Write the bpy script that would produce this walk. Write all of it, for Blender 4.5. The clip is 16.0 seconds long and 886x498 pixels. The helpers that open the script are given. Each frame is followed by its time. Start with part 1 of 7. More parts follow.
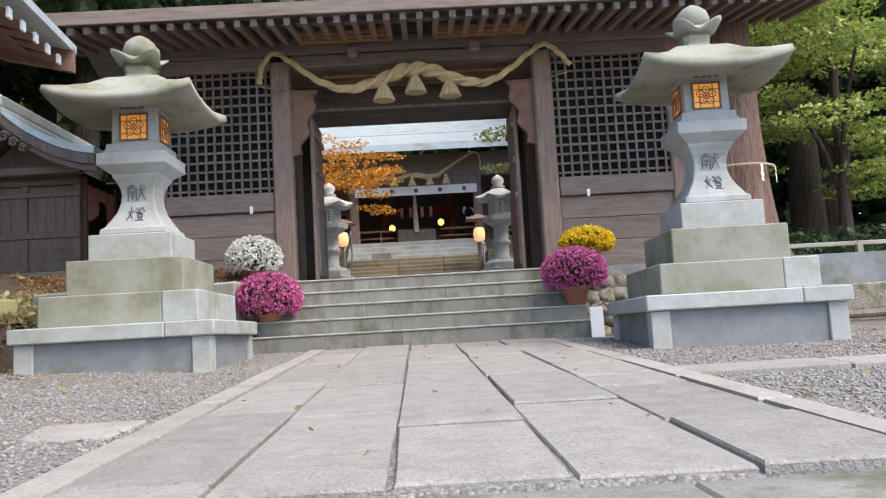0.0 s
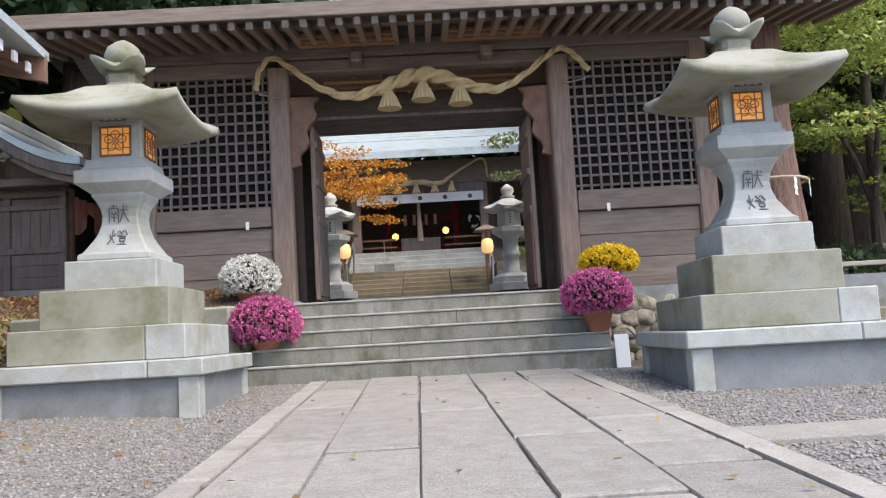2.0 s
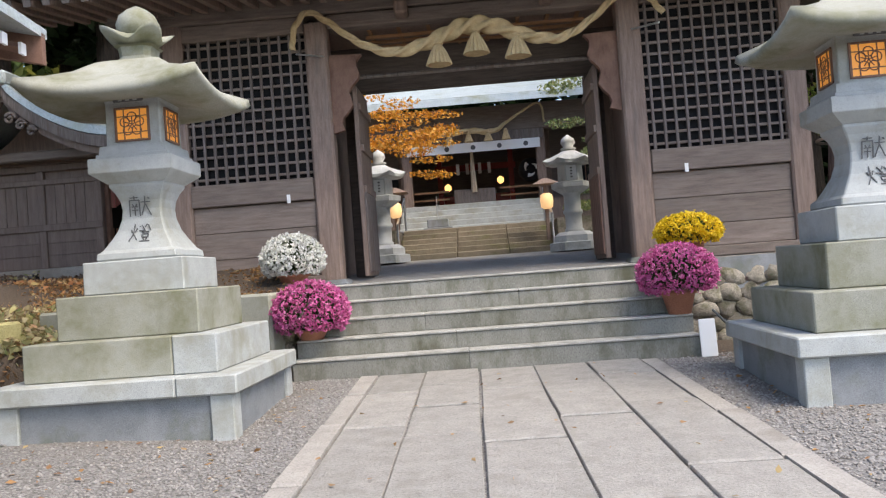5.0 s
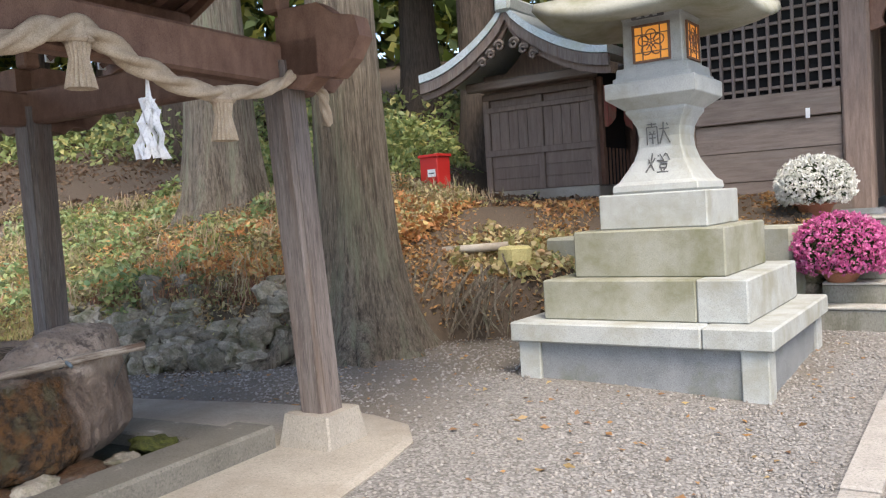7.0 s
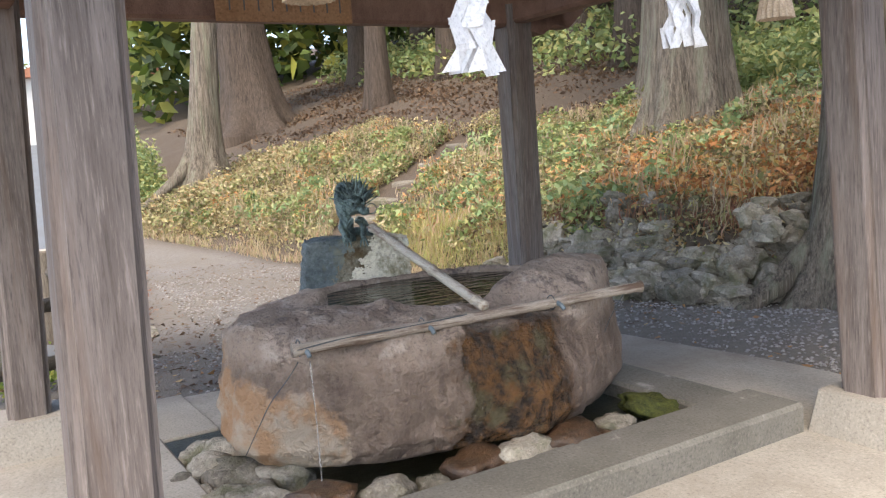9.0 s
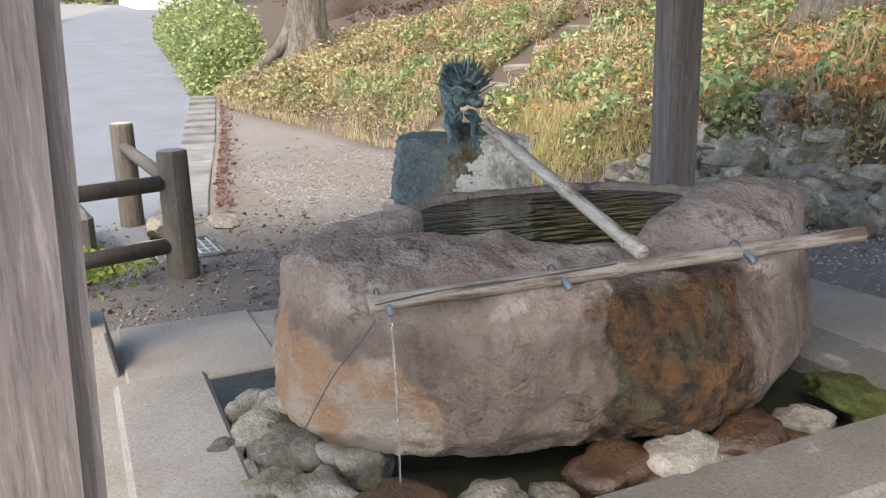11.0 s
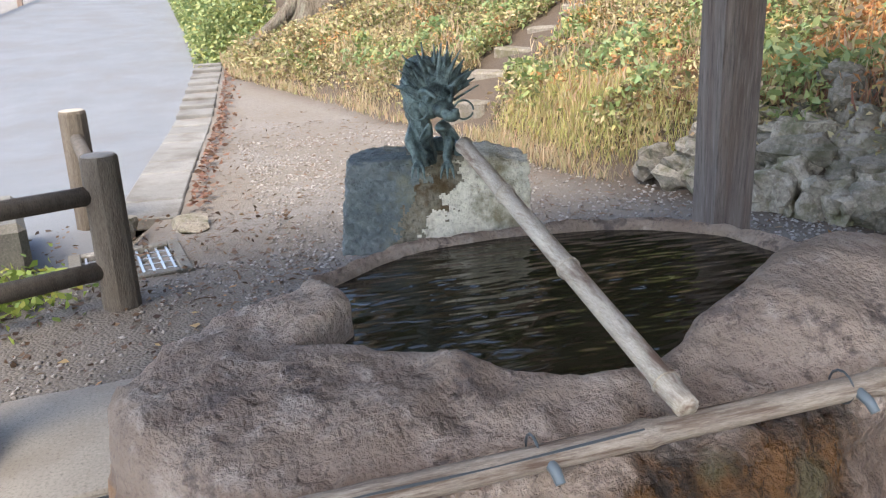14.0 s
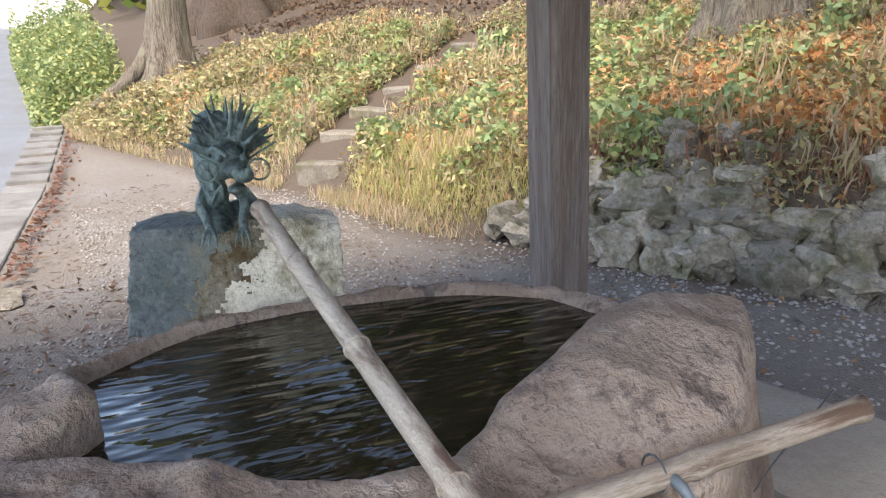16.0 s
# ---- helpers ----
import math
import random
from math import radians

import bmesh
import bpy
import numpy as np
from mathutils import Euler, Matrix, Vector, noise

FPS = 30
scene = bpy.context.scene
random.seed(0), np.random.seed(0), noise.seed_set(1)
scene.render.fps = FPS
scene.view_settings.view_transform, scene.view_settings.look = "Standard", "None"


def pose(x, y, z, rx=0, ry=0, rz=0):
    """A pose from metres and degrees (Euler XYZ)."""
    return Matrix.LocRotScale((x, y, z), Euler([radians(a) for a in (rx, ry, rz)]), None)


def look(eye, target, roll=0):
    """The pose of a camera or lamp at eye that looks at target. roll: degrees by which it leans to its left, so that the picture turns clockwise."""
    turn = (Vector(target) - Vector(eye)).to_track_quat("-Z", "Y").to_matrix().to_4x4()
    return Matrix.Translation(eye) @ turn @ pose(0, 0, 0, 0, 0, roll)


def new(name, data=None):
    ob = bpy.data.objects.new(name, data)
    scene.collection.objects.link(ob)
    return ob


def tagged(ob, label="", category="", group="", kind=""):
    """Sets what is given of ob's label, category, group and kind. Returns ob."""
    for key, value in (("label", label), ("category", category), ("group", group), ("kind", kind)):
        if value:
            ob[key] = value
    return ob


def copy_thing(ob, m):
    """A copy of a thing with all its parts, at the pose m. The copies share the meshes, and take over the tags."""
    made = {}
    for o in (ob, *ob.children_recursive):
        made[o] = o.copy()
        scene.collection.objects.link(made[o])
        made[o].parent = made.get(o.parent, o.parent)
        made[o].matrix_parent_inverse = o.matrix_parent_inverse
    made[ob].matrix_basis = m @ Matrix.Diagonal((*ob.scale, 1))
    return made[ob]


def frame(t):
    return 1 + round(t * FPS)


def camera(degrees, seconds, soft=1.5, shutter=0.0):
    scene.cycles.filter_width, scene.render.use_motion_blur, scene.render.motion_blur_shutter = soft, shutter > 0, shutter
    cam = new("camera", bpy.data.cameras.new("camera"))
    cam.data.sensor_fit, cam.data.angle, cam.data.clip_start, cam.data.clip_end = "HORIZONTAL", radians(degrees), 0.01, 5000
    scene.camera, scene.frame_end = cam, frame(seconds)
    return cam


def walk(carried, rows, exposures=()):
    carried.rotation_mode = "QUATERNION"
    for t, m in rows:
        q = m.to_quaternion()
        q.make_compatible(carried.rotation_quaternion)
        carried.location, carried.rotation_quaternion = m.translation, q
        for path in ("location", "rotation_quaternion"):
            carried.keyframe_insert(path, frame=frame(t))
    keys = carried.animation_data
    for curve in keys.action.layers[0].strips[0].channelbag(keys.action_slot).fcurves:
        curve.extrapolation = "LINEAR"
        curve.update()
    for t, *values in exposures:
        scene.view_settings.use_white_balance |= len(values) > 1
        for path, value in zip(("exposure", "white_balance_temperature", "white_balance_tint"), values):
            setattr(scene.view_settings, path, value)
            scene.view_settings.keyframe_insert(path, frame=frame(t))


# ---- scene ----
cam = camera(56.4, 16.0, 1.2)
EXPOSURES = ((0.0, 1.58, 6750, 10), (5.5, 1.62, 6850, 10), (6.5, 1.70, 6950, 10), (8.0, 1.98, 7250, 10), (10.0, 2.12, 7200, 10), (12.5, 2.27, 7100, 10), (16.0, 2.36, 7300, 11))
PATH = [
    (0, (0.044, 0.056, 0.136), (0.083, 2.046, 0.338), -3.2),
    (0.5, (0.035, 0.33, 0.193), (0.061, 2.319, 0.399), -3.0),
    (1, (0.004, 0.521, 0.343), (0.035, 2.51, 0.55), -3.1),
    (1.5, (-0.034, 0.686, 0.462), (0.002, 2.676, 0.664), -3.1),
    (2, (-0.066, 0.931, 0.511), (-0.028, 2.92, 0.714), -3.2),
    (2.5, (-0.076, 1.122, 0.65), (-0.038, 3.112, 0.848), -3.1),
    (3, (-0.04, 1.356, 0.732), (-0.004, 3.348, 0.904), -3.2),
    (3.2, (-0.044, 1.44, 0.781), (-0.006, 3.433, 0.939), -3.3),
    (5.3, (-0.126, 2.121, 1.15), (-0.3, 4.113, 1.195), -4.7),
    (5.5, (-0.166, 2.219, 1.165), (-0.419, 4.203, 1.205), -4.5),
    (6, (-0.364, 2.351, 1.274), (-0.845, 4.292, 1.284), -3.5),
    (6.5, (-0.59, 2.462, 1.384), (-1.35, 4.311, 1.344), -3.5),
    (7, (-0.827, 2.612, 1.408), (-1.955, 4.261, 1.312), -3.5),
    (7.5, (-1.09, 2.745, 1.451), (-2.522, 4.132, 1.295), -3.8),
    (8, (-1.405, 2.845, 1.444), (-2.98, 4.062, 1.249), -4.2),
    (8.5, (-1.692, 2.936, 1.446), (-3.35, 4.033, 1.23), -4.3),
    (9, (-1.989, 3.035, 1.443), (-3.769, 3.912, 1.197), -3.7),
    (9.5, (-2.271, 3.091, 1.399), (-4.088, 3.873, 1.105), -2.6),
    (10, (-2.538, 3.161, 1.414), (-4.367, 3.889, 1.056), -1.5),
    (10.2, (-2.615, 3.189, 1.401), (-4.444, 3.903, 1.02), -1.2),
    (12.3, (-3.691, 3.71, 1.426), (-5.493, 4.238, 0.738), -1.3),
    (12.5, (-3.767, 3.726, 1.427), (-5.564, 4.261, 0.733), -0.9),
    (13, (-3.913, 3.759, 1.449), (-5.71, 4.304, 0.76), -1.1),
    (13.5, (-3.97, 3.828, 1.477), (-5.781, 4.379, 0.831), -1.7),
    (14, (-3.982, 3.981, 1.486), (-5.811, 4.517, 0.88), -2.3),
    (14.5, (-3.979, 4.162, 1.488), (-5.84, 4.625, 0.92), -3.3),
    (15, (-4.007, 4.233, 1.485), (-5.874, 4.693, 0.933), -2.9),
    (15.5, (-4.051, 4.257, 1.478), (-5.887, 4.842, 0.944), -2.7),
    (16, (-4.15, 4.264, 1.434), (-5.904, 5.097, 0.957), -1.8),
]
walk(cam, [(t, look(eye, target, roll)) for t, eye, target, roll in PATH], exposures=EXPOSURES)

# ---- light ----
world = bpy.data.worlds.new("sky")
scene.world = world
world.use_nodes = True
wn = world.node_tree
sky = wn.nodes.new("ShaderNodeTexSky")
sky.sky_type, sky.sun_disc = "NISHITA", False
sky.sun_elevation, sky.sun_rotation = radians(55), radians(131)
sky.dust_density, sky.air_density = 1.5, 0.8
wn.nodes["Background"].inputs["Strength"].default_value = 0.15
wn.links.new(sky.outputs["Color"], wn.nodes["Background"].inputs["Color"])
sun_data = bpy.data.lights.new("sun", "SUN")
sun_data.energy, sun_data.angle, sun_data.color = 1.4, radians(32), (1.0, 0.93, 0.82)
sun = new("sun", sun_data)
sun.matrix_world = look((0, 0, 60), (-20, 17.5, 60 - 38))


# ---- materials ----
def surf(name, a, b, scale=6.0, rough=0.8, bump=0.3, fine=70.0, stretch=(1, 1, 1), stain=None, stain_at=(0.55, 0.7), stain_scale=1.3, vary=0.0, metal=0.0, depth=0.01, wave=0.0, spec=0.3):
    m = bpy.data.materials.new(name)
    m.use_nodes = True
    t = m.node_tree
    n, l = t.nodes, t.links
    p = n["Principled BSDF"]
    geo = n.new("ShaderNodeNewGeometry")
    mp = n.new("ShaderNodeMapping")
    mp.inputs["Scale"].default_value = stretch
    l.new(geo.outputs["Position"], mp.inputs["Vector"])

    def noise_of(s, detail=6.0, r=0.6):
        q = n.new("ShaderNodeTexNoise")
        q.inputs["Scale"].default_value, q.inputs["Detail"].default_value, q.inputs["Roughness"].default_value = s, detail, r
        l.new(mp.outputs["Vector"], q.inputs["Vector"])
        return q.outputs["Fac"]

    def mix(f, u, v, kind="MIX"):
        q = n.new("ShaderNodeMix")
        q.data_type, q.blend_type = "RGBA", kind
        for s, val in ((q.inputs[0], f), (q.inputs[6], u), (q.inputs[7], v)):
            if hasattr(val, "links"):
                l.new(val, s)
            else:
                s.default_value = val if isinstance(val, float) else (*val, 1)
        return q.outputs[2]

    def ramp(f, lo, hi):
        q = n.new("ShaderNodeMapRange")
        q.inputs["From Min"].default_value, q.inputs["From Max"].default_value = lo, hi
        l.new(f, q.inputs["Value"])
        return q.outputs["Result"]

    big, small = noise_of(scale), noise_of(fine, 4.0, 0.7)
    col = mix(ramp(big, 0.3, 0.7), a, b)
    dark = tuple(c * 0.56 for c in a)
    light = tuple(min(0.9, c * 1.10) for c in b)
    col = mix(ramp(small, 0.52, 0.76), col, dark)
    col = mix(ramp(small, 0.46, 0.30), col, light)
    if stain:
        col = mix(ramp(noise_of(stain_scale, 8.0, 0.65), *stain_at), col, stain)
    if vary:
        info = n.new("ShaderNodeObjectInfo")
        hsv = n.new("ShaderNodeHueSaturation")
        l.new(ramp(info.outputs["Random"], 0, 1), hsv.inputs["Value"])
        hsv.inputs["Value"].default_value = 1
        mr = n.new("ShaderNodeMapRange")
        mr.inputs["To Min"].default_value, mr.inputs["To Max"].default_value = 1 - vary, 1 + vary
        l.new(info.outputs["Random"], mr.inputs["Value"])
        l.new(mr.outputs["Result"], hsv.inputs["Value"])
        l.new(col, hsv.inputs["Color"])
        col = hsv.outputs["Color"]
    l.new(col, p.inputs["Base Color"])
    p.inputs["Roughness"].default_value, p.inputs["Metallic"].default_value = rough, metal
    p.inputs["Specular IOR Level"].default_value = spec
    if bump:
        h = n.new("ShaderNodeMath")
        h.operation = "ADD"
        l.new(big, h.inputs[0])
        l.new(small, h.inputs[1])
        bp = n.new("ShaderNodeBump")
        bp.inputs["Strength"].default_value, bp.inputs["Distance"].default_value = bump, depth
        l.new(h.outputs[0], bp.inputs["Height"])
        l.new(bp.outputs["Normal"], p.inputs["Normal"])
    return m


def leafy(name, cols, rough=0.6):
    """Leaves: a colour by island, some light let through."""
    m = bpy.data.materials.new(name)
    m.use_nodes = True
    n, l = m.node_tree.nodes, m.node_tree.links
    p = n["Principled BSDF"]
    geo = n.new("ShaderNodeNewGeometry")
    cr = n.new("ShaderNodeValToRGB")
    cr.color_ramp.interpolation = "LINEAR"
    while len(cr.color_ramp.elements) < len(cols):
        cr.color_ramp.elements.new(0.5)
    for i, (e, c) in enumerate(zip(cr.color_ramp.elements, cols)):
        e.position, e.color = i / max(1, len(cols) - 1), (*c, 1)
    l.new(geo.outputs["Random Per Island"], cr.inputs["Fac"])
    l.new(cr.outputs["Color"], p.inputs["Base Color"])
    p.inputs["Roughness"].default_value = rough
    tr = n.new("ShaderNodeBsdfTranslucent")
    l.new(cr.outputs["Color"], tr.inputs["Color"])
    mx = n.new("ShaderNodeMixShader")
    mx.inputs[0].default_value = 0.35
    l.new(p.outputs[0], mx.inputs[1])
    l.new(tr.outputs[0], mx.inputs[2])
    l.new(mx.outputs[0], n["Material Output"].inputs["Surface"])
    return m


def plain(name, c, rough=0.6, metal=0.0, emit=0.0):
    m = bpy.data.materials.new(name)
    m.use_nodes = True
    p = m.node_tree.nodes["Principled BSDF"]
    p.inputs["Base Color"].default_value, p.inputs["Roughness"].default_value, p.inputs["Metallic"].default_value = (*c, 1), rough, metal
    if emit:
        p.inputs["Emission Color"].default_value, p.inputs["Emission Strength"].default_value = (*c, 1), emit
    return m


GRANITE = surf("granite", (0.32, 0.335, 0.328), (0.41, 0.425, 0.417), 5, 0.75, 0.3, 130, stain=(0.25, 0.245, 0.19), stain_at=(0.46, 0.72), stain_scale=2.2, vary=0.06, depth=0.004)
GRANITE_PALE = surf("pale granite", (0.54, 0.54, 0.52), (0.64, 0.64, 0.62), 5, 0.75, 0.3, 130, stain=(0.36, 0.355, 0.31), stain_at=(0.5, 0.75), stain_scale=3, depth=0.004)
GRANITE_MOSS = surf("mossy granite", (0.26, 0.262, 0.222), (0.345, 0.342, 0.295), 4, 0.85, 0.35, 120, stain=(0.15, 0.148, 0.085), stain_at=(0.44, 0.68), stain_scale=2.0, vary=0.08, depth=0.004)
GRANITE_DARK = surf("dark grey granite", (0.16, 0.17, 0.18), (0.25, 0.26, 0.27), 3, 0.8, 0.2, 120, stain=(0.12, 0.13, 0.09), depth=0.004)
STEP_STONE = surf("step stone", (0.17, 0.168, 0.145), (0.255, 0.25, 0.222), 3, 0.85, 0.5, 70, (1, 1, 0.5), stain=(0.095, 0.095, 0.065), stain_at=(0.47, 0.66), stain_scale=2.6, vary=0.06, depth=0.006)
PAVE = surf("paving stone", (0.250, 0.236, 0.216), (0.330, 0.312, 0.288), 6, 0.85, 0.9, 48, stain=(0.225, 0.212, 0.19), stain_at=(0.52, 0.74), stain_scale=4.0, vary=0.10, depth=0.014)
PAVE_EDGE = surf("kerb stone of the path", (0.27, 0.25, 0.226), (0.35, 0.328, 0.30), 4, 0.85, 0.7, 60, stain=(0.21, 0.19, 0.165), vary=0.08, depth=0.008)
CONCRETE = surf("concrete", (0.275, 0.25, 0.217), (0.355, 0.325, 0.283), 2, 0.85, 0.3, 80, stain=(0.20, 0.17, 0.14), stain_at=(0.48, 0.72), stain_scale=0.9, depth=0.004)
CONCRETE_OLD = surf("weathered concrete", (0.12, 0.113, 0.095), (0.19, 0.178, 0.155), 3, 0.7, 0.4, 70, stain=(0.36, 0.34, 0.31), stain_at=(0.60, 0.67), stain_scale=3, depth=0.006)
WOOD_DARK = surf("dark weathered timber", (0.163, 0.114, 0.091), (0.293, 0.215, 0.176), 3, 0.75, 0.35, 60, (9, 9, 0.9), stain=(0.14, 0.12, 0.105), stain_at=(0.55, 0.8), depth=0.006)
WOOD_DARK_H = surf("dark weathered planks", (0.138, 0.106, 0.088), (0.248, 0.198, 0.168), 3, 0.75, 0.35, 60, (0.9, 6, 9), stain=(0.20, 0.17, 0.15), stain_at=(0.52, 0.8), vary=0.15, depth=0.006)
# Darker copy of the gate timber; the passage's shade is in its colour.
WOOD_SHADED = surf("timber darkened for shade", (0.072, 0.056, 0.048), (0.136, 0.109, 0.093), 3, 0.75, 0.35, 50, (0.9, 6, 9), depth=0.006)
STEP_TREAD = surf("worn step edge with skylight", (0.30, 0.295, 0.272), (0.385, 0.378, 0.35), 4, 0.85, 0.4, 70, stain=(0.19, 0.187, 0.155), stain_at=(0.5, 0.7), stain_scale=3, depth=0.004)
WOOD_GREY = surf("grey weathered timber", (0.105, 0.085, 0.075), (0.209, 0.176, 0.162), 2.5, 0.75, 0.25, 16, (6, 6, 0.4), stain=(0.13, 0.085, 0.06), stain_at=(0.52, 0.75), depth=0.005)
WOOD_BROWN = surf("brown timber", (0.14, 0.075, 0.055), (0.24, 0.14, 0.10), 3, 0.7, 0.35, 60, (4, 4, 2), depth=0.006)
WOOD_WARM = surf("warm timber", (0.26, 0.13, 0.06), (0.34, 0.19, 0.10), 4, 0.7, 0.2, 60, depth=0.004)
WOOD_SHED = surf("shed boards", (0.13, 0.095, 0.078), (0.21, 0.16, 0.135), 3, 0.8, 0.35, 60, (8, 8, 0.9), vary=0.08, depth=0.005)
COPPER = surf("weathered copper roofing", (0.40, 0.46, 0.47), (0.52, 0.57, 0.58), 3, 0.45, 0.1, 40, stain=(0.34, 0.36, 0.28), metal=0.25, depth=0.004)
BRONZE = surf("green patina bronze", (0.087, 0.128, 0.125), (0.189, 0.254, 0.244), 14, 0.5, 0.8, 70, stain=(0.02, 0.03, 0.03), stain_at=(0.48, 0.66), stain_scale=12, metal=0.4, depth=0.008)
ROPE = surf("straw rope", (0.42, 0.31, 0.165), (0.56, 0.43, 0.25), 12, 0.9, 0.5, 150, depth=0.006)
ROPE_PALE = surf("pale straw rope", (0.36, 0.28, 0.20), (0.50, 0.40, 0.30), 12, 0.9, 0.5, 150, depth=0.006)
PAPER = surf("white paper", (0.78, 0.78, 0.80), (0.84, 0.84, 0.85), 8, 0.8, 0.05)
BAMBOO = surf("weathered bamboo", (0.34, 0.285, 0.22), (0.58, 0.52, 0.43), 5, 0.55, 0.5, 60, (1.2, 9, 9), stain=(0.17, 0.11, 0.08), stain_at=(0.5, 0.64), stain_scale=3, depth=0.003)
BAMBOO_SPLIT = surf("weathered split bamboo", (0.22, 0.172, 0.135), (0.43, 0.37, 0.305), 5, 0.6, 0.8, 60, (11, 0.9, 11), stain=(0.13, 0.085, 0.06), stain_at=(0.5, 0.62), stain_scale=3, depth=0.004)
ROCK_RUST = surf("rusty wet rock", (0.045, 0.029, 0.02), (0.125, 0.066, 0.032), 6, 0.3, 0.8, 40, stain=(0.03, 0.024, 0.02), stain_at=(0.5, 0.7), stain_scale=4, depth=0.015, spec=0.6)
ROCK_BLUE = surf("blue-grey stone", (0.075, 0.098, 0.105), (0.16, 0.185, 0.185), 6, 0.75, 0.9, 40, stain=(0.20, 0.20, 0.15), stain_at=(0.52, 0.66), stain_scale=5, depth=0.015)
WALL_ROCK = surf("field stone", (0.175, 0.152, 0.122), (0.335, 0.300, 0.245), 7, 0.9, 1.0, 38, stain=(0.12, 0.115, 0.07), stain_at=(0.47, 0.64), stain_scale=5, vary=0.38, depth=0.02)
BARK = surf("cedar bark", (0.075, 0.06, 0.046), (0.29, 0.245, 0.195), 3, 0.9, 1.0, 9, (8, 8, 0.55), stain=(0.26, 0.27, 0.19), stain_at=(0.5, 0.72), stain_scale=0.8, depth=0.06)
# Darker copy of the cedar bark, with the grove's shade in its colour.
BARK_DARK = surf("shaded bark", (0.05, 0.038, 0.03), (0.13, 0.098, 0.078), 3, 0.9, 1.0, 9, (7, 7, 0.5), depth=0.06)
BARK_RED = surf("red cedar bark", (0.17, 0.10, 0.078), (0.36, 0.235, 0.19), 3, 0.9, 1.0, 9, (8, 8, 0.4), depth=0.06)
ASPHALT = surf("asphalt", (0.126, 0.137, 0.151), (0.160, 0.172, 0.189), 1.2, 0.8, 0.4, 120, stain=(0.125, 0.125, 0.13), stain_at=(0.46, 0.7), stain_scale=0.9, depth=0.004)
SLAB_GREY = surf("old gutter concrete", (0.14, 0.137, 0.13), (0.20, 0.195, 0.185), 2.5, 0.9, 0.4, 70, stain=(0.10, 0.09, 0.078), stain_at=(0.48, 0.68), stain_scale=2, vary=0.1, depth=0.004)
STEP_OLD = surf("old hillside stone", (0.12, 0.105, 0.085), (0.23, 0.205, 0.175), 5, 0.9, 0.8, 45, stain=(0.11, 0.10, 0.06), stain_at=(0.47, 0.62), stain_scale=4, vary=0.15, depth=0.01)
TERRA = surf("terracotta", (0.33, 0.14, 0.09), (0.42, 0.20, 0.13), 6, 0.7, 0.1, 80, depth=0.002)
BLACK = plain("black for paint and shade", (0.006, 0.006, 0.007), 0.9)
DARK_PIPE = plain("dark plastic", (0.05, 0.06, 0.065), 0.4)
TAP_GREY = plain("grey plastic tap", (0.12, 0.15, 0.17), 0.35)
STEEL = plain("steel", (0.55, 0.56, 0.57), 0.35, 0.9)
RED = plain("red paint", (0.55, 0.03, 0.025), 0.4)
LACQUER = surf("dark red lacquer", (0.16, 0.018, 0.014), (0.26, 0.03, 0.02), 6, 0.35, 0.05)
WHITE = plain("white paint", (0.75, 0.75, 0.74), 0.6)
INK = plain("faded black ink", (0.09, 0.09, 0.092), 0.8)
AMBER = plain("lit amber paper", (0.80, 0.33, 0.06), 0.5, 0.0, 0.12)
GLOW = plain("lantern glow", (1.0, 0.50, 0.14), 0.5, 0.0, 0.9)
LAMP_PAPER = plain("lit paper lantern", (0.85, 0.52, 0.25), 0.6, 0.0, 0.28)
MOSS = surf("moss", (0.035, 0.042, 0.013), (0.105, 0.115, 0.026), 22, 0.95, 0.8, 90, depth=0.02)
FENCE = surf("fake log concrete", (0.09, 0.075, 0.06), (0.16, 0.135, 0.11), 4, 0.85, 0.8, 40, (5, 5, 0.8), depth=0.01)

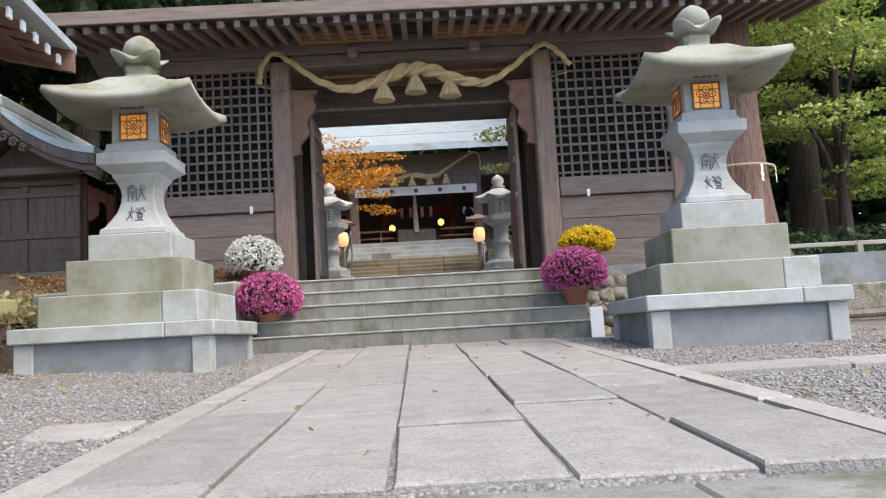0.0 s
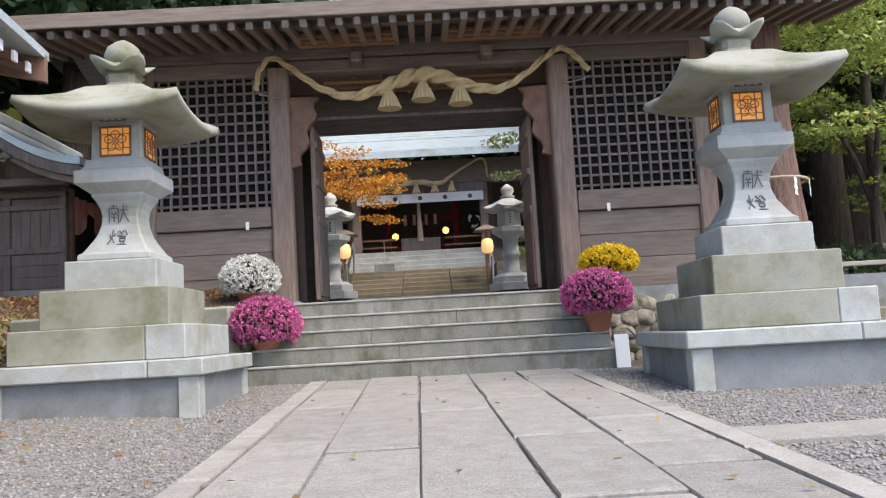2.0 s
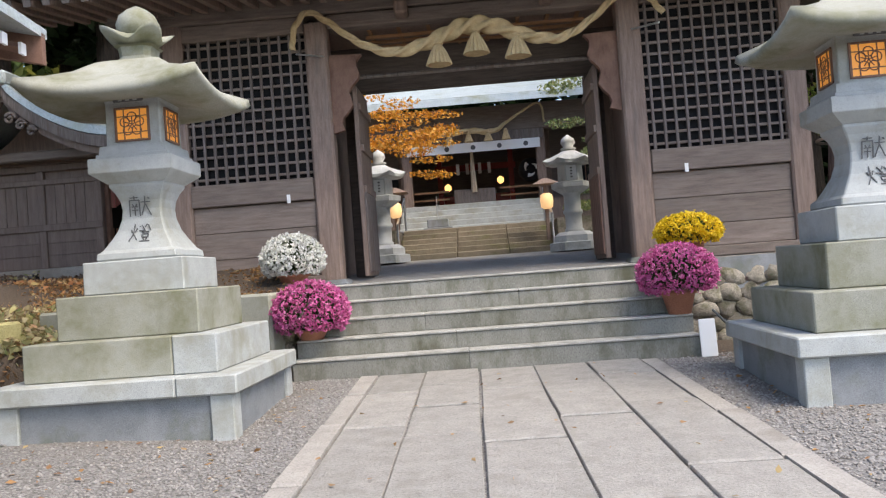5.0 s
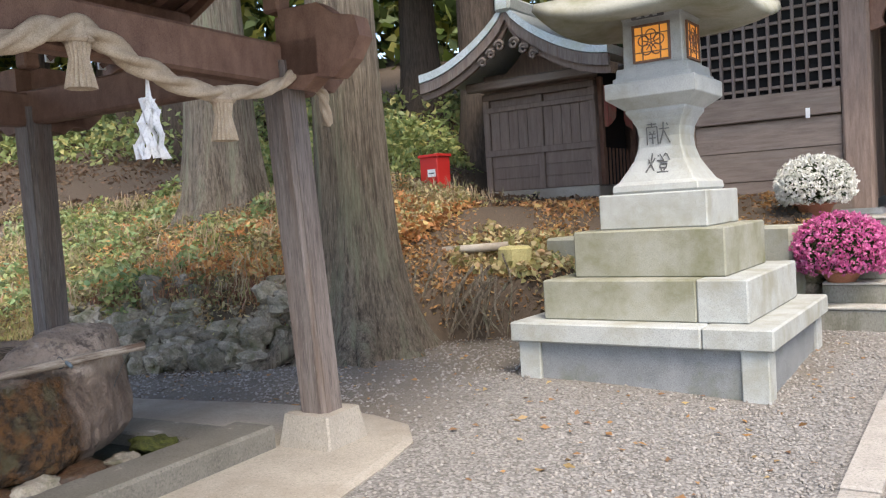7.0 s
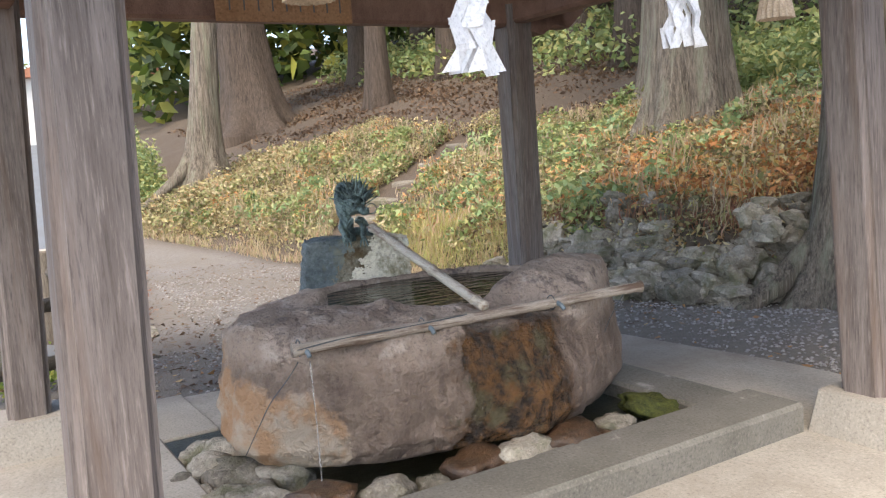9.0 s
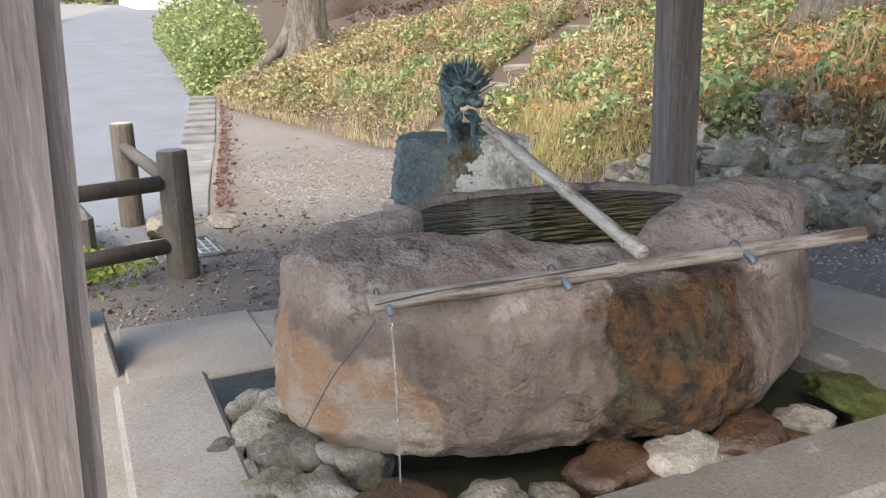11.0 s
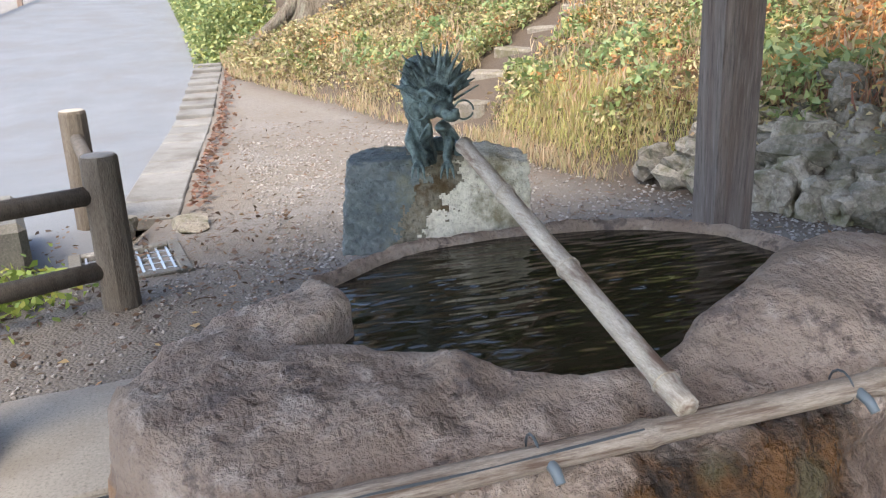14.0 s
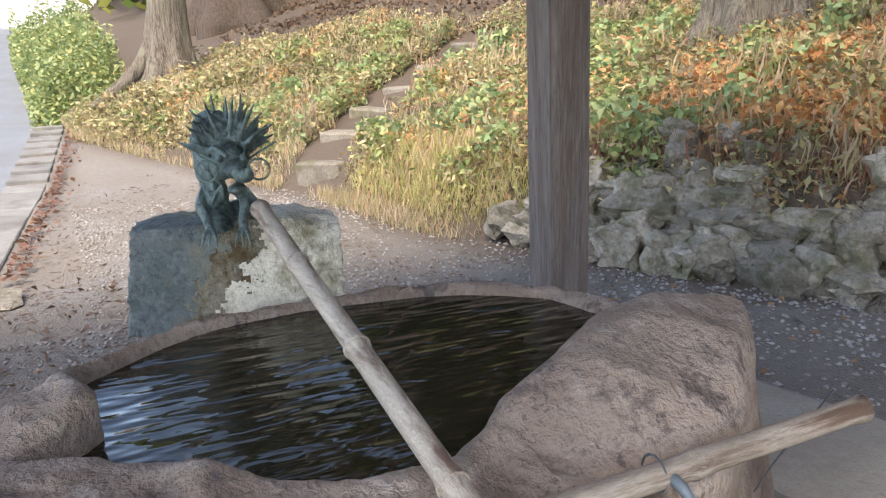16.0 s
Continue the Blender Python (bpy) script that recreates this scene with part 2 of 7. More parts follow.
def basin_rock():
    """Pinkish brown boulder: coarse pitted grain, a wet rusty streak down the front and an ochre broken face."""
    m = bpy.data.materials.new("brown basin rock")
    m.use_nodes = True
    n, l = m.node_tree.nodes, m.node_tree.links
    p = n["Principled BSDF"]
    geo = n.new("ShaderNodeNewGeometry")
    pos = geo.outputs["Position"]

    def nz(scale, detail=6.0, rough=0.6, stretch=None):
        q = n.new("ShaderNodeTexNoise")
        q.inputs["Scale"].default_value, q.inputs["Detail"].default_value, q.inputs["Roughness"].default_value = scale, detail, rough
        if stretch:
            mp = n.new("ShaderNodeMapping")
            mp.inputs["Scale"].default_value = stretch
            l.new(pos, mp.inputs["Vector"])
            l.new(mp.outputs["Vector"], q.inputs["Vector"])
        else:
            l.new(pos, q.inputs["Vector"])
        return q.outputs["Fac"]

    def op(kind, a, b=0.0, c=0.0):
        q = n.new("ShaderNodeMath")
        q.operation = kind
        for s, v in zip(q.inputs, (a, b, c)):
            if hasattr(v, "links"):
                l.new(v, s)
            else:
                s.default_value = v
        return q.outputs[0]

    def rng(f, lo, hi):
        q = n.new("ShaderNodeMapRange")
        q.interpolation_type = "SMOOTHSTEP"
        q.inputs["From Min"].default_value, q.inputs["From Max"].default_value = lo, hi
        l.new(f, q.inputs["Value"])
        return q.outputs["Result"]

    def mix(f, u, v):
        q = n.new("ShaderNodeMix")
        q.data_type = "RGBA"
        for s, val in ((q.inputs[0], f), (q.inputs[6], u), (q.inputs[7], v)):
            if hasattr(val, "links"):
                l.new(val, s)
            else:
                s.default_value = val if isinstance(val, float) else (*val, 1)
        return q.outputs[2]

    xyz = n.new("ShaderNodeSeparateXYZ")
    l.new(pos, xyz.inputs[0])
    big, mid, pit = nz(2.2), nz(9.0), nz(55.0, 5.0, 0.7)
    col = mix(rng(big, 0.35, 0.65), (0.275, 0.203, 0.155), (0.43, 0.335, 0.265))
    col = mix(rng(mid, 0.50, 0.70), col, (0.47, 0.385, 0.32))
    col = mix(rng(nz(6.0, 8.0, 0.75), 0.54, 0.64), col, (0.16, 0.122, 0.105))
    col = mix(op("MULTIPLY", rng(pit, 0.5, 0.7), 0.5), col, (0.10, 0.08, 0.07))
    # Lower flank is browned: its shade, with some stain, is put into the colour.
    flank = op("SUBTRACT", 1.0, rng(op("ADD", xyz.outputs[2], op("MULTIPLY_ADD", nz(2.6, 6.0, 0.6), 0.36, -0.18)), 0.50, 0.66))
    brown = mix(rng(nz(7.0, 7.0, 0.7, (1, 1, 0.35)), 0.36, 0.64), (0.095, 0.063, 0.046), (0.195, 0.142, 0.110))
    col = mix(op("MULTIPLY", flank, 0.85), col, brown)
    wob = op("MULTIPLY_ADD", nz(3.5, 6.0, 0.65), 0.7, -0.35)
    streak = op("MULTIPLY_ADD", nz(9.0, 4.0, 0.6, (1, 1, 0.2)), 0.25, -0.125)
    yy = op("ADD", op("ADD", xyz.outputs[1], wob), streak)
    band = op("MULTIPLY", rng(yy, 4.56, 4.64), op("SUBTRACT", 1.0, rng(yy, 5.10, 5.32)))
    front = op("MULTIPLY", rng(xyz.outputs[0], -5.56, -5.46), op("SUBTRACT", 1.0, rng(op("ADD", xyz.outputs[2], op("MULTIPLY", wob, 0.3)), 0.60, 0.66)))
    rust = op("MULTIPLY", band, front)
    rc = mix(rng(nz(11.0, 6.0, 0.7), 0.35, 0.65), (0.022, 0.014, 0.009), (0.125, 0.060, 0.021))
    rc = mix(rng(nz(5.0), 0.55, 0.68), rc, (0.075, 0.062, 0.032))
    col = mix(rust, col, rc)
    oc = op("MULTIPLY", op("SUBTRACT", 1.0, rng(op("ADD", op("ADD", xyz.outputs[1], wob), op("MULTIPLY", xyz.outputs[2], 0.55)), 4.14, 4.22)), op("SUBTRACT", 1.0, rng(op("ADD", xyz.outputs[2], wob), 0.50, 0.58)))
    ocol = mix(rng(nz(6.0), 0.4, 0.62), (0.34, 0.20, 0.11), (0.38, 0.31, 0.24))
    col = mix(oc, col, ocol)
    l.new(col, p.inputs["Base Color"])
    rough = op("MULTIPLY_ADD", rust, -0.55, 0.82)
    l.new(rough, p.inputs["Roughness"])
    h = op("ADD", op("ADD", op("MULTIPLY", mid, 1.5), op("MULTIPLY", pit, 0.45)), op("MULTIPLY", nz(22.0, 5.0, 0.65), 1.1))
    bp = n.new("ShaderNodeBump")
    bp.inputs["Strength"].default_value, bp.inputs["Distance"].default_value = 1.0, 0.034
    l.new(h, bp.inputs["Height"])
    l.new(bp.outputs["Normal"], p.inputs["Normal"])
    return m


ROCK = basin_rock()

GROUND = bpy.data.materials.new("gravel and earth")


def build_ground_material(m):
    """Grey gravel with leaf litter; brown forest soil on the slope, by a painted mask."""
    m.use_nodes = True
    n, l = m.node_tree.nodes, m.node_tree.links
    p = n["Principled BSDF"]
    geo = n.new("ShaderNodeNewGeometry")

    def tex(kind, scale, out, **kw):
        q = n.new(kind)
        q.inputs["Scale"].default_value = scale
        for k, v in kw.items():
            q.inputs[k].default_value = v
        l.new(geo.outputs["Position"], q.inputs["Vector"])
        return q.outputs[out]

    def mix(f, u, v):
        q = n.new("ShaderNodeMix")
        q.data_type = "RGBA"
        for s, val in ((q.inputs[0], f), (q.inputs[6], u), (q.inputs[7], v)):
            if hasattr(val, "links"):
                l.new(val, s)
            else:
                s.default_value = val if isinstance(val, float) else (*val, 1)
        return q.outputs[2]

    def rng(f, lo, hi):
        q = n.new("ShaderNodeMapRange")
        q.inputs["From Min"].default_value, q.inputs["From Max"].default_value = lo, hi
        l.new(f, q.inputs["Value"])
        return q.outputs["Result"]

    stones = tex("ShaderNodeTexVoronoi", 55.0, "Color")
    dist = tex("ShaderNodeTexVoronoi", 55.0, "Distance")
    bw = n.new("ShaderNodeRGBToBW")
    l.new(stones, bw.inputs[0])
    gravel = mix(bw.outputs[0], (0.085, 0.08, 0.074), (0.315, 0.302, 0.288))
    gravel = mix(rng(dist, 0.55, 0.9), gravel, (0.10, 0.09, 0.085))
    big = tex("ShaderNodeTexNoise", 0.9, "Fac", Detail=8.0)
    earth = mix(tex("ShaderNodeTexNoise", 14.0, "Fac", Detail=8.0), (0.105, 0.09, 0.075), (0.19, 0.167, 0.143))
    dirtmask = n.new("ShaderNodeVertexColor")
    dirtmask.layer_name = "soil"
    sep = n.new("ShaderNodeSeparateColor")
    l.new(dirtmask.outputs["Color"], sep.inputs[0])
    add = n.new("ShaderNodeMath")
    add.operation = "MULTIPLY_ADD"
    l.new(big, add.inputs[0])
    add.inputs[1].default_value = 0.9
    l.new(sep.outputs[0], add.inputs[2])
    col = mix(rng(add.outputs[0], 0.62, 1.0), gravel, earth)
    litter = mix(tex("ShaderNodeTexNoise", 30.0, "Fac", Detail=6.0), (0.04, 0.029, 0.021), (0.10, 0.073, 0.051))
    col = mix(rng(sep.outputs[1], 0.2, 0.8), col, litter)
    l.new(col, p.inputs["Base Color"])
    p.inputs["Roughness"].default_value = 0.9
    bp = n.new("ShaderNodeBump")
    bp.inputs["Strength"].default_value, bp.inputs["Distance"].default_value, bp.invert = 0.7, 0.012, True
    l.new(dist, bp.inputs["Height"])
    l.new(bp.outputs["Normal"], p.inputs["Normal"])


build_ground_material(GROUND)


# ---- helpers of this scene ----
def part(name, bm, material, parent=None, label="", smooth=False):
    me = bpy.data.meshes.new(name)
    bmesh.ops.recalc_face_normals(bm, faces=bm.faces)
    if smooth:
        for f in bm.faces:
            f.smooth = True
    bm.to_mesh(me)
    bm.free()
    me.materials.append(material)
    ob = new(name, me)
    ob.parent = parent
    return tagged(ob, label)


def thing(name, m, label, category, group="", kind=""):
    ob = new(name)
    ob.empty_display_size = 0.1
    ob.matrix_basis = m if isinstance(m, Matrix) else Matrix.Translation(m)
    return tagged(ob, label, category, group, kind)


def single(name, bm, material, m, label, category, group="", kind="", smooth=False):
    ob = part(name, bm, material, None, "", smooth)
    ob.matrix_basis = m if isinstance(m, Matrix) else Matrix.Translation(m)
    return tagged(ob, label, category, group, kind)


def box(x0, x1, y0, y1, z0, z1, bevel=0.0, bm=None, m=None):
    bm = bm or bmesh.new()
    r = bmesh.ops.create_cube(bm, size=1.0, matrix=Matrix.Translation(((x0 + x1) / 2, (y0 + y1) / 2, (z0 + z1) / 2)) @ Matrix.Diagonal((abs(x1 - x0), abs(y1 - y0), abs(z1 - z0), 1)))
    vs = r["verts"]
    if bevel:
        es = list({e for v in vs for e in v.link_edges})
        q = bmesh.ops.bevel(bm, geom=es, offset=bevel, segments=1, affect="EDGES", profile=0.6)
        vs = q["verts"]
    if m:
        bmesh.ops.transform(bm, matrix=m, verts=list({v for v in vs}))
    return bm


def loft(rings, bm=None, cap=True, closed=False):
    """Skin between rings of points."""
    bm = bm or bmesh.new()
    vs = [[bm.verts.new(p) for p in r] for r in rings]
    k = len(vs[0])
    pairs = list(zip(vs, vs[1:])) + ([(vs[-1], vs[0])] if closed else [])
    for a, b in pairs:
        for i in range(k):
            bm.faces.new((a[i], a[(i + 1) % k], b[(i + 1) % k], b[i]))
    if cap and not closed:
        bm.faces.new(list(reversed(vs[0])))
        bm.faces.new(vs[-1])
    return bm


def square_ring(h, z, cut=0.0, h2=None):
    h2 = h if h2 is None else h2
    if not cut:
        return [(-h, -h2, z), (h, -h2, z), (h, h2, z), (-h, h2, z)]
    c = cut
    return [(-h + c, -h2, z), (h - c, -h2, z), (h, -h2 + c, z), (h, h2 - c, z), (h - c, h2, z), (-h + c, h2, z), (-h, h2 - c, z), (-h, -h2 + c, z)]


def circle(r, z, n=16, cx=0.0, cy=0.0, wob=0.0, k=5, ph=0.0):
    return [(cx + r * (1 + wob * math.cos(k * a + ph)) * math.cos(a), cy + r * (1 + wob * math.cos(k * a + ph)) * math.sin(a), z) for a in (2 * math.pi * i / n for i in range(n))]


def tube(points, radius, n=8, bm=None, twist=0.0, lobes=0, depth=0.0):
    """A round bar along points; radius a number or a function of 0..1; lobes and twist make a laid rope."""
    pts = [Vector(p) for p in points]
    rings, up = [], Vector((0, 0, 1))
    for i, p in enumerate(pts):
        d = (pts[min(i + 1, len(pts) - 1)] - pts[max(i - 1, 0)]).normalized()
        s = d.cross(up)
        s = s.normalized() if s.length > 1e-3 else Vector((1, 0, 0))
        u = s.cross(d)
        f = i / (len(pts) - 1)
        r = radius(f) if callable(radius) else radius
        rings.append([p + (s * math.cos(a) + u * math.sin(a)) * r * (1 + depth * math.cos(lobes * a - twist * i)) for a in (2 * math.pi * k / n for k in range(n))])
    return loft(rings, bm)


def curve_pts(ctrl, n):
    """Smooth points through control points (Catmull-Rom)."""
    c = [Vector(p) for p in ctrl]
    c = [c[0] * 2 - c[1]] + c + [c[-1] * 2 - c[-2]]
    out, segs = [], len(c) - 3
    for i in range(n):
        f = i / (n - 1) * segs
        k = min(int(f), segs - 1)
        t = f - k
        a, b, d, e = c[k:k + 4]
        out.append(0.5 * ((2 * b) + (d - a) * t + (2 * a - 5 * b + 4 * d - e) * t * t + (3 * b - a - 3 * d + e) * t ** 3))
    return out


def extrude_poly(poly, depth, axis="y", at=0.0):
    """A flat outline (u, z) given thickness along an axis."""
    bm = bmesh.new()
    if axis == "y":
        a, b = [(u, at, z) for u, z in poly], [(u, at + depth, z) for u, z in poly]
    else:
        a, b = [(at, u, z) for u, z in poly], [(at + depth, u, z) for u, z in poly]
    va, vb = [bm.verts.new(p) for p in a], [bm.verts.new(p) for p in b]
    k = len(poly)
    for i in range(k):
        bm.faces.new((va[i], va[(i + 1) % k], vb[(i + 1) % k], vb[i]))
    bm.faces.new(list(reversed(va)))
    bm.faces.new(vb)
    return bm


def boulder(sx, sy, sz, seed, sub=2, rough=0.25, flat=0.0):
    bm = bmesh.new()
    bmesh.ops.create_icosphere(bm, subdivisions=sub, radius=1)
    off = Vector((seed * 3.7, seed * 1.3, -seed * 2.1))
    for v in bm.verts:
        p = v.co.copy()
        k = 1 + rough * noise.noise(p * 1.3 + off) * 1.6 + rough * 0.5 * noise.noise(p * 3.1 + off)
        q = Vector((math.copysign(abs(p.x) ** 0.75, p.x), math.copysign(abs(p.y) ** 0.75, p.y), math.copysign(abs(p.z) ** 0.75, p.z)))
        v.co = Vector((q.x * sx, q.y * sy, q.z * sz)) * k
        if flat and v.co.z < -flat * sz:
            v.co.z = -flat * sz
    return bm


def leaves(name, centres, size, material, seed=0, up=0.0, spread=0.4, wide=0.55, blade=False):
    """One mesh of many small leaves at the centres (numpy n x 3)."""
    rs = np.random.RandomState(seed)
    c = np.asarray(centres, float)
    k = len(c)
    a = rs.normal(size=(k, 3))
    a /= np.linalg.norm(a, axis=1, keepdims=True)
    b = rs.normal(size=(k, 3))
    b[:, 2] *= 1 - up
    a[:, 2] *= 1 - up
    if blade:
        a = np.stack([a[:, 0] * 0.35, a[:, 1] * 0.35, np.ones(k)], 1)
    b -= a * np.sum(a * b, 1, keepdims=True) / np.maximum(np.sum(a * a, 1, keepdims=True), 1e-6)
    a /= np.linalg.norm(a, axis=1, keepdims=True)
    b /= np.linalg.norm(b, axis=1, keepdims=True)
    s = size * (1 + spread * rs.uniform(-1, 1, size=(k, 1)))
    fold = rs.normal(size=(k, 3)) * s * 0.2
    v = np.stack([c - a * s, c + b * s * wide + fold, c + a * s, c - b * s * wide + fold], 1).reshape(-1, 3)
    me = bpy.data.meshes.new(name)
    me.vertices.add(4 * k)
    me.vertices.foreach_set("co", v.ravel())
    me.loops.add(4 * k)
    me.loops.foreach_set("vertex_index", np.arange(4 * k, dtype=np.int32))
    me.polygons.add(k)
    me.polygons.foreach_set("loop_start", np.arange(0, 4 * k, 4, dtype=np.int32))
    me.update(calc_edges=True)
    me.materials.append(material)
    return new(name, me)


def pebbles(name, centres, size, material, seed=0):
    """One mesh of many small angular stones."""
    rs = np.random.RandomState(seed)
    c = np.asarray(centres, float)
    k = len(c)
    o = np.array([(1, 0, 0), (-1, 0, 0), (0, 1, 0), (0, -1, 0), (0, 0, 1), (0, 0, -1)], float)
    t = np.array([(4, 0, 2), (4, 2, 1), (4, 1, 3), (4, 3, 0), (5, 2, 0), (5, 1, 2), (5, 3, 1), (5, 0, 3)])
    s = size * rs.uniform(0.5, 1.5, (k, 1, 1)) * rs.uniform(0.7, 1.2, (k, 6, 1))
    an = rs.uniform(0, 6.28, k)
    rot = np.stack([np.cos(an), -np.sin(an), np.sin(an), np.cos(an)], 1).reshape(k, 2, 2)
    v = o[None] * s * np.array([1.2, 0.9, 0.7])
    v[:, :, :2] = np.einsum("kij,knj->kni", rot, v[:, :, :2])
    v += rs.normal(size=v.shape) * size * 0.12 + c[:, None, :]
    f = (t[None] + 6 * np.arange(k)[:, None, None]).reshape(-1, 3)
    me = bpy.data.meshes.new(name)
    me.vertices.add(6 * k)
    me.vertices.foreach_set("co", v.ravel())
    me.loops.add(24 * k)
    me.loops.foreach_set("vertex_index", f.ravel().astype(np.int32))
    me.polygons.add(8 * k)
    me.polygons.foreach_set("loop_start", np.arange(0, 24 * k, 3, dtype=np.int32))
    me.update(calc_edges=True)
    me.materials.append(material)
    return new(name, me)


# ---- the lie of the land ----
FOOT_X = [-60, -19, -16, -13.1, -11, -9, -7.6, -6.9, -6.2, -5.2, -4.2, -2.6, 4, 60]
FOOT_Y = [3.5, 4.9, 6.3, 7.1, 7.3, 7.9, 8.4, 9.2, 10.3, 10.9, 11.4, 12.0, 12.0, 12.0]


def ease(a, b, x):
    t = min(1.0, max(0.0, (x - a) / (b - a)))
    return t * t * (3 - 2 * t)


def path_z(y):
    return -0.15 + 0.045 * (min(max(y, 2.9), 11.4) - 8.75)


def land(x, y):
    """Height of the ground."""
    zp = path_z(y)
    if y < 2.9:
        zp -= 1.0 * min(1.0, (2.9 - y) / 2.4) + 0.08
    w = ease(1.7, 4.0, -x)
    gf = max(-0.05 - 0.022 * (-4.2 - x), -0.19) if x < -4.2 else -0.06
    z = zp * (1 - w) + gf * w
    d = y - float(np.interp(x, FOOT_X, FOOT_Y))
    if x < -2.4 and d > 0:
        steep = float(np.interp(x, [-20, -14, -10.5, -9.5, -7.2, -6.4, -5, -2.5], [0.1, 0.25, 0.3, 0.55, 0.5, 0.45, 0.6, 1.0]))
        z += steep * ease(0, 0.35, d) + 0.31 * min(d, 7) + 0.24 * min(max(d - 7, 0), 30)
        if x > -11 and d > 1.2:
            z = min(z, 1.30 + 0.14 * max(0, -x - 7.2) + 0.45 * max(0, -x - 8.6) + 0.02 * d)
    elif x >= -2.4 and x < 2.3 and y > 11.9:
        z = min(z, 0.0)
    elif x >= 2.3 and y > 11.6:
        z = zp if y < 13.2 else 0.0
    return z + 0.085 * min(max(-x - 15.5, 0.0), 60.0)


# ---- ground, road, path ----
def build_ground():
    xs = sorted(set([-400, -200, -120, -80] + [round(-60 + 1.0 * i, 2) for i in range(45)] + [round(-15 + 0.2 * i, 2) for i in range(100)] + [5 + 0.5 * i for i in range(30)] + [22, 30, 45, 70, 120, 200, 400]))
    ys = sorted(set([-400, -200, -100, -60, -40, -25, -15, -10, -7] + [-5 + 0.5 * i for i in range(14)] + [round(2 + 0.2 * i, 2) for i in range(65)] + [15 + 0.6 * i for i in range(40)] + [40, 44, 50, 60, 80, 120, 200, 400]))
    verts, cols = [], []
    for y in ys:
        for x in xs:
            z = land(x, y)
            d = y - float(np.interp(x, FOOT_X, FOOT_Y))
            if -60 < x < 25 and -8 < y < 60:
                z += 0.02 * noise.noise(Vector((x * 1.1, y * 1.1, 0))) + (0.10 * noise.noise(Vector((x * 0.6, y * 0.6, 4))) if x < -2.4 and d > 0.4 else 0)
            if x < -9.5 and y < max(3.5, float(np.interp(-x, [9.4, 12, 15.5, 20, 30, 45, 60], [3.2, 3.38, 3.7, 4.1, 4.6, 6.0, 9.0])) + 0.05):
                z = min(z, -0.24 + 0.085 * max(-x - 15.5, 0)) - (0.12 if x < -10 else 0)
            verts.append((x, y, z))
            soil = 0.62 * ease(3.3, 5.4, -x) * (1 - ease(6.5, 8.5, -x)) if x > -8.5 else 0.05
            soil = max(soil, 0.6 * ease(7.5, 9.5, y) * ease(1.5, 2.5, abs(x)) * 0.8 if x > -8 else 0)
            if -9.6 < x < -7.2 and 1.5 < y < 4.6:
                soil = 0.7
            elif -19 < x <= -6.4 and y > 3.4:
                soil = 0.50 + 0.2 * ease(5.4, 6.4, y) * ease(13.5, 11.5, -x)
            lit = 1.0 if (x < -2.4 and d > 0.0) else 0.75 * ease(0.9, 0.0, -d) if x < -2.4 else 0.0
            if x > 2.3:
                lit = ease(10.5, 12, y)
            cols.append((soil, lit, 0, 1))
    nx = len(xs)
    faces = [(j * nx + i, j * nx + i + 1, (j + 1) * nx + i + 1, (j + 1) * nx + i) for j in range(len(ys) - 1) for i in range(nx - 1)]
    me = bpy.data.meshes.new("ground")
    me.from_pydata(verts, [], faces)
    me.polygons.foreach_set("use_smooth", [True] * len(faces))
    at = me.color_attributes.new("soil", "FLOAT_COLOR", "POINT")
    at.data.foreach_set("color", [c for q in cols for c in q])
    me.materials.append(GROUND)
    return tagged(new("ground", me), "grey gravel ground with brown leaf litter up the slope", "ground", kind="structure")


build_ground()


def build_road():
    bm = bmesh.new()
    edge = [(-9.4, 3.2), (-12, 3.38), (-15.5, 3.7), (-20, 4.1), (-30, 4.6), (-45, 6.0), (-60, 9.0)]
    far = [(-7.6, -2.6), (-12, -2.4), (-15.5, -2.2), (-20, -1.8), (-30, -1.2), (-45, 0.0), (-60, 2.6)]
    a = [bm.verts.new((x, y, -0.2 + 0.085 * max(-x - 15.5, 0))) for x, y in edge]
    b = [bm.verts.new((x, y, -0.2 + 0.085 * max(-x - 15.5, 0))) for x, y in far]
    for i in range(len(a) - 1):
        bm.faces.new((a[i], a[i + 1], b[i + 1], b[i]))
    r = bmesh.ops.extrude_face_region(bm, geom=list(bm.faces))
    bmesh.ops.translate(bm, vec=(0, 0, -0.15), verts=[v for v in r["geom"] if isinstance(v, bmesh.types.BMVert)])
    tagged(part("road", bm, ASPHALT), "pale grey asphalt lane bending past the wood", "road", kind="structure")
    gutter = thing("pavement", (0, 0, 0), "row of flat concrete gutter slabs beside the lane", "pavement", kind="structure")
    for i in range(17):
        x0 = -10.7 - 0.6 * i
        y0 = float(np.interp(-x0, [9.4, 12, 16, 20, 30], [3.2, 3.38, 3.75, 4.1, 4.6]))
        sl = 0.09
        bm = box(-0.295, 0.295, 0.0, 0.5, -0.1, 0.0, 0.012)
        ob = part("slab", bm, SLAB_GREY, gutter)
        ob.matrix_basis = pose(x0 - 0.3, y0, -0.165 + 0.006 * math.sin(i * 2.1) + 0.085 * max(-x0 - 15.2, 0), 0, 0, -math.degrees(sl) * 0.9)


build_road()


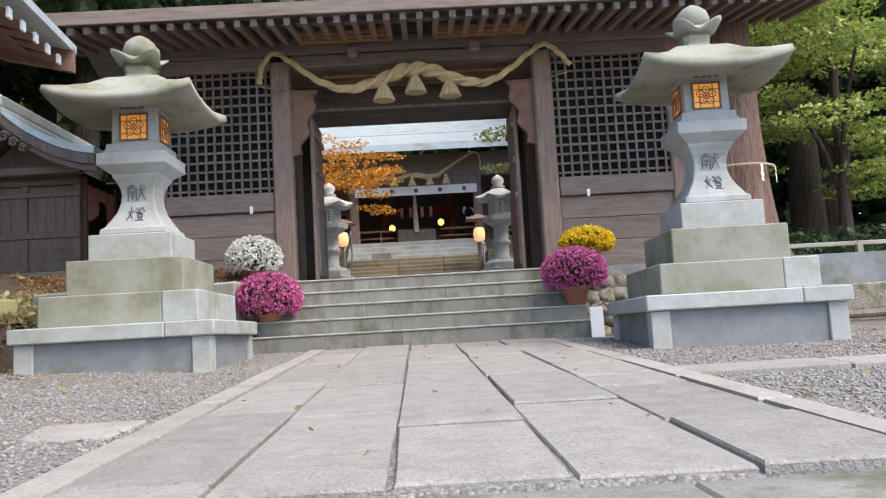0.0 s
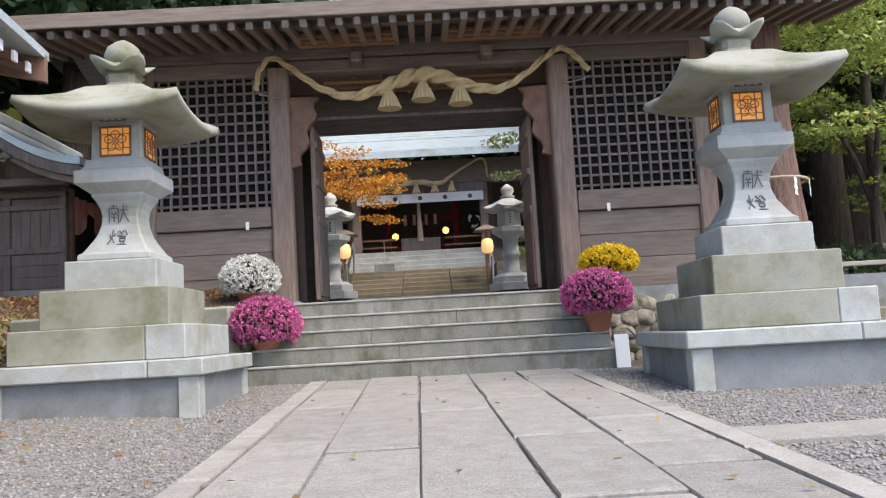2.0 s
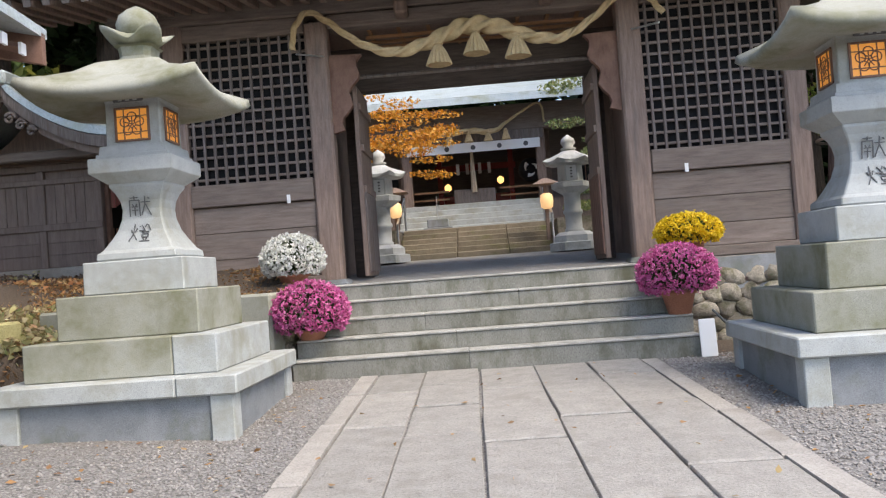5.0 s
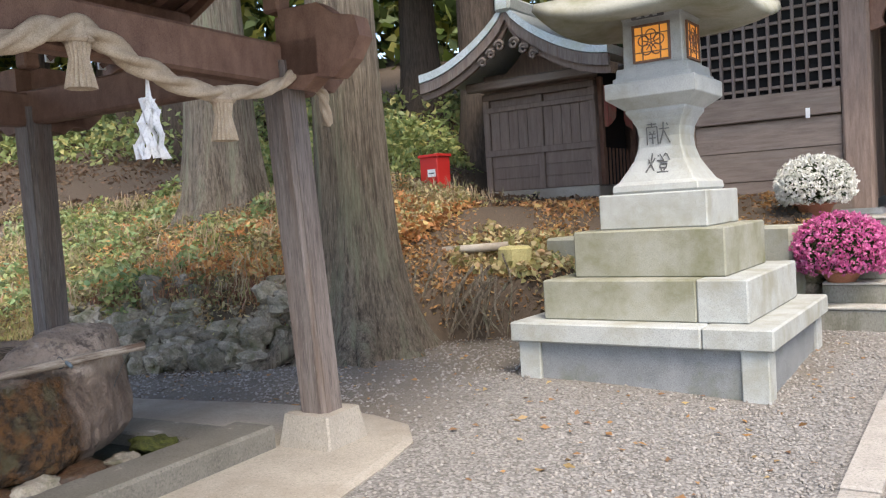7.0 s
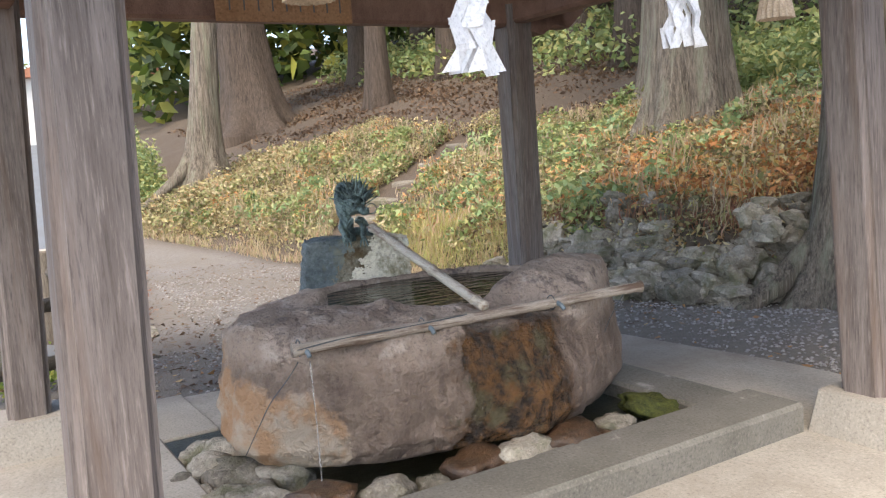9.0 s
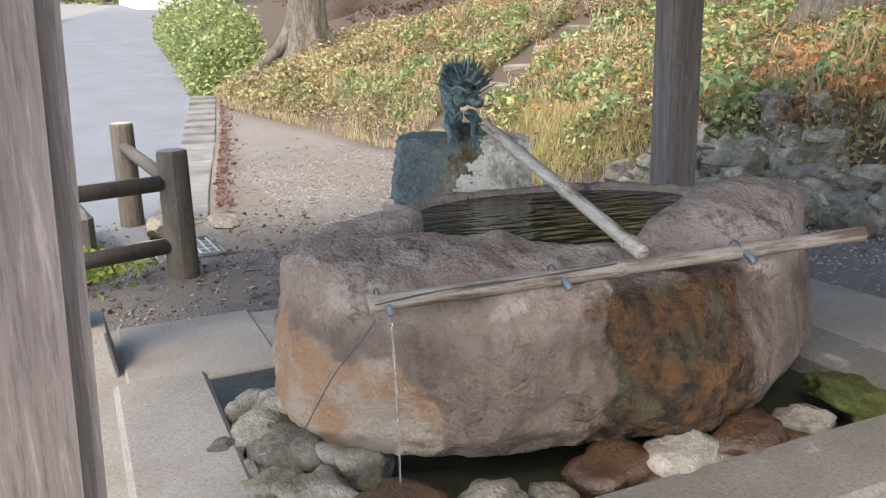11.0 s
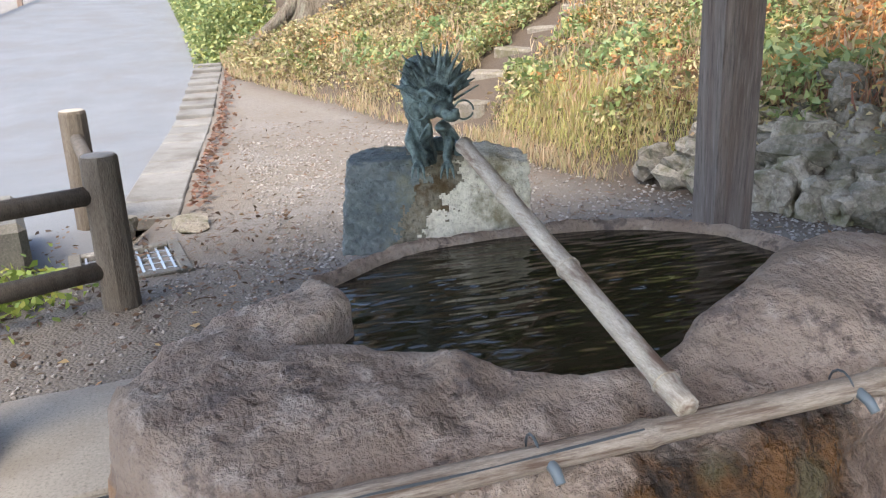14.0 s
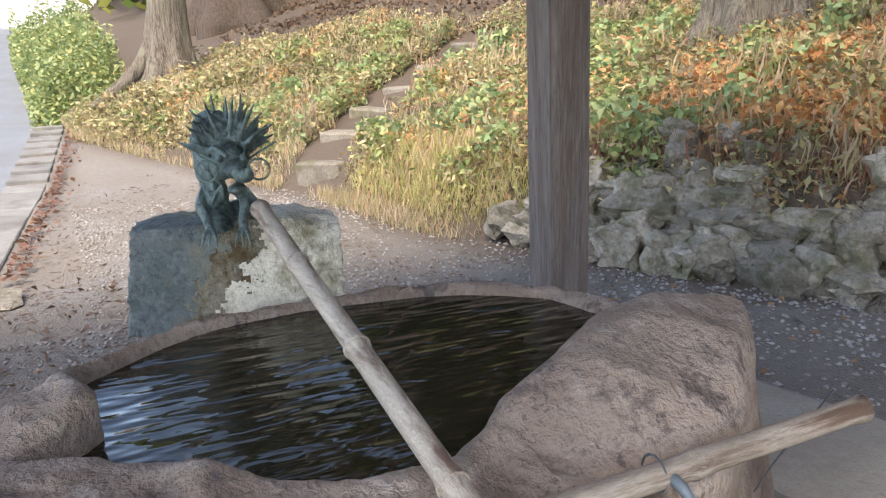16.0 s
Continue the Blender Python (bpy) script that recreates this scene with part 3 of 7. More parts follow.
def build_path():
    """Five lanes of worn slabs between kerb stones, rising gently to the steps."""
    path = thing("pavement", (0, 0, 0), "worn stone slab path with dark open joints", "pavement", kind="structure")
    lanes = [(-1.40, -0.86, (2.96, 3.20, 4.13, 5.13, 6.94, 8.84, 10.3)), (-0.86, -0.26, (2.98, 3.70, 4.89, 6.48, 8.43, 9.52, 10.5)), (-0.26, 0.35, (3.03, 4.33, 8.12, 9.10, 10.2)), (0.35, 0.945, (2.99, 4.95, 6.67, 8.78, 10.1)), (0.945, 1.535, (2.97, 4.1, 5.55, 6.2, 7.24, 9.16, 10.6))]
    rs = random.Random(4)

    def slab(x0, x1, y0, y1, mat):
        gap = 0.0085
        bm = bmesh.new()
        j = lambda: rs.uniform(-0.009, 0.009)
        low = [(x0 + gap + j(), y0 + gap * 1.8 + j()), (x1 - gap + j(), y0 + gap * 1.8 + j()), (x1 - gap + j(), y1 - gap * 1.8 + j()), (x0 + gap + j(), y1 - gap * 1.8 + j())]
        low = [(x + (0.018 + 0.0105 * x) * (11.4 - y), y) for x, y in low]
        cx, cy = sum(q[0] for q in low) / 4, (y0 + y1) / 2
        lift = rs.uniform(-0.010, 0.010)
        inset = lambda k: [(cx + (x - cx) * k, cy + (y - cy) * k) for x, y in low]
        rings = [[(x, y, path_z(y) - 0.09) for x, y in low], [(x, y, path_z(y) + 0.018 + lift) for x, y in low], [(x, y, path_z(y) + 0.030 + lift) for x, y in inset(0.975)]]
        part("slab", loft(rings), mat, path)

    for x0, x1, cuts in lanes:
        for y, y1 in zip(cuts, cuts[1:] + (11.40,)):
            slab(x0, x1, y, y1, PAVE)
    for x0, x1, cuts in ((-1.60, -1.40, (3.0, 4.4, 5.8, 7.28, 9.02, 10.3)), (1.535, 1.73, (3.0, 4.5, 5.82, 7.32, 8.67, 10.1))):
        for y, y1 in zip(cuts, cuts[1:] + (11.36,)):
            slab(x0, x1, y, y1, PAVE_EDGE)
    for x0, x1, y0, y1 in ((-3.6, -2.6, 4.55, 5.15), (-2.58, -1.7, 4.55, 5.15), (1.7, 2.8, 6.0, 6.5), (2.82, 4.0, 6.02, 6.52)):
        slab(x0, x1, y0, y1, PAVE_EDGE)
    bed = bmesh.new()
    ys = [2.9 + 0.5 * i for i in range(17)] + [11.38]
    rows = [[bed.verts.new((x, y, path_z(y) + (0.001 if abs(x) < 1.6 else -0.1))) for x in (-1.7, -1.6, 1.6, 1.7)] for y in ys]
    for a, b in zip(rows, rows[1:]):
        for i in range(3):
            bed.faces.new((a[i], a[i + 1], b[i + 1], b[i]))
    part("joint_filling", bed, surf("joint earth", (0.05, 0.045, 0.03), (0.11, 0.10, 0.06), 20, 0.95, 0.6, 90), path)
    stairs = thing("stairs", (0, 0, 0), "stone stairs climbing to the slab path", "stairs", kind="structure")
    for i in range(6):
        z = -0.40 - 0.175 * i
        for sx in range(3):
            part("tread", box(-2.7 + 1.8 * sx + 0.004, -0.9 + 1.8 * sx - 0.004, 2.5 - 0.4 * i, 2.92 - 0.4 * i - 0.004 * i, z - 0.2, z - (0.012 if i == 0 else 0), 0.012), STEP_STONE, stairs)


build_path()


def build_gate_steps():
    st = thing("stairs", (0, 0, 0), "broad grey stone steps up to the gate", "stairs", kind="structure")
    tops = (0.215, 0.425, 0.637, 0.842, 1.045)
    rs = random.Random(9)
    for k, z in enumerate(tops):
        y0 = 11.43 + 0.30 * k
        cuts = [-2.4, -0.3 + rs.uniform(-0.8, 0.8), 2.26]
        for x0, x1 in zip(cuts, cuts[1:]):
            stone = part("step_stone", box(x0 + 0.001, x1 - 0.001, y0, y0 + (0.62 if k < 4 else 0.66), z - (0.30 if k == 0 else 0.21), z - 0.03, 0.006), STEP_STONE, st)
            # Treads are paler than the risers: wear plus skylight put into the colour.
            part("worn_tread", box(x0 + 0.001, x1 - 0.001, y0 - 0.016, y0 + (0.62 if k < 4 else 0.66), z - 0.028, z, 0.008), STEP_TREAD, stone, "tread edge paler from wear and painted skylight")
    bm = bmesh.new()
    prof = [(13.1, 1.03), (13.6, 1.06), (14.6, 1.12), (17.0, 1.24), (19.9, 1.40)]
    rows = [[bm.verts.new((x, y, z)) for x in (-6, 6)] for y, z in prof]
    for a, b in zip(rows, rows[1:]):
        bm.faces.new((a[0], a[1], b[1], b[0]))
    r = bmesh.ops.extrude_face_region(bm, geom=list(bm.faces))
    bmesh.ops.translate(bm, vec=(0, 0, -0.6), verts=[v for v in r["geom"] if isinstance(v, bmesh.types.BMVert)])
    tagged(part("floor", bm, PAVE), "pale swept stone floor of the gate and yard", "floor", kind="structure")
    bm = box(-8.5, -2.42, 12.9, 19.9, -0.2, 1.04)
    tagged(part("ground_terrace", bm, GRANITE_DARK), "stone edged terrace under the gate", "terrace", kind="structure")
    bm = box(2.28, 40.0, 12.9, 36.0, -0.2, 1.04)
    tagged(part("ground_terrace", bm, GRANITE_DARK), "stone edged terrace under the gate", "terrace", kind="structure")


build_gate_steps()


# ---- stone lanterns before the gate ----
def brush_mark(strokes, parent, m, w=0.0155):
    for s in strokes:
        (x0, z0), (x1, z1) = s
        d = Vector((x1 - x0, 0, z1 - z0))
        ln, an = d.length, math.atan2(d.z, d.x)
        bm = box(-ln / 2, ln / 2, -0.004, 0.004, -w / 2, w / 2)
        ob = part("stroke", bm, INK, parent)
        ob.matrix_basis = m @ Matrix.Translation(((x0 + x1) / 2, 0, (z0 + z1) / 2)) @ Matrix.Rotation(-an, 4, "Y")


# strokes of the two carved characters, 1 unit tall
KEN = [((-.45, .42), (-.05, .42)), ((-.25, .5), (-.25, .3)), ((-.48, .3), (-.02, .3)), ((-.48, .3), (-.5, -.45)), ((-.02, .3), (-.02, -.45)), ((-.36, .12), (-.3, .02)), ((-.15, .12), (-.2, .02)), ((-.4, 0), (-.1, 0)), ((-.4, -.16), (-.1, -.16)), ((-.25, 0), (-.25, -.42)), ((.05, .2), (.5, .2)), ((.27, .48), (.24, .1)), ((.24, .1), (.05, -.42)), ((.27, .1), (.5, -.42)), ((.4, .42), (.47, .33))]
TOU = [((-.42, .2), (-.36, .02)), ((-.15, .25), (-.22, .05)), ((-.28, .48), (-.3, -.05)), ((-.3, -.05), (-.48, -.42)), ((-.28, -.05), (-.12, -.35)), ((.05, .42), (.25, .1)), ((.25, .1), (-.05, .12)), ((.3, .45), (.22, .3)), ((.35, .42), (.5, .12)), ((.08, .04), (.42, .04)), ((.12, -.06), (.4, -.06)), ((.12, -.06), (.12, -.24)), ((.4, -.06), (.4, -.24)), ((.12, -.24), (.4, -.24)), ((.17, -.28), (.22, -.38)), ((.36, -.28), (.3, -.38)), ((.02, -.44), (.5, -.44))]


def flower_window(parent, m):
    """An amber pane behind a bronze lattice with a five-petalled flower."""
    w = part("window", box(-0.125, 0.125, -0.004, 0.004, -0.125, 0.125), AMBER, parent, "amber paper pane")
    w.matrix_basis = m
    bm = bmesh.new()
    for a in (-0.125, 0.125):
        box(a - 0.008, a + 0.008, -0.016, 0.0, -0.133, 0.133, 0, bm)
        box(-0.133, 0.133, -0.015, 0.0, a - 0.008, a + 0.008, 0, bm)
    for a in (-0.062, 0.062):
        box(a - 0.0035, a + 0.0035, -0.013, 0.0, -0.125, 0.125, 0, bm)
        box(-0.125, 0.125, -0.012, 0.0, a - 0.0035, a + 0.0035, 0, bm)
    for k in range(5):
        a = math.radians(90 + 72 * k)
        c = (0.058 * math.cos(a), -0.011, 0.058 * math.sin(a))
        tube([(c[0] + 0.036 * math.cos(q), c[1], c[2] + 0.036 * math.sin(q)) for q in (2 * math.pi * i / 10 for i in range(11))], 0.0045, 4, bm)
        tube([(0, -0.011, 0), c], 0.004, 4, bm)
    part("lattice", bm, WOOD_BROWN, w)


def stone_lantern(m, label):
    la = thing("stone_lantern", m, label, "stone lantern", "pair of tall lanterns before the gate")
    for x0, x1 in ((-1.02, -0.82), (0.82, 1.02)):
        for y0, y1 in ((-1.02, -0.82), (0.82, 1.02)):
            part("corner_block", box(x0, x1, y0, y1, -0.12, 0.30, 0.01), GRANITE, la)
    # The base panels are darker than the blocks and slab around them.
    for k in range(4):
        ob = part("base_panel", box(-0.82, 0.82, -0.985, -0.5, -0.12, 0.30, 0.004), GRANITE_DARK, la, "dark grey stone panel")
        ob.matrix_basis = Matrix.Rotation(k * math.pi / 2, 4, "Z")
    part("slab", box(-1.07, 0.55, -1.07, 1.07, 0.30, 0.465, 0.014), GRANITE, la)
    part("slab", box(0.554, 1.07, -1.07, 1.07, 0.30, 0.465, 0.014), GRANITE, la)
    part("tier", box(-0.85, 0.46, -0.85, 0.85, 0.465, 0.80, 0.012), GRANITE_MOSS, la, "greenish mossy stone tier")
    part("tier", box(0.464, 0.85, -0.848, 0.85, 0.465, 0.80, 0.012), GRANITE, la)
    part("tier", box(-0.64, 0.64, -0.64, 0.64, 0.80, 1.19, 0.012), GRANITE_MOSS, la, "greenish mossy stone tier")
    part("tier", box(-0.465, 0.465, -0.465, 0.465, 1.19, 1.49, 0.012), GRANITE, la)
    prof = [(0.36, 1.49), (0.375, 1.51), (0.37, 1.56), (0.33, 1.59), (0.275, 1.68), (0.225, 1.77), (0.193, 1.88), (0.185, 1.97), (0.197, 2.05), (0.225, 2.12), (0.258, 2.17), (0.265, 2.185), (0.265, 2.21)]
    part("shaft", loft([square_ring(h, z, 0.012) for h, z in prof]), GRANITE, la)
    side = part("inscription", box(-0.005, 0.005, -0.002, 0.0, -0.005, 0.005), INK, la, "black brushed characters")
    side.matrix_basis = pose(0, -0.23, 1.8)
    brush_mark([((a * .2, b * .2), (c * .2, d * .2)) for (a, b), (c, d) in KEN], side, Matrix.Translation((0.0, 0.018, 0.19)) @ Matrix.Rotation(radians(6), 4, "X"), 0.009)
    brush_mark([((a * .2, b * .2), (c * .2, d * .2)) for (a, b), (c, d) in TOU], side, Matrix.Translation((0.0, -0.022, -0.06)) @ Matrix.Rotation(radians(-26), 4, "X"), 0.009)
    part("plate", loft([square_ring(h, z) for h, z in ((0.27, 2.21), (0.385, 2.30), (0.39, 2.31), (0.39, 2.43), (0.38, 2.44))]), GRANITE, la)
    part("plate", loft([square_ring(h, z) for h, z in ((0.335, 2.44), (0.335, 2.475), (0.33, 2.48), (0.315, 2.48), (0.305, 2.56))]), GRANITE, la)
    part("lamp_box", loft([square_ring(h, z, 0.01) for h, z in ((0.262, 2.56), (0.255, 2.96), (0.27, 3.0))]), GRANITE, la)
    for k in range(4):
        flower_window(la, Matrix.Rotation(k * math.pi / 2, 4, "Z") @ Matrix.Translation((0, -0.263, 2.755)) @ Matrix.Diagonal((1.24, 1, 1.2, 1)))
    # the curved roof: underside, lip and sweeping top
    n = 9

    def eave(h, lift, z):
        pts = []
        for s in range(4):
            for i in range(n):
                u = -1 + 2 * i / n
                q = Vector((u * h, -h, z + lift * abs(u) ** 2.6))
                pts.append(Matrix.Rotation(s * math.pi / 2, 4, "Z") @ q)
        return pts
    rings = [eave(0.27, 0.0, 2.985), eave(0.62, 0.04, 2.92), eave(0.80, 0.11, 2.93), eave(0.825, 0.115, 2.955), eave(0.81, 0.12, 3.015), eave(0.62, 0.07, 3.11), eave(0.45, 0.035, 3.21), eave(0.30, 0.015, 3.335), eave(0.22, 0.0, 3.38)]
    part("roof", loft(rings), GRANITE_MOSS, la, "sweeping mossy stone roof", True)
    name_plate = part("name_plate", box(-0.14, 0.14, -0.012, 0.012, -0.035, 0.035, 0.006), INK, la, "small dark plate")
    name_plate.matrix_basis = pose(0, -0.34, 2.985, 20)
    for sx in (-0.07, 0.0, 0.07):
        ob = part("mark", box(-0.018, 0.018, -0.004, 0.0, -0.022, 0.022), GRANITE, name_plate)
        ob.matrix_basis = pose(sx, -0.013, 0)
    part("neck", loft([square_ring(h, z, 0.05) for h, z in ((0.19, 3.37), (0.15, 3.43), (0.16, 3.52), (0.19, 3.53))]), GRANITE_MOSS, la)
    rings = []
    for r, z, wob in ((0.12, 3.53, 0), (0.20, 3.56, 0.05), (0.285, 3.62, 0.16), (0.30, 3.645, 0.22), (0.22, 3.65, 0.1), (0.17, 3.64, 0)):
        rings.append([(x, y, zz + wob * 0.30 * math.cos(4 * math.atan2(y, x) + math.pi)) for x, y, zz in circle(r, z, 32, 0, 0, wob, 4, math.pi)])
    part("petals", loft(rings), GRANITE_MOSS, la, "", True)
    part("jewel", loft([circle(r, z, 20) for r, z in ((0.14, 3.62), (0.19, 3.69), (0.20, 3.76), (0.17, 3.84), (0.10, 3.90), (0.035, 3.935), (0.01, 3.945))]), GRANITE_MOSS, la, "", True)
    return la


LANTERN = stone_lantern(pose(-3.27, 9.75, -0.05, 0, 0, 0), "tall grey granite lantern with mossy roof on a stepped base")
copy_thing(LANTERN, pose(3.37, 9.60, -0.062, 0, 0, -1.5))


# ---- the gate ----
def lattice_panel(parent, x0, x1, z0, z1, y):
    # A black sheet takes the place of the room's shade behind the slats.
    lat = part("lattice", box(x0, x1, y + 0.10, y + 0.14, z0, z1), BLACK, parent, "black sheet for the shade behind a lattice")
    nv, nh = 12, 13
    vert = None
    for i in range(nv):
        x = x0 + (x1 - x0) * (i + 0.5) / nv
        ob = part("slat", box(-0.018, 0.018, y, y + 0.05, z0, z1, 0.004), WOOD_GREY, lat)
        ob.matrix_basis = Matrix.Translation((x, 0, 0))
    for j in range(nh):
        z = z0 + (z1 - z0) * (j + 0.5) / nh
        part("slat", box(x0, x1, y + 0.022, y + 0.062, z - 0.018, z + 0.018, 0.004), WOOD_DARK_H, lat)


def build_gate():
    ga = thing("shrine_gate", (0, 0, 0), "dark weathered timber shrine gate with lattice side bays", "gate")
    Y = 13.5
    for x in (-2.25, 2.12):
        part("post", loft([square_ring(0.16, z, 0.03) for z in (1.12, 4.75)]), WOOD_DARK, ga).matrix_basis = pose(x, Y + 0.1, 0)
        part("post_base", loft([square_ring(h, z, 0.03) for h, z in ((0.25, 0.90), (0.25, 1.06), (0.21, 1.12))]), GRANITE_DARK, ga).matrix_basis = pose(x, Y + 0.1, 0)
    for x in (-4.32, 4.32):
        part("post", loft([square_ring(0.15, z, 0.03) for z in (0.95, 4.9)]), WOOD_DARK, ga).matrix_basis = pose(x, Y + 0.1, 0)
    for x in (-4.32, -2.32, 2.28, 4.32):
        part("post", loft([square_ring(0.15, z, 0.03) for z in (0.95, 5.2)]), WOOD_DARK, ga).matrix_basis = pose(x, Y + 3.2, 0)
    for s, x0, x1 in ((-1, -4.17, -2.42), (1, 2.29, 4.17)):
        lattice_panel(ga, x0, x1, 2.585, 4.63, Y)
        part("rail", box(x0, x1, Y - 0.05, Y + 0.16, 2.27, 2.583, 0.012), WOOD_DARK_H, ga)
        part("rail", box(x0, x1, Y - 0.03, Y + 0.16, 4.632, 4.866, 0.012), WOOD_DARK_H, ga)
        z = 1.20
        for k, h in enumerate((0.31, 0.38, 0.372)):
            part("plank", box(x0, x1, Y + 0.02, Y + 0.09, z + 0.004, z + h - 0.002, 0.008), WOOD_DARK_H, ga)
            z += h
        part("sill", box(x0 - 0.1, x1 + 0.1, Y - 0.06, Y + 0.2, 1.06, 1.2, 0.012), WOOD_DARK_H, ga)
        tag = part("paper_tag", box(-0.025, 0.025, -0.004, 0.004, -0.06, 0.06), WHITE, ga, "small white paper tag")
        tag.matrix_basis = pose(-2.78 if s < 0 else 2.75, Y - 0.058, 2.36 - 0.06)
        part("side_wall", box(s * 4.36 - 0.04, s * 4.36 + 0.04, Y + 0.25, Y + 3.05, 1.0, 4.9), WOOD_DARK_H, ga)
        part("inner_wall", box(s * 2.36 - 0.03, s * 2.36 + 0.03, Y + 0.26, Y + 3.05, 1.0, 4.9), WOOD_DARK, ga)
        part("back_wall", box(x0, x1, Y + 3.1, Y + 3.16, 1.0, 4.9), WOOD_DARK_H, ga)
    # head beams over the passage
    part("head_beam", box(-2.08, 1.95, Y - 0.04, Y + 0.22, 4.66, 4.86, 0.02), WOOD_DARK_H, ga)
    part("head_beam", box(-4.8, 4.8, Y - 0.08, Y + 0.24, 4.87, 5.16, 0.02), WOOD_DARK_H, ga)
    part("inner_lintel", box(-2.3, 2.3, Y + 1.42, Y + 1.62, 4.04, 4.32, 0.015), WOOD_SHADED, ga)
    part("inner_lintel", box(-2.3, 2.3, Y + 1.44, Y + 1.60, 4.324, 5.2), WOOD_SHADED, ga)
    part("tie_rod", tube([(-2.2, Y + 0.35, 4.02), (2.2, Y + 0.35, 4.02)], 0.03, 6), WOOD_GREY, ga)
    for s in (-1, 1):
        px = -1.99 if s < 0 else 1.79
        part("door_post", box(px - 0.14, px + 0.14, Y + 1.4, Y + 1.66, 1.1, 4.035, 0.015), WOOD_SHADED, ga)
        # carved nosing beside the main post, a wavy bracket
        prof = [(0.0, 4.30)] + [(0.46 - 0.10 * i / 12 * 3.2 - 0.05 * math.sin(i * 1.35), 4.28 - 0.088 * i) for i in range(13)] + [(0.0, 3.18)]
        bx = -2.092 if s < 0 else 1.962
        part("bracket", extrude_poly([(bx - s * u * 1.0, z) for u, z in prof], 0.11, "y", Y + 0.04), WOOD_BROWN, ga, "carved wavy brown bracket")
        # open door leaf folded back along the passage
        dx = -1.80 if s < 0 else 1.66
        leaf = part("door", box(dx - 0.035, dx + 0.035, Y + 0.32, Y + 1.38, 1.14, 3.9, 0.008), WOOD_DARK, ga, "open plank door leaf")
        for k in range(5):
            y0 = Y + 0.34 + 0.205 * k
            part("board", box(dx - s * 0.052 - 0.014, dx - s * 0.052 + 0.014, y0, y0 + 0.195, 1.2, 2.35, 0.006), WOOD_BROWN if s > 0 else WOOD_GREY, leaf)
        for z in (2.4, 3.0, 3.6):
            part("door_rail", box(dx - s * 0.055 - 0.02, dx - s * 0.055 + 0.02, Y + 0.33, Y + 1.37, z - 0.05, z + 0.05, 0.006), WOOD_DARK, leaf)
        part("beam_nosing", box(s * 1.0 - 0.09, s * 1.0 + 0.09, Y - 0.35, Y + 0.3, 4.70, 4.88, 0.03), WOOD_DARK, ga)
    # coffers of warm timber strips glimpsed under the eaves
    for cx in (-1.1, 1.1):
        for k in range(3):
            part("ceiling_strip", box(cx - 0.75, cx + 0.75, 12.70 + 0.2 * k, 12.75 + 0.2 * k, 4.93, 4.97), WOOD_WARM, ga)
        for k in range(4):
            part("ceiling_strip", box(cx - 0.6 + 0.4 * k - 0.02, cx - 0.56 + 0.4 * k, 12.66, 13.30, 4.972, 5.0), WOOD_WARM, ga)
    for k in range(3):
        part("ceiling_strip", box(-1.6, 1.6, 14.0 + 0.28 * k, 14.05 + 0.28 * k, 4.62, 4.66), WOOD_WARM, ga)
    for k in range(8):
        part("ceiling_strip", box(-1.55 + 0.43 * k, -1.50 + 0.43 * k, 13.75, 14.85, 4.665, 4.70), WOOD_WARM, ga)
    part("soffit", box(-2.3, 2.3, 13.73, 14.95, 4.75, 4.79), WOOD_DARK, ga)
    # eaves: rafters, boards, and the tiled slope above
    part("eave_purlin", box(-6.3, 6.3, 12.44, 12.60, 5.0, 5.12, 0.02), WOOD_DARK_H, ga)
    rings = []
    for y, z in ((11.75, 4.93), (12.4, 5.08), (13.6, 5.5), (15.2, 6.35), (15.3, 6.5), (13.6, 5.72), (12.4, 5.22), (11.75, 5.06)):
        rings.append([(-6.4, y, z), (6.4, y, z)])
    bm = bmesh.new()
    vs = [[bm.verts.new(p) for p in r] for r in rings]
    for i in range(len(vs)):
        a, b = vs[i], vs[(i + 1) % len(vs)]
        bm.faces.new((a[0], a[1], b[1], b[0]))
    bm.faces.new([v[0] for v in vs])
    bm.faces.new([v[1] for v in reversed(vs)])
    part("roof", bm, WOOD_DARK_H, ga)
    part("roof", extrude_poly([(15.1, 6.2), (17.3, 5.35), (17.3, 5.5), (15.2, 6.5)], 12.8, "x", -6.4), WOOD_DARK_H, ga)
    part("fascia", box(-6.4, 6.4, 11.70, 11.76, 4.86, 5.06, 0.008), WOOD_DARK_H, ga)
    raf = box(-0.045, 0.045, 11.80, 13.4, -0.05, 0.05, 0.006)
    rme = None
    for i in range(52):
        x = -6.2 + 0.243 * i
        if rme is None:
            ob = part("rafter", raf, WOOD_DARK, ga)
            rme = ob.data
            tip_mesh = part("rafter_tip", box(-0.047, 0.047, 11.785, 11.80, -0.052, 0.052), WOOD_GREY, ob)
        else:
            o2 = new("rafter", rme)
            o2.parent = ga
            t2 = new("rafter_tip", tip_mesh.data)
            t2.parent = o2
            ob = o2
        ob.matrix_basis = Matrix.Translation((x, 0, 4.80 - 11.8 * math.tan(radians(9)) * 0)) @ Matrix.Translation((0, 11.8, 0)) @ Matrix.Rotation(radians(9), 4, "X") @ Matrix.Translation((0, -11.8, 0))
    return ga


build_gate()


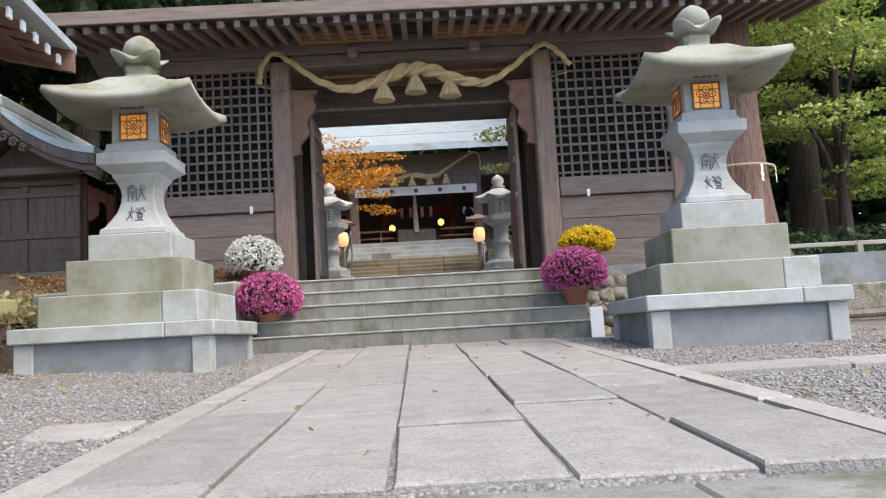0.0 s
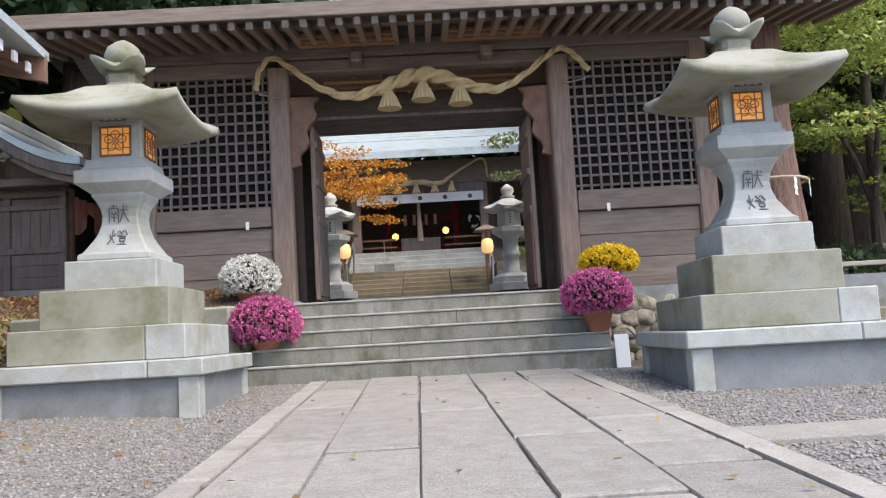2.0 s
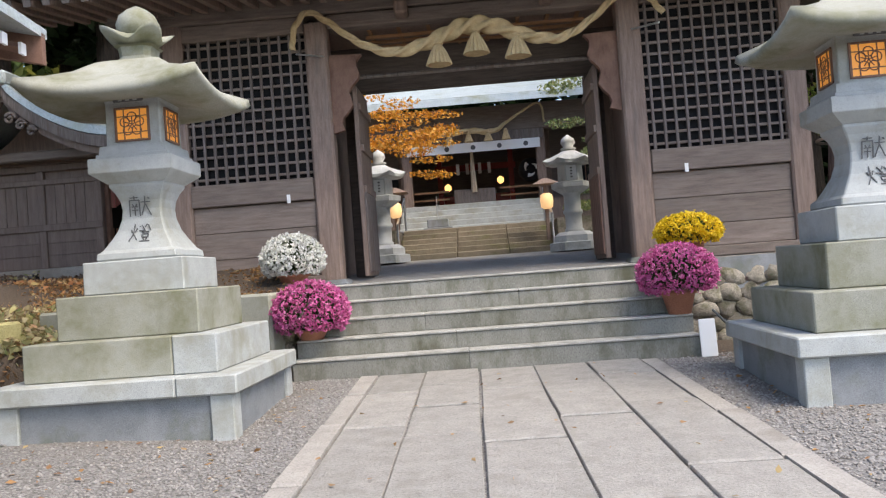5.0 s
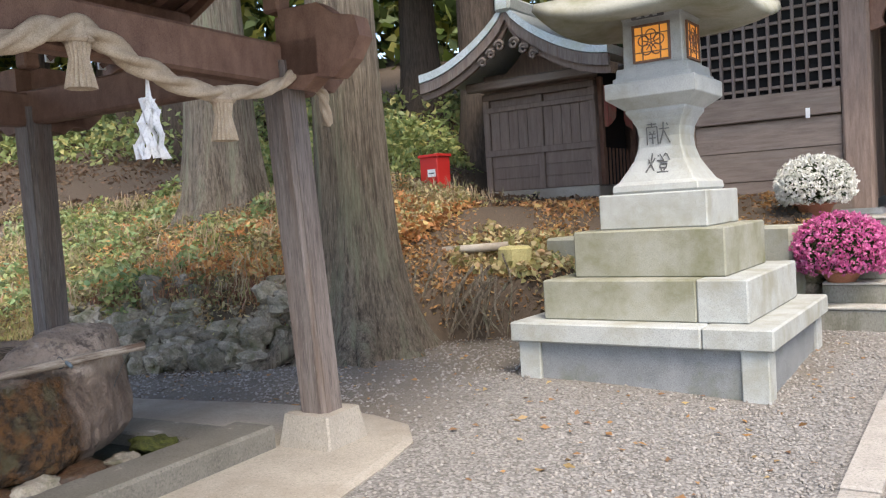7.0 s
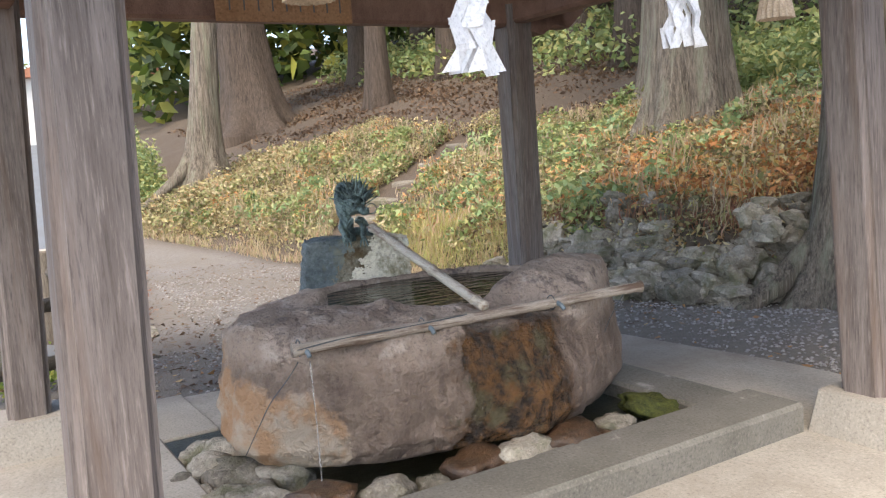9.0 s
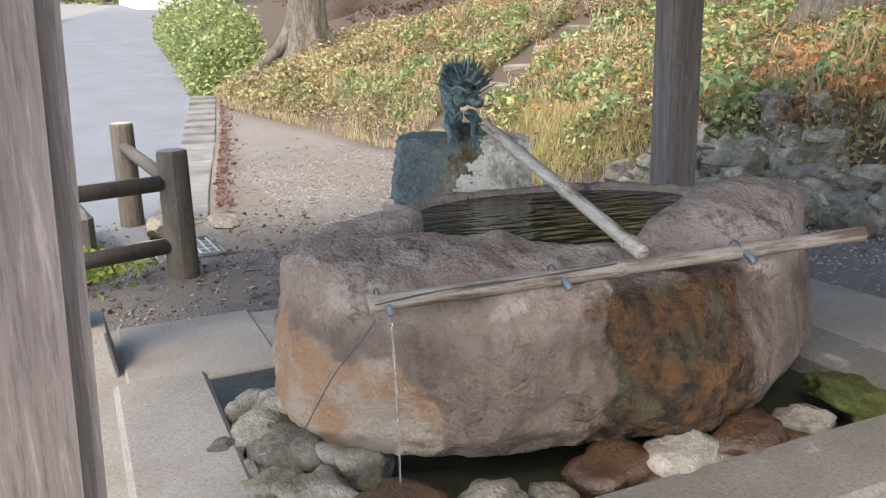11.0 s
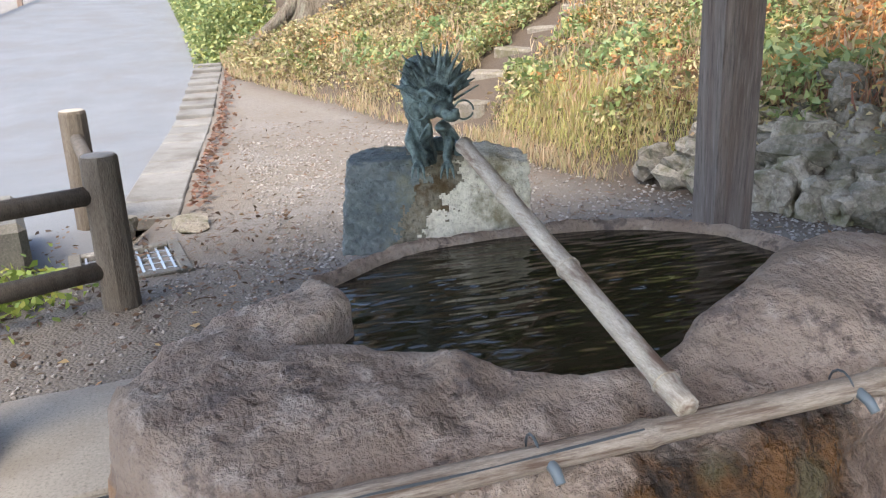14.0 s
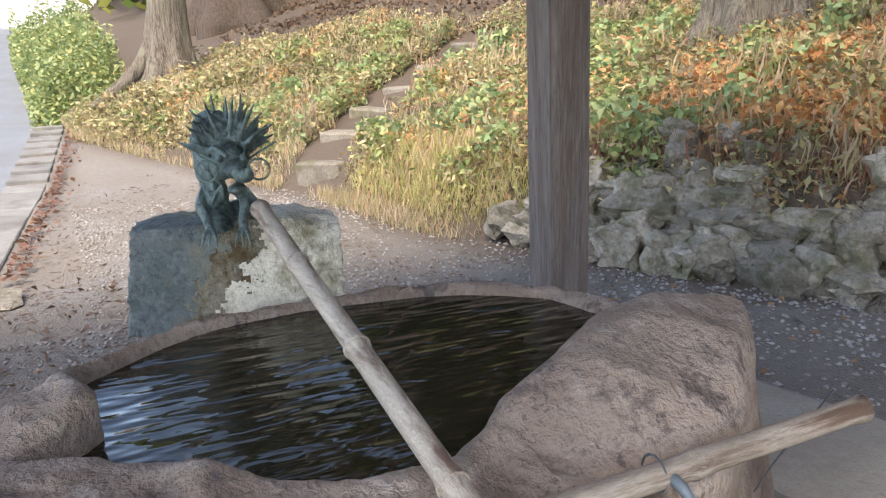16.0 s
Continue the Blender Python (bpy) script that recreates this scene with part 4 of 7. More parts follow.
def straw_tassel(parent, x, y, z, h=0.30, r=0.145, mat=None):
    mat = mat or ROPE
    rings = [circle(rr, zz, 54, 0, 0, wob, 18) for rr, zz, wob in ((0.04, 0.05, 0), (0.05, 0.0, 0), (0.055, -0.05, 0.05), (r * 0.62, -h * 0.45, 0.07), (r * 0.84, -h * 0.75, 0.08), (r, -h, 0.10), (r * 0.8, -h * 0.97, 0.05))]
    ob = part("tassel", loft(rings), mat, parent, "flared straw tassel")
    ob.matrix_basis = pose(x, y, z)
    part("binding", tube([(0.062 * math.cos(a), 0.062 * math.sin(a), -0.03) for a in (2 * math.pi * i / 12 for i in range(13))], 0.014, 5), mat, ob)
    return ob


def gate_rope():
    ro = thing("straw_rope", (0, 13.25, 4.1), "thick twisted straw rope with three tassels across the gate", "sacred rope")
    ctrl = [(-2.54, 0.0, 0.24), (-2.49, -0.02, 0.52), (-2.30, 0.0, 0.74), (-2.02, -0.02, 0.58), (-1.62, -0.04, 0.26), (-1.15, -0.05, 0.07), (-0.65, -0.05, 0.16), (-0.2, -0.05, 0.33), (0.2, -0.05, 0.33), (0.65, -0.05, 0.16), (1.12, -0.05, 0.07), (1.52, -0.04, 0.25), (1.92, -0.02, 0.56), (2.16, 0.0, 0.68), (2.38, -0.02, 0.52), (2.56, 0.0, 0.30)]
    pts = curve_pts(ctrl, 420)
    part("rope", tube(pts, lambda f: 0.036 + 0.062 * math.exp(-((f - 0.5) / 0.16) ** 2), 20, None, 0.34, 3, 0.36), ROPE, ro, "", True)
    for x, z in ((-0.52, 0.16), (0.0, 0.27), (0.56, 0.18)):
        straw_tassel(ro, x, -0.06, z, 0.32, 0.17)
    for s in (-1, 1):
        part("hook", tube([(s * 2.15, 0.18, 0.16), (s * 2.45, -0.2, 0.12)], 0.014, 6), STEEL, ro, "iron hook")


gate_rope()


def mum(name, loc, r, flower, pot_h, label, seed, sq=0.85):
    mu = thing(name, loc, label, "potted flower", "chrysanthemum pots by the steps")
    part("pot", loft([circle(q, z, 24) for q, z in ((0.13, 0), (0.19, pot_h * 0.86), (0.215, pot_h * 0.86), (0.22, pot_h), (0.19, pot_h), (0.17, pot_h * 0.8))]), TERRA, mu, "terracotta pot", True)
    rs = np.random.RandomState(seed)
    d = rs.normal(size=(1500, 3))
    d /= np.linalg.norm(d, axis=1, keepdims=True)
    d = d[d[:, 2] > -0.62]
    c = d * np.array([r, r, r * sq]) * rs.uniform(0.96, 1.04, (len(d), 1)) + np.array([0, 0, pot_h + r * sq * 0.62])
    inner = np.repeat(c, 3, 0) * 1.0
    inner = (inner - np.array([0, 0, pot_h + r * sq * 0.62])) * rs.uniform(0.6, 0.97, (len(inner), 1)) + np.array([0, 0, pot_h + r * sq * 0.62])
    lv = leaves("foliage", inner, 0.028, LEAF_MUM, seed)
    lv.parent = mu
    pet = np.repeat(c, 5, 0) + rs.normal(size=(len(c) * 5, 3)) * 0.014
    fl = leaves("blossom", pet, 0.021, flower, seed + 1)
    fl.parent = mu
    tagged(fl, "", "", "", "stuff")
    tagged(lv, "", "", "", "stuff")
    return mu


LEAF_MUM = leafy("mum leaves", [(0.03, 0.06, 0.02), (0.06, 0.10, 0.03), (0.05, 0.08, 0.03)])
PET_PINK = leafy("pink petals", [(0.42, 0.06, 0.21), (0.66, 0.16, 0.38), (0.54, 0.10, 0.30), (0.72, 0.30, 0.48)])
PET_WHITE = leafy("white petals", [(0.72, 0.73, 0.70), (0.82, 0.82, 0.80), (0.66, 0.66, 0.58)])
PET_YEL = leafy("yellow petals", [(0.72, 0.50, 0.01), (0.82, 0.62, 0.03), (0.65, 0.42, 0.01)])
mum("chrysanthemum", (-2.23, 11.82, 0.425), 0.45, PET_PINK, 0.11, "pink chrysanthemum ball in a pot on a step", 1, 0.80)
mum("chrysanthemum", (-2.59, 12.62, 1.045), 0.40, PET_WHITE, 0.18, "white chrysanthemum dome in a clay pot", 2, 0.80)
mum("chrysanthemum", (2.13, 11.82, 0.425), 0.45, PET_PINK, 0.27, "pink chrysanthemum ball in a terracotta pot on a step", 3, 0.75)
mum("chrysanthemum", (2.49, 12.6, 1.045), 0.40, PET_YEL, 0.22, "yellow chrysanthemum dome in a clay pot", 4, 0.55)


# ---- yard and hall beyond the gate ----
def small_lantern(m):
    la = thing("stone_lantern", m, "weathered pale stone lantern with hexagonal roof", "stone lantern", "lanterns inside the yard")
    hexa = lambda r, z, k=6: circle(r, z, k)
    part("base", loft([hexa(r, z) for r, z in ((0.52, 0), (0.52, 0.16), (0.42, 0.18), (0.42, 0.30), (0.30, 0.38))]), GRANITE_PALE, la)
    part("shaft", loft([circle(r, z, 18) for r, z in ((0.19, 0.36), (0.20, 0.42), (0.17, 0.45), (0.17, 0.72), (0.20, 0.75), (0.20, 0.81), (0.17, 0.84), (0.17, 1.12), (0.21, 1.17))]), GRANITE_PALE, la, "", True)
    part("platform", loft([hexa(r, z) for r, z in ((0.22, 1.16), (0.40, 1.28), (0.41, 1.38), (0.30, 1.41))]), GRANITE_PALE, la)
    part("lamp_box", loft([hexa(r, z) for r, z in ((0.26, 1.41), (0.25, 1.74))]), GRANITE_PALE, la)
    pl = part("notice", box(-0.10, 0.10, -0.225, -0.215, 1.42, 1.72), WHITE, la, "white paper notice")
    for i in range(4):
        part("writing", box(-0.02, 0.02, -0.229, -0.225, 1.47 + 0.06 * i, 1.50 + 0.06 * i), INK, pl)
    rings = []
    for r, z, w in ((0.27, 1.74, 0), (0.48, 1.76, 0.05), (0.50, 1.82, 0.10), (0.36, 1.90, 0.05), (0.22, 1.99, 0.0), (0.15, 2.03, 0)):
        rings.append([(x, y, zz + 0.5 * w * max(0, math.cos(6 * math.atan2(y, x)))) for x, y, zz in circle(r, z, 24, 0, 0, w, 6)])
    part("roof", loft(rings), GRANITE_PALE, la)
    part("finial", loft([circle(r, z, 14) for r, z in ((0.10, 2.02), (0.17, 2.08), (0.10, 2.12), (0.15, 2.20), (0.13, 2.28), (0.04, 2.35), (0.01, 2.37))]), GRANITE_PALE, la, "", True)
    return la


SL = small_lantern(pose(-2.15, 19.0, 1.37, 0, 0, 0))
copy_thing(SL, pose(1.77, 19.0, 1.36, 0, 0, 0))


def paper_lamp(x, y, z):
    la = thing("paper_lantern", (x, y, z), "lit paper lantern on a dark post", "lantern", "paper lanterns by the steps")
    part("post", box(-0.04, 0.04, -0.04, 0.04, -1.1, 0.36, 0.006), WOOD_DARK, la)
    part("shade", loft([circle(r, q, 14, 0, -0.16) for r, q in ((0.08, -0.17), (0.13, -0.13), (0.145, 0.0), (0.13, 0.13), (0.08, 0.17))]), LAMP_PAPER, la, "glowing amber paper shade", True)
    part("hood", loft([square_ring(0.30, 0.38), square_ring(0.04, 0.52)]), WOOD_DARK, la)


paper_lamp(-2.0, 20.4, 2.55)
paper_lamp(1.35, 20.4, 2.5)


def build_yard():
    st = thing("stairs", (0, 0, 0), "mossy brown stone steps up the yard", "stairs", kind="structure")
    moss = surf("brown mossy step stone", (0.17, 0.14, 0.10), (0.26, 0.22, 0.16), 5, 0.9, 0.5, 60, stain=(0.14, 0.14, 0.06), vary=0.1)
    for k in range(6):
        z = 1.40 + 0.125 * (k + 1)
        for x0, x1 in ((-2.0, -0.7), (-0.7, 0.45), (0.45, 1.5)):
            part("step_stone", box(x0 + 0.004, x1 - 0.004, 20.0 + 0.34 * k, 20.6 + 0.34 * k, z - 0.14, z, 0.015), moss, st)
    for s, x in ((-1, -1.95), (1, 1.42)):
        ra = thing("handrail", (x, 20.1, 1.45), "pale steel handrail beside the steps", "handrail")
        part("rail", tube([(0, -0.2, 0.75), (0, 1.9, 1.5)], 0.028, 8), STEEL, ra)
        part("upright", tube([(0, -0.15, -0.1), (0, -0.15, 0.77)], 0.025, 8), STEEL, ra)
        part("upright", tube([(0, 1.85, 0.6), (0, 1.85, 1.48)], 0.025, 8), STEEL, ra)
    pl = bmesh.new()
    box(-9, 9, 22.0, 25.2, 1.0, 2.16, 0, pl)
    tagged(part("ground_upper", pl, PAVE), "pale upper terrace before the hall", "terrace", kind="structure")
    for s in (-1, 1):
        x0, x1 = (-9, -2.02) if s < 0 else (1.52, 9)
        tagged(part("wall_retaining", box(x0, x1, 19.95, 22.0, 0.8, 2.1), WALL_ROCK), "rough stone bank beside the steps", "retaining wall", kind="structure")
    st2 = thing("stairs", (0, 0, 0), "light grey steps to the hall", "stairs", kind="structure")
    for k in range(5):
        z = 2.16 + 0.17 * (k + 1)
        part("step_stone", box(-2.35, 1.85, 24.2 + 0.32 * k, 24.9 + 0.32 * k, z - 0.18, z, 0.015), GRANITE, st2)
    off = thing("incense_stand", (-1.25, 23.6, 2.16), "low grey stone incense burner with rods", "incense burner")
    part("base", box(-0.38, 0.38, -0.2, 0.2, 0, 0.12, 0.01), GRANITE_DARK, off)
    part("bowl", box(-0.28, 0.28, -0.15, 0.15, 0.12, 0.34, 0.02), GRANITE_DARK, off)
    part("rod", tube([(0, 0, 0.3), (0, 0, 0.95)], 0.012, 6), STEEL, off)


build_yard()


def build_hall():
    ha = thing("shrine_hall", (0, 0, 0), "dark timber worship hall with a blue-grey metal roof", "shrine hall")
    F = 3.0
    part("floor", box(-6, 6, 25.85, 33, 2.0, F), WOOD_DARK, ha)
    for x in (-2.15, 1.72):
        part("post", box(x - 0.13, x + 0.13, 25.6, 25.86, 2.9, 5.0, 0.02), WOOD_DARK, ha)
    for x in (-5.5, -2.4, 2.0, 5.5):
        part("post", box(x - 0.14, x + 0.14, 27.4, 27.68, 2.9, 5.6, 0.02), WOOD_DARK, ha)
    part("wall", box(-6, 6, 31, 31.2, 3, 6.5), WOOD_DARK_H, ha)
    for x0, x1 in ((-6, -2.5), (2.1, 6)):
        part("wall", box(x0, x1, 27.5, 27.6, 3, 5.6), WOOD_DARK_H, ha)
        # Black backing paints the shade between these slats.
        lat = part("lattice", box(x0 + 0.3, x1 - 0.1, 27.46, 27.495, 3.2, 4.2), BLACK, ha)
        for i in range(16):
            part("slat", box(x0 + 0.3 + 0.19 * i, x0 + 0.33 + 0.19 * i, 27.43, 27.458, 3.2, 4.2), WOOD_BROWN, lat)
    part("beam", box(-6.5, 6.5, 25.55, 25.9, 5.0, 5.75, 0.02), WOOD_DARK_H, ha)
    part("beam", box(-2.2, 1.8, 25.5, 25.56, 4.72, 5.0), WOOD_GREY, ha)
    cloth = part("curtain", box(-2.1, 1.7, 25.45, 25.47, 4.45, 4.72), WHITE, ha, "white curtain with dark crests")
    for i in range(5):
        part("crest", loft([circle(0.07, 0, 12), circle(0.07, 0.006, 12)]), INK, cloth).matrix_basis = pose(-1.7 + 0.75 * i, 25.449, 4.58, 90)
    # interior: red rails, altar, lamps
    part("altar", box(-1.3, 0.9, 29.0, 29.6, 3, 3.55, 0.01), LACQUER, ha, "red lacquered altar front")
    for x in (-1.35, 0.95):
        part("red_post", box(x - 0.08, x + 0.08, 28.6, 28.76, 3, 5.2), LACQUER, ha)
    part("red_beam", box(-1.5, 1.1, 28.62, 28.74, 4.3, 4.5), LACQUER, ha)
    part("offering_box", box(-0.85, 0.35, 26.0, 26.5, 3.0, 3.45, 0.01), WOOD_GREY, ha)
    part("bell_rope", tube([(-0.25, 26.0, 3.35), (-0.27, 25.95, 4.9)], lambda f: 0.10 - 0.07 * min(1, f * 5), 8), ROPE_PALE, ha)
    for x, z in ((-1.05, 3.62), (0.55, 3.75)):
        la = part("lamp", loft([circle(r, q, 12) for r, q in ((0.03, -0.11), (0.10, -0.05), (0.10, 0.05), (0.03, 0.11))]), GLOW, ha, "glowing round lamp", True)
        la.matrix_basis = pose(x, 26.9, z)
    for x in (-0.75, -0.45, -0.05, 0.25):
        part("paper_streamer", box(x - 0.05, x + 0.05, 28.3, 28.31, 4.15, 4.5), PAPER, ha)
    drum = part("drum", loft([circle(r, z, 24) for r, z in ((0.30, -0.2), (0.36, 0.0), (0.30, 0.2))]), BLACK, ha, "black drum with a white swirl", True)
    drum.matrix_basis = pose(1.45, 26.6, 3.95, 90)
    for k in range(3):
        a0 = 2.09 * k
        part("swirl", tube([(0.20 * math.cos(a0 + q) * (1 - q * 0.2), 0.20 * math.sin(a0 + q) * (1 - q * 0.2), 0.203) for q in (0.15 * i for i in range(10))], lambda f: 0.05 * (1 - f) + 0.01, 6), WHITE, drum)
    for x0, x1 in ((-2.2, -1.0), (0.5, 1.7)):
        part("rail", box(x0, x1, 26.2, 26.25, 3.42, 3.48), WOOD_WARM, ha)
        part("rail", box(x0, x1, 26.2, 26.25, 3.2, 3.25), WOOD_WARM, ha)
    bm = bmesh.new()
    prof = [(24.4, 5.62), (26.5, 6.35), (29.0, 7.5), (30.5, 8.5), (30.5, 8.7), (29.0, 7.72), (26.5, 6.55), (24.4, 5.80)]
    vs = [[bm.verts.new((x, y, z)) for x in (-9, 9)] for y, z in prof]
    for i in range(len(vs)):
        a, b = vs[i], vs[(i + 1) % len(vs)]
        bm.faces.new((a[0], a[1], b[1], b[0]))
    bm.faces.new([v[0] for v in vs])
    bm.faces.new([v[1] for v in reversed(vs)])
    part("roof", bm, COPPER, ha, "blue-grey metal roof in courses")
    for k in range(14):
        y = 24.45 + 0.4 * k
        z = float(np.interp(y, [24.4, 26.5, 29.0, 30.5], [5.80, 6.55, 7.72, 8.7]))
        part("roof_course", box(-9, 9, y, y + 0.41, z - 0.012, z + 0.022), COPPER, ha).matrix_basis = Matrix.Translation((0, y, z)) @ Matrix.Rotation(math.atan2(0.47 if y > 26.5 else 0.36, 1), 4, "X") @ Matrix.Translation((0, -y, -z))
    ro = thing("straw_rope", (0, 25.2, 4.9), "straw rope with tassels under the hall eaves", "sacred rope")
    part("rope", tube(curve_pts([(-1.9, 0, 0.35), (-1.0, 0, 0.05), (-0.3, 0, 0.12), (0.4, 0, 0.06), (0.9, 0, 0.35), (1.7, 0, 0.75), (1.85, 0, 0.2)], 120), lambda f: 0.03 + 0.05 * math.exp(-((f - 0.4) / 0.2) ** 2), 10, None, 0.5, 3, 0.2), ROPE, ro, "", True)
    for x in (-0.85, -0.3, 0.25, 0.75):
        straw_tassel(ro, x, -0.02, 0.06, 0.26, 0.12)


build_hall()


# ---- the water pavilion ----
PAV = pose(-5.71, 4.71, -0.06, 0, 0, 5.0)


def build_pavilion():
    pa = thing("water_pavilion", PAV, "open timber pavilion of four leaning posts over the water basin", "pavilion")
    for sx in (-1, 1):
        for sy in (-1, 1):
            fx, fy = sx * 1.335, sy * 1.70
            tx, ty = fx - sx * 0.08, fy - sy * 0.08
            rings = []
            for z, f in ((0.22, 0), (2.45, 1)):
                cx, cy = fx + (tx - fx) * f, fy + (ty - fy) * f
                h = 0.106
                rings.append([(cx + x, cy + y, z) for x, y, _ in ((-h + .03, -h, 0), (h - .03, -h, 0), (h - .03, -h + .012, 0), (h - .012, -h + .03, 0), (h, -h + .03, 0), (h, h - .03, 0), (h - .012, h - .03, 0), (h - .03, h - .012, 0), (h - .03, h, 0), (-h + .03, h, 0), (-h + .03, h - .012, 0), (-h + .012, h - .03, 0), (-h, h - .03, 0), (-h, -h + .03, 0), (-h + .012, -h + .03, 0), (-h + .03, -h + .012, 0))])
            part("post", loft(rings), WOOD_GREY, pa, "grey weathered square post")
            part("footing", loft([square_ring(h, z, 0.012) for h, z in ((0.215, -0.02), (0.175, 0.22))]), CONCRETE, pa, "concrete post footing").matrix_basis = pose(fx, fy, 0)
    # head beams with nosings
    for sx in (-1, 1):
        part("beam", box(sx * 1.255 - 0.07, sx * 1.255 + 0.07, -2.05, 2.05, 2.30, 2.56, 0.02), WOOD_BROWN, pa)
    for sy in (-1, 1):
        part("beam", box(-1.62, 1.62, sy * 1.62 - 0.07, sy * 1.62 + 0.07, 2.32, 2.58, 0.02), WOOD_BROWN, pa)
        for sx in (-1, 1):
            prof = [(0, 2.28), (0.16, 2.25), (0.26, 2.32), (0.40, 2.30), (0.52, 2.40), (0.60, 2.52), (0.57, 2.64), (0.42, 2.67), (0.3, 2.76), (0, 2.76)]
            part("nosing", extrude_poly([(sx * (1.32 + u), z) for u, z in prof], 0.14, "y", sy * 1.62 - 0.07), WOOD_BROWN, pa, "carved beam end")
            part("nosing", extrude_poly([(sy * (1.68 + u), z) for u, z in prof], 0.14, "x", sx * 1.255 - 0.07), WOOD_BROWN, pa, "carved beam end")
    for sx in (-1, 1):
        part("purlin", box(sx * 1.255 - 0.08, sx * 1.255 + 0.08, -3.3, 3.3, 3.30, 3.46, 0.02), WOOD_BROWN, pa)
        for sy in (-1, 0, 1):
            part("strut", box(sx * 1.255 - 0.065, sx * 1.255 + 0.065, sy * 1.62 - 0.065, sy * 1.62 + 0.065, 2.56 if sy == 0 else 2.76, 3.30, 0.015), WOOD_BROWN, pa)
    part("ridge_beam", box(-0.09, 0.09, -3.3, 3.3, 3.81, 4.07, 0.02), WOOD_BROWN, pa)
    # roof: rafters, boarding and green copper skin, curved in section
    sec = [(0.0, 4.29), (0.63, 3.97), (1.27, 3.64), (1.9, 3.39), (2.56, 3.25)]
    for s in (-1, 1):
        bm = bmesh.new()
        top = [(s * u, z + 0.10) for u, z in sec]
        low = [(s * u, z + 0.02) for u, z in sec]
        a = [[bm.verts.new((u, y, z)) for u, z in top] for y in (-3.48, 3.48)]
        b = [[bm.verts.new((u, y, z)) for u, z in low] for y in (-3.48, 3.48)]
        k = len(sec)
        for i in range(k - 1):
            bm.faces.new((a[0][i], a[0][i + 1], a[1][i + 1], a[1][i]))
            bm.faces.new((b[0][i], b[0][i + 1], b[1][i + 1], b[1][i]))
            for e in (0, 1):
                bm.faces.new((a[e][i], a[e][i + 1], b[e][i + 1], b[e][i]))
        bm.faces.new((a[0][-1], a[1][-1], b[1][-1], b[0][-1]))
        part("roof", bm, COPPER, pa, "green-grey copper roof sheet")
        part("boarding", box(-2.02, 2.02, -3.36, 3.36, 0, 0.02), WOOD_BROWN, pa).matrix_basis = Matrix.Translation((s * 1.1, 0, 3.69)) @ Matrix.Rotation(s * radians(25), 4, "Y") @ Matrix.Diagonal((0.58, 1, 1, 1))
        for e in (-1, 1):
            prof = [(s * u, z + 0.05) for u, z in sec] + [(s * u, z - 0.20) for u, z in reversed(sec)]
            part("bargeboard", extrude_poly(prof, 0.07, "y", e * 3.41 - 0.035), WOOD_BROWN, pa)
        rm = None
        for i in range(23):
            y = -3.28 + 6.56 * i / 22
            bm = tube([(s * 0.1, 0, 4.11), (s * 1.15, 0, 3.55), (s * 2.45, 0, 3.15)], 0.04, 4)
            if rm is None:
                ob = part("rafter", bm, WOOD_BROWN, pa)
                rm = ob.data
                tip = part("rafter_tip", box(s * 2.45 - 0.012, s * 2.45 + 0.012, -0.042, 0.042, 3.105, 3.195), WHITE, ob, "white painted rafter end")
                tm = tip.data
            else:
                ob = new("rafter", rm)
                ob.parent = pa
                t2 = new("rafter_tip", tm)
                t2.parent = ob
            ob.matrix_basis = Matrix.Translation((0, y, 0))
    bd = part("notice_board", box(-0.012, 0.012, -0.42, 0.42, -0.16, 0.16, 0.004), WOOD_WARM, pa, "brown wooden notice board")
    bd.matrix_basis = pose(-1.12, -0.12, 2.44)
    for i in range(9):
        ob = part("writing", box(0.013, 0.015, -0.004, 0.004, -0.10, 0.10 - 0.03 * (i % 3)), INK, bd)
        ob.matrix_basis = pose(0, -0.34 + 0.085 * i, 0)
    return pa


build_pavilion()


def paper_streamer(loc, turn, k=1.0):
    """A zigzag white paper streamer, folded in steps."""
    sh = thing("paper_streamer", pose(*loc, 0, 0, turn) @ Matrix.Scale(k, 4), "white folded zigzag paper streamer hanging from the rope", "paper streamer", "paper streamers")
    part("string", tube([(0, 0, 0.10), (0, 0, -0.13)], lambda f: 0.006 + 0.02 * f, 6), PAPER, sh)
    rs = random.Random(int(loc[1] * 100))
    for s in (-1.0, -0.6, -0.2, 0.25, 0.65, 1.0):
        levels = []
        zig = rs.choice((-1, 1))
        y = rs.uniform(-0.03, 0.03)
        for i in range(6):
            x = s * (0.012 + 0.017 * i) + zig * 0.020 * (1 if i % 2 else -1)
            y += rs.uniform(-0.018, 0.018)
            w = 0.019 + 0.003 * i
            levels.append((x - w, x + w, y, -0.07 - 0.072 * i + rs.uniform(-0.008, 0.008), rs.uniform(-0.016, 0.016)))
        bm = bmesh.new()
        for (x0, x1, y0, z0, k0), (u0, u1, v0, w0, k1) in zip(levels, levels[1:]):
            q = [bm.verts.new(c) for c in ((x0, y0 - k0, z0), (x1, y0 + k0, z0 + 0.01), (u1, v0 + k1, w0 - 0.012), (u0, v0 - k1, w0 - 0.02))]
            bm.faces.new(q)
        part("paper_fold", bm, PAPER, sh)


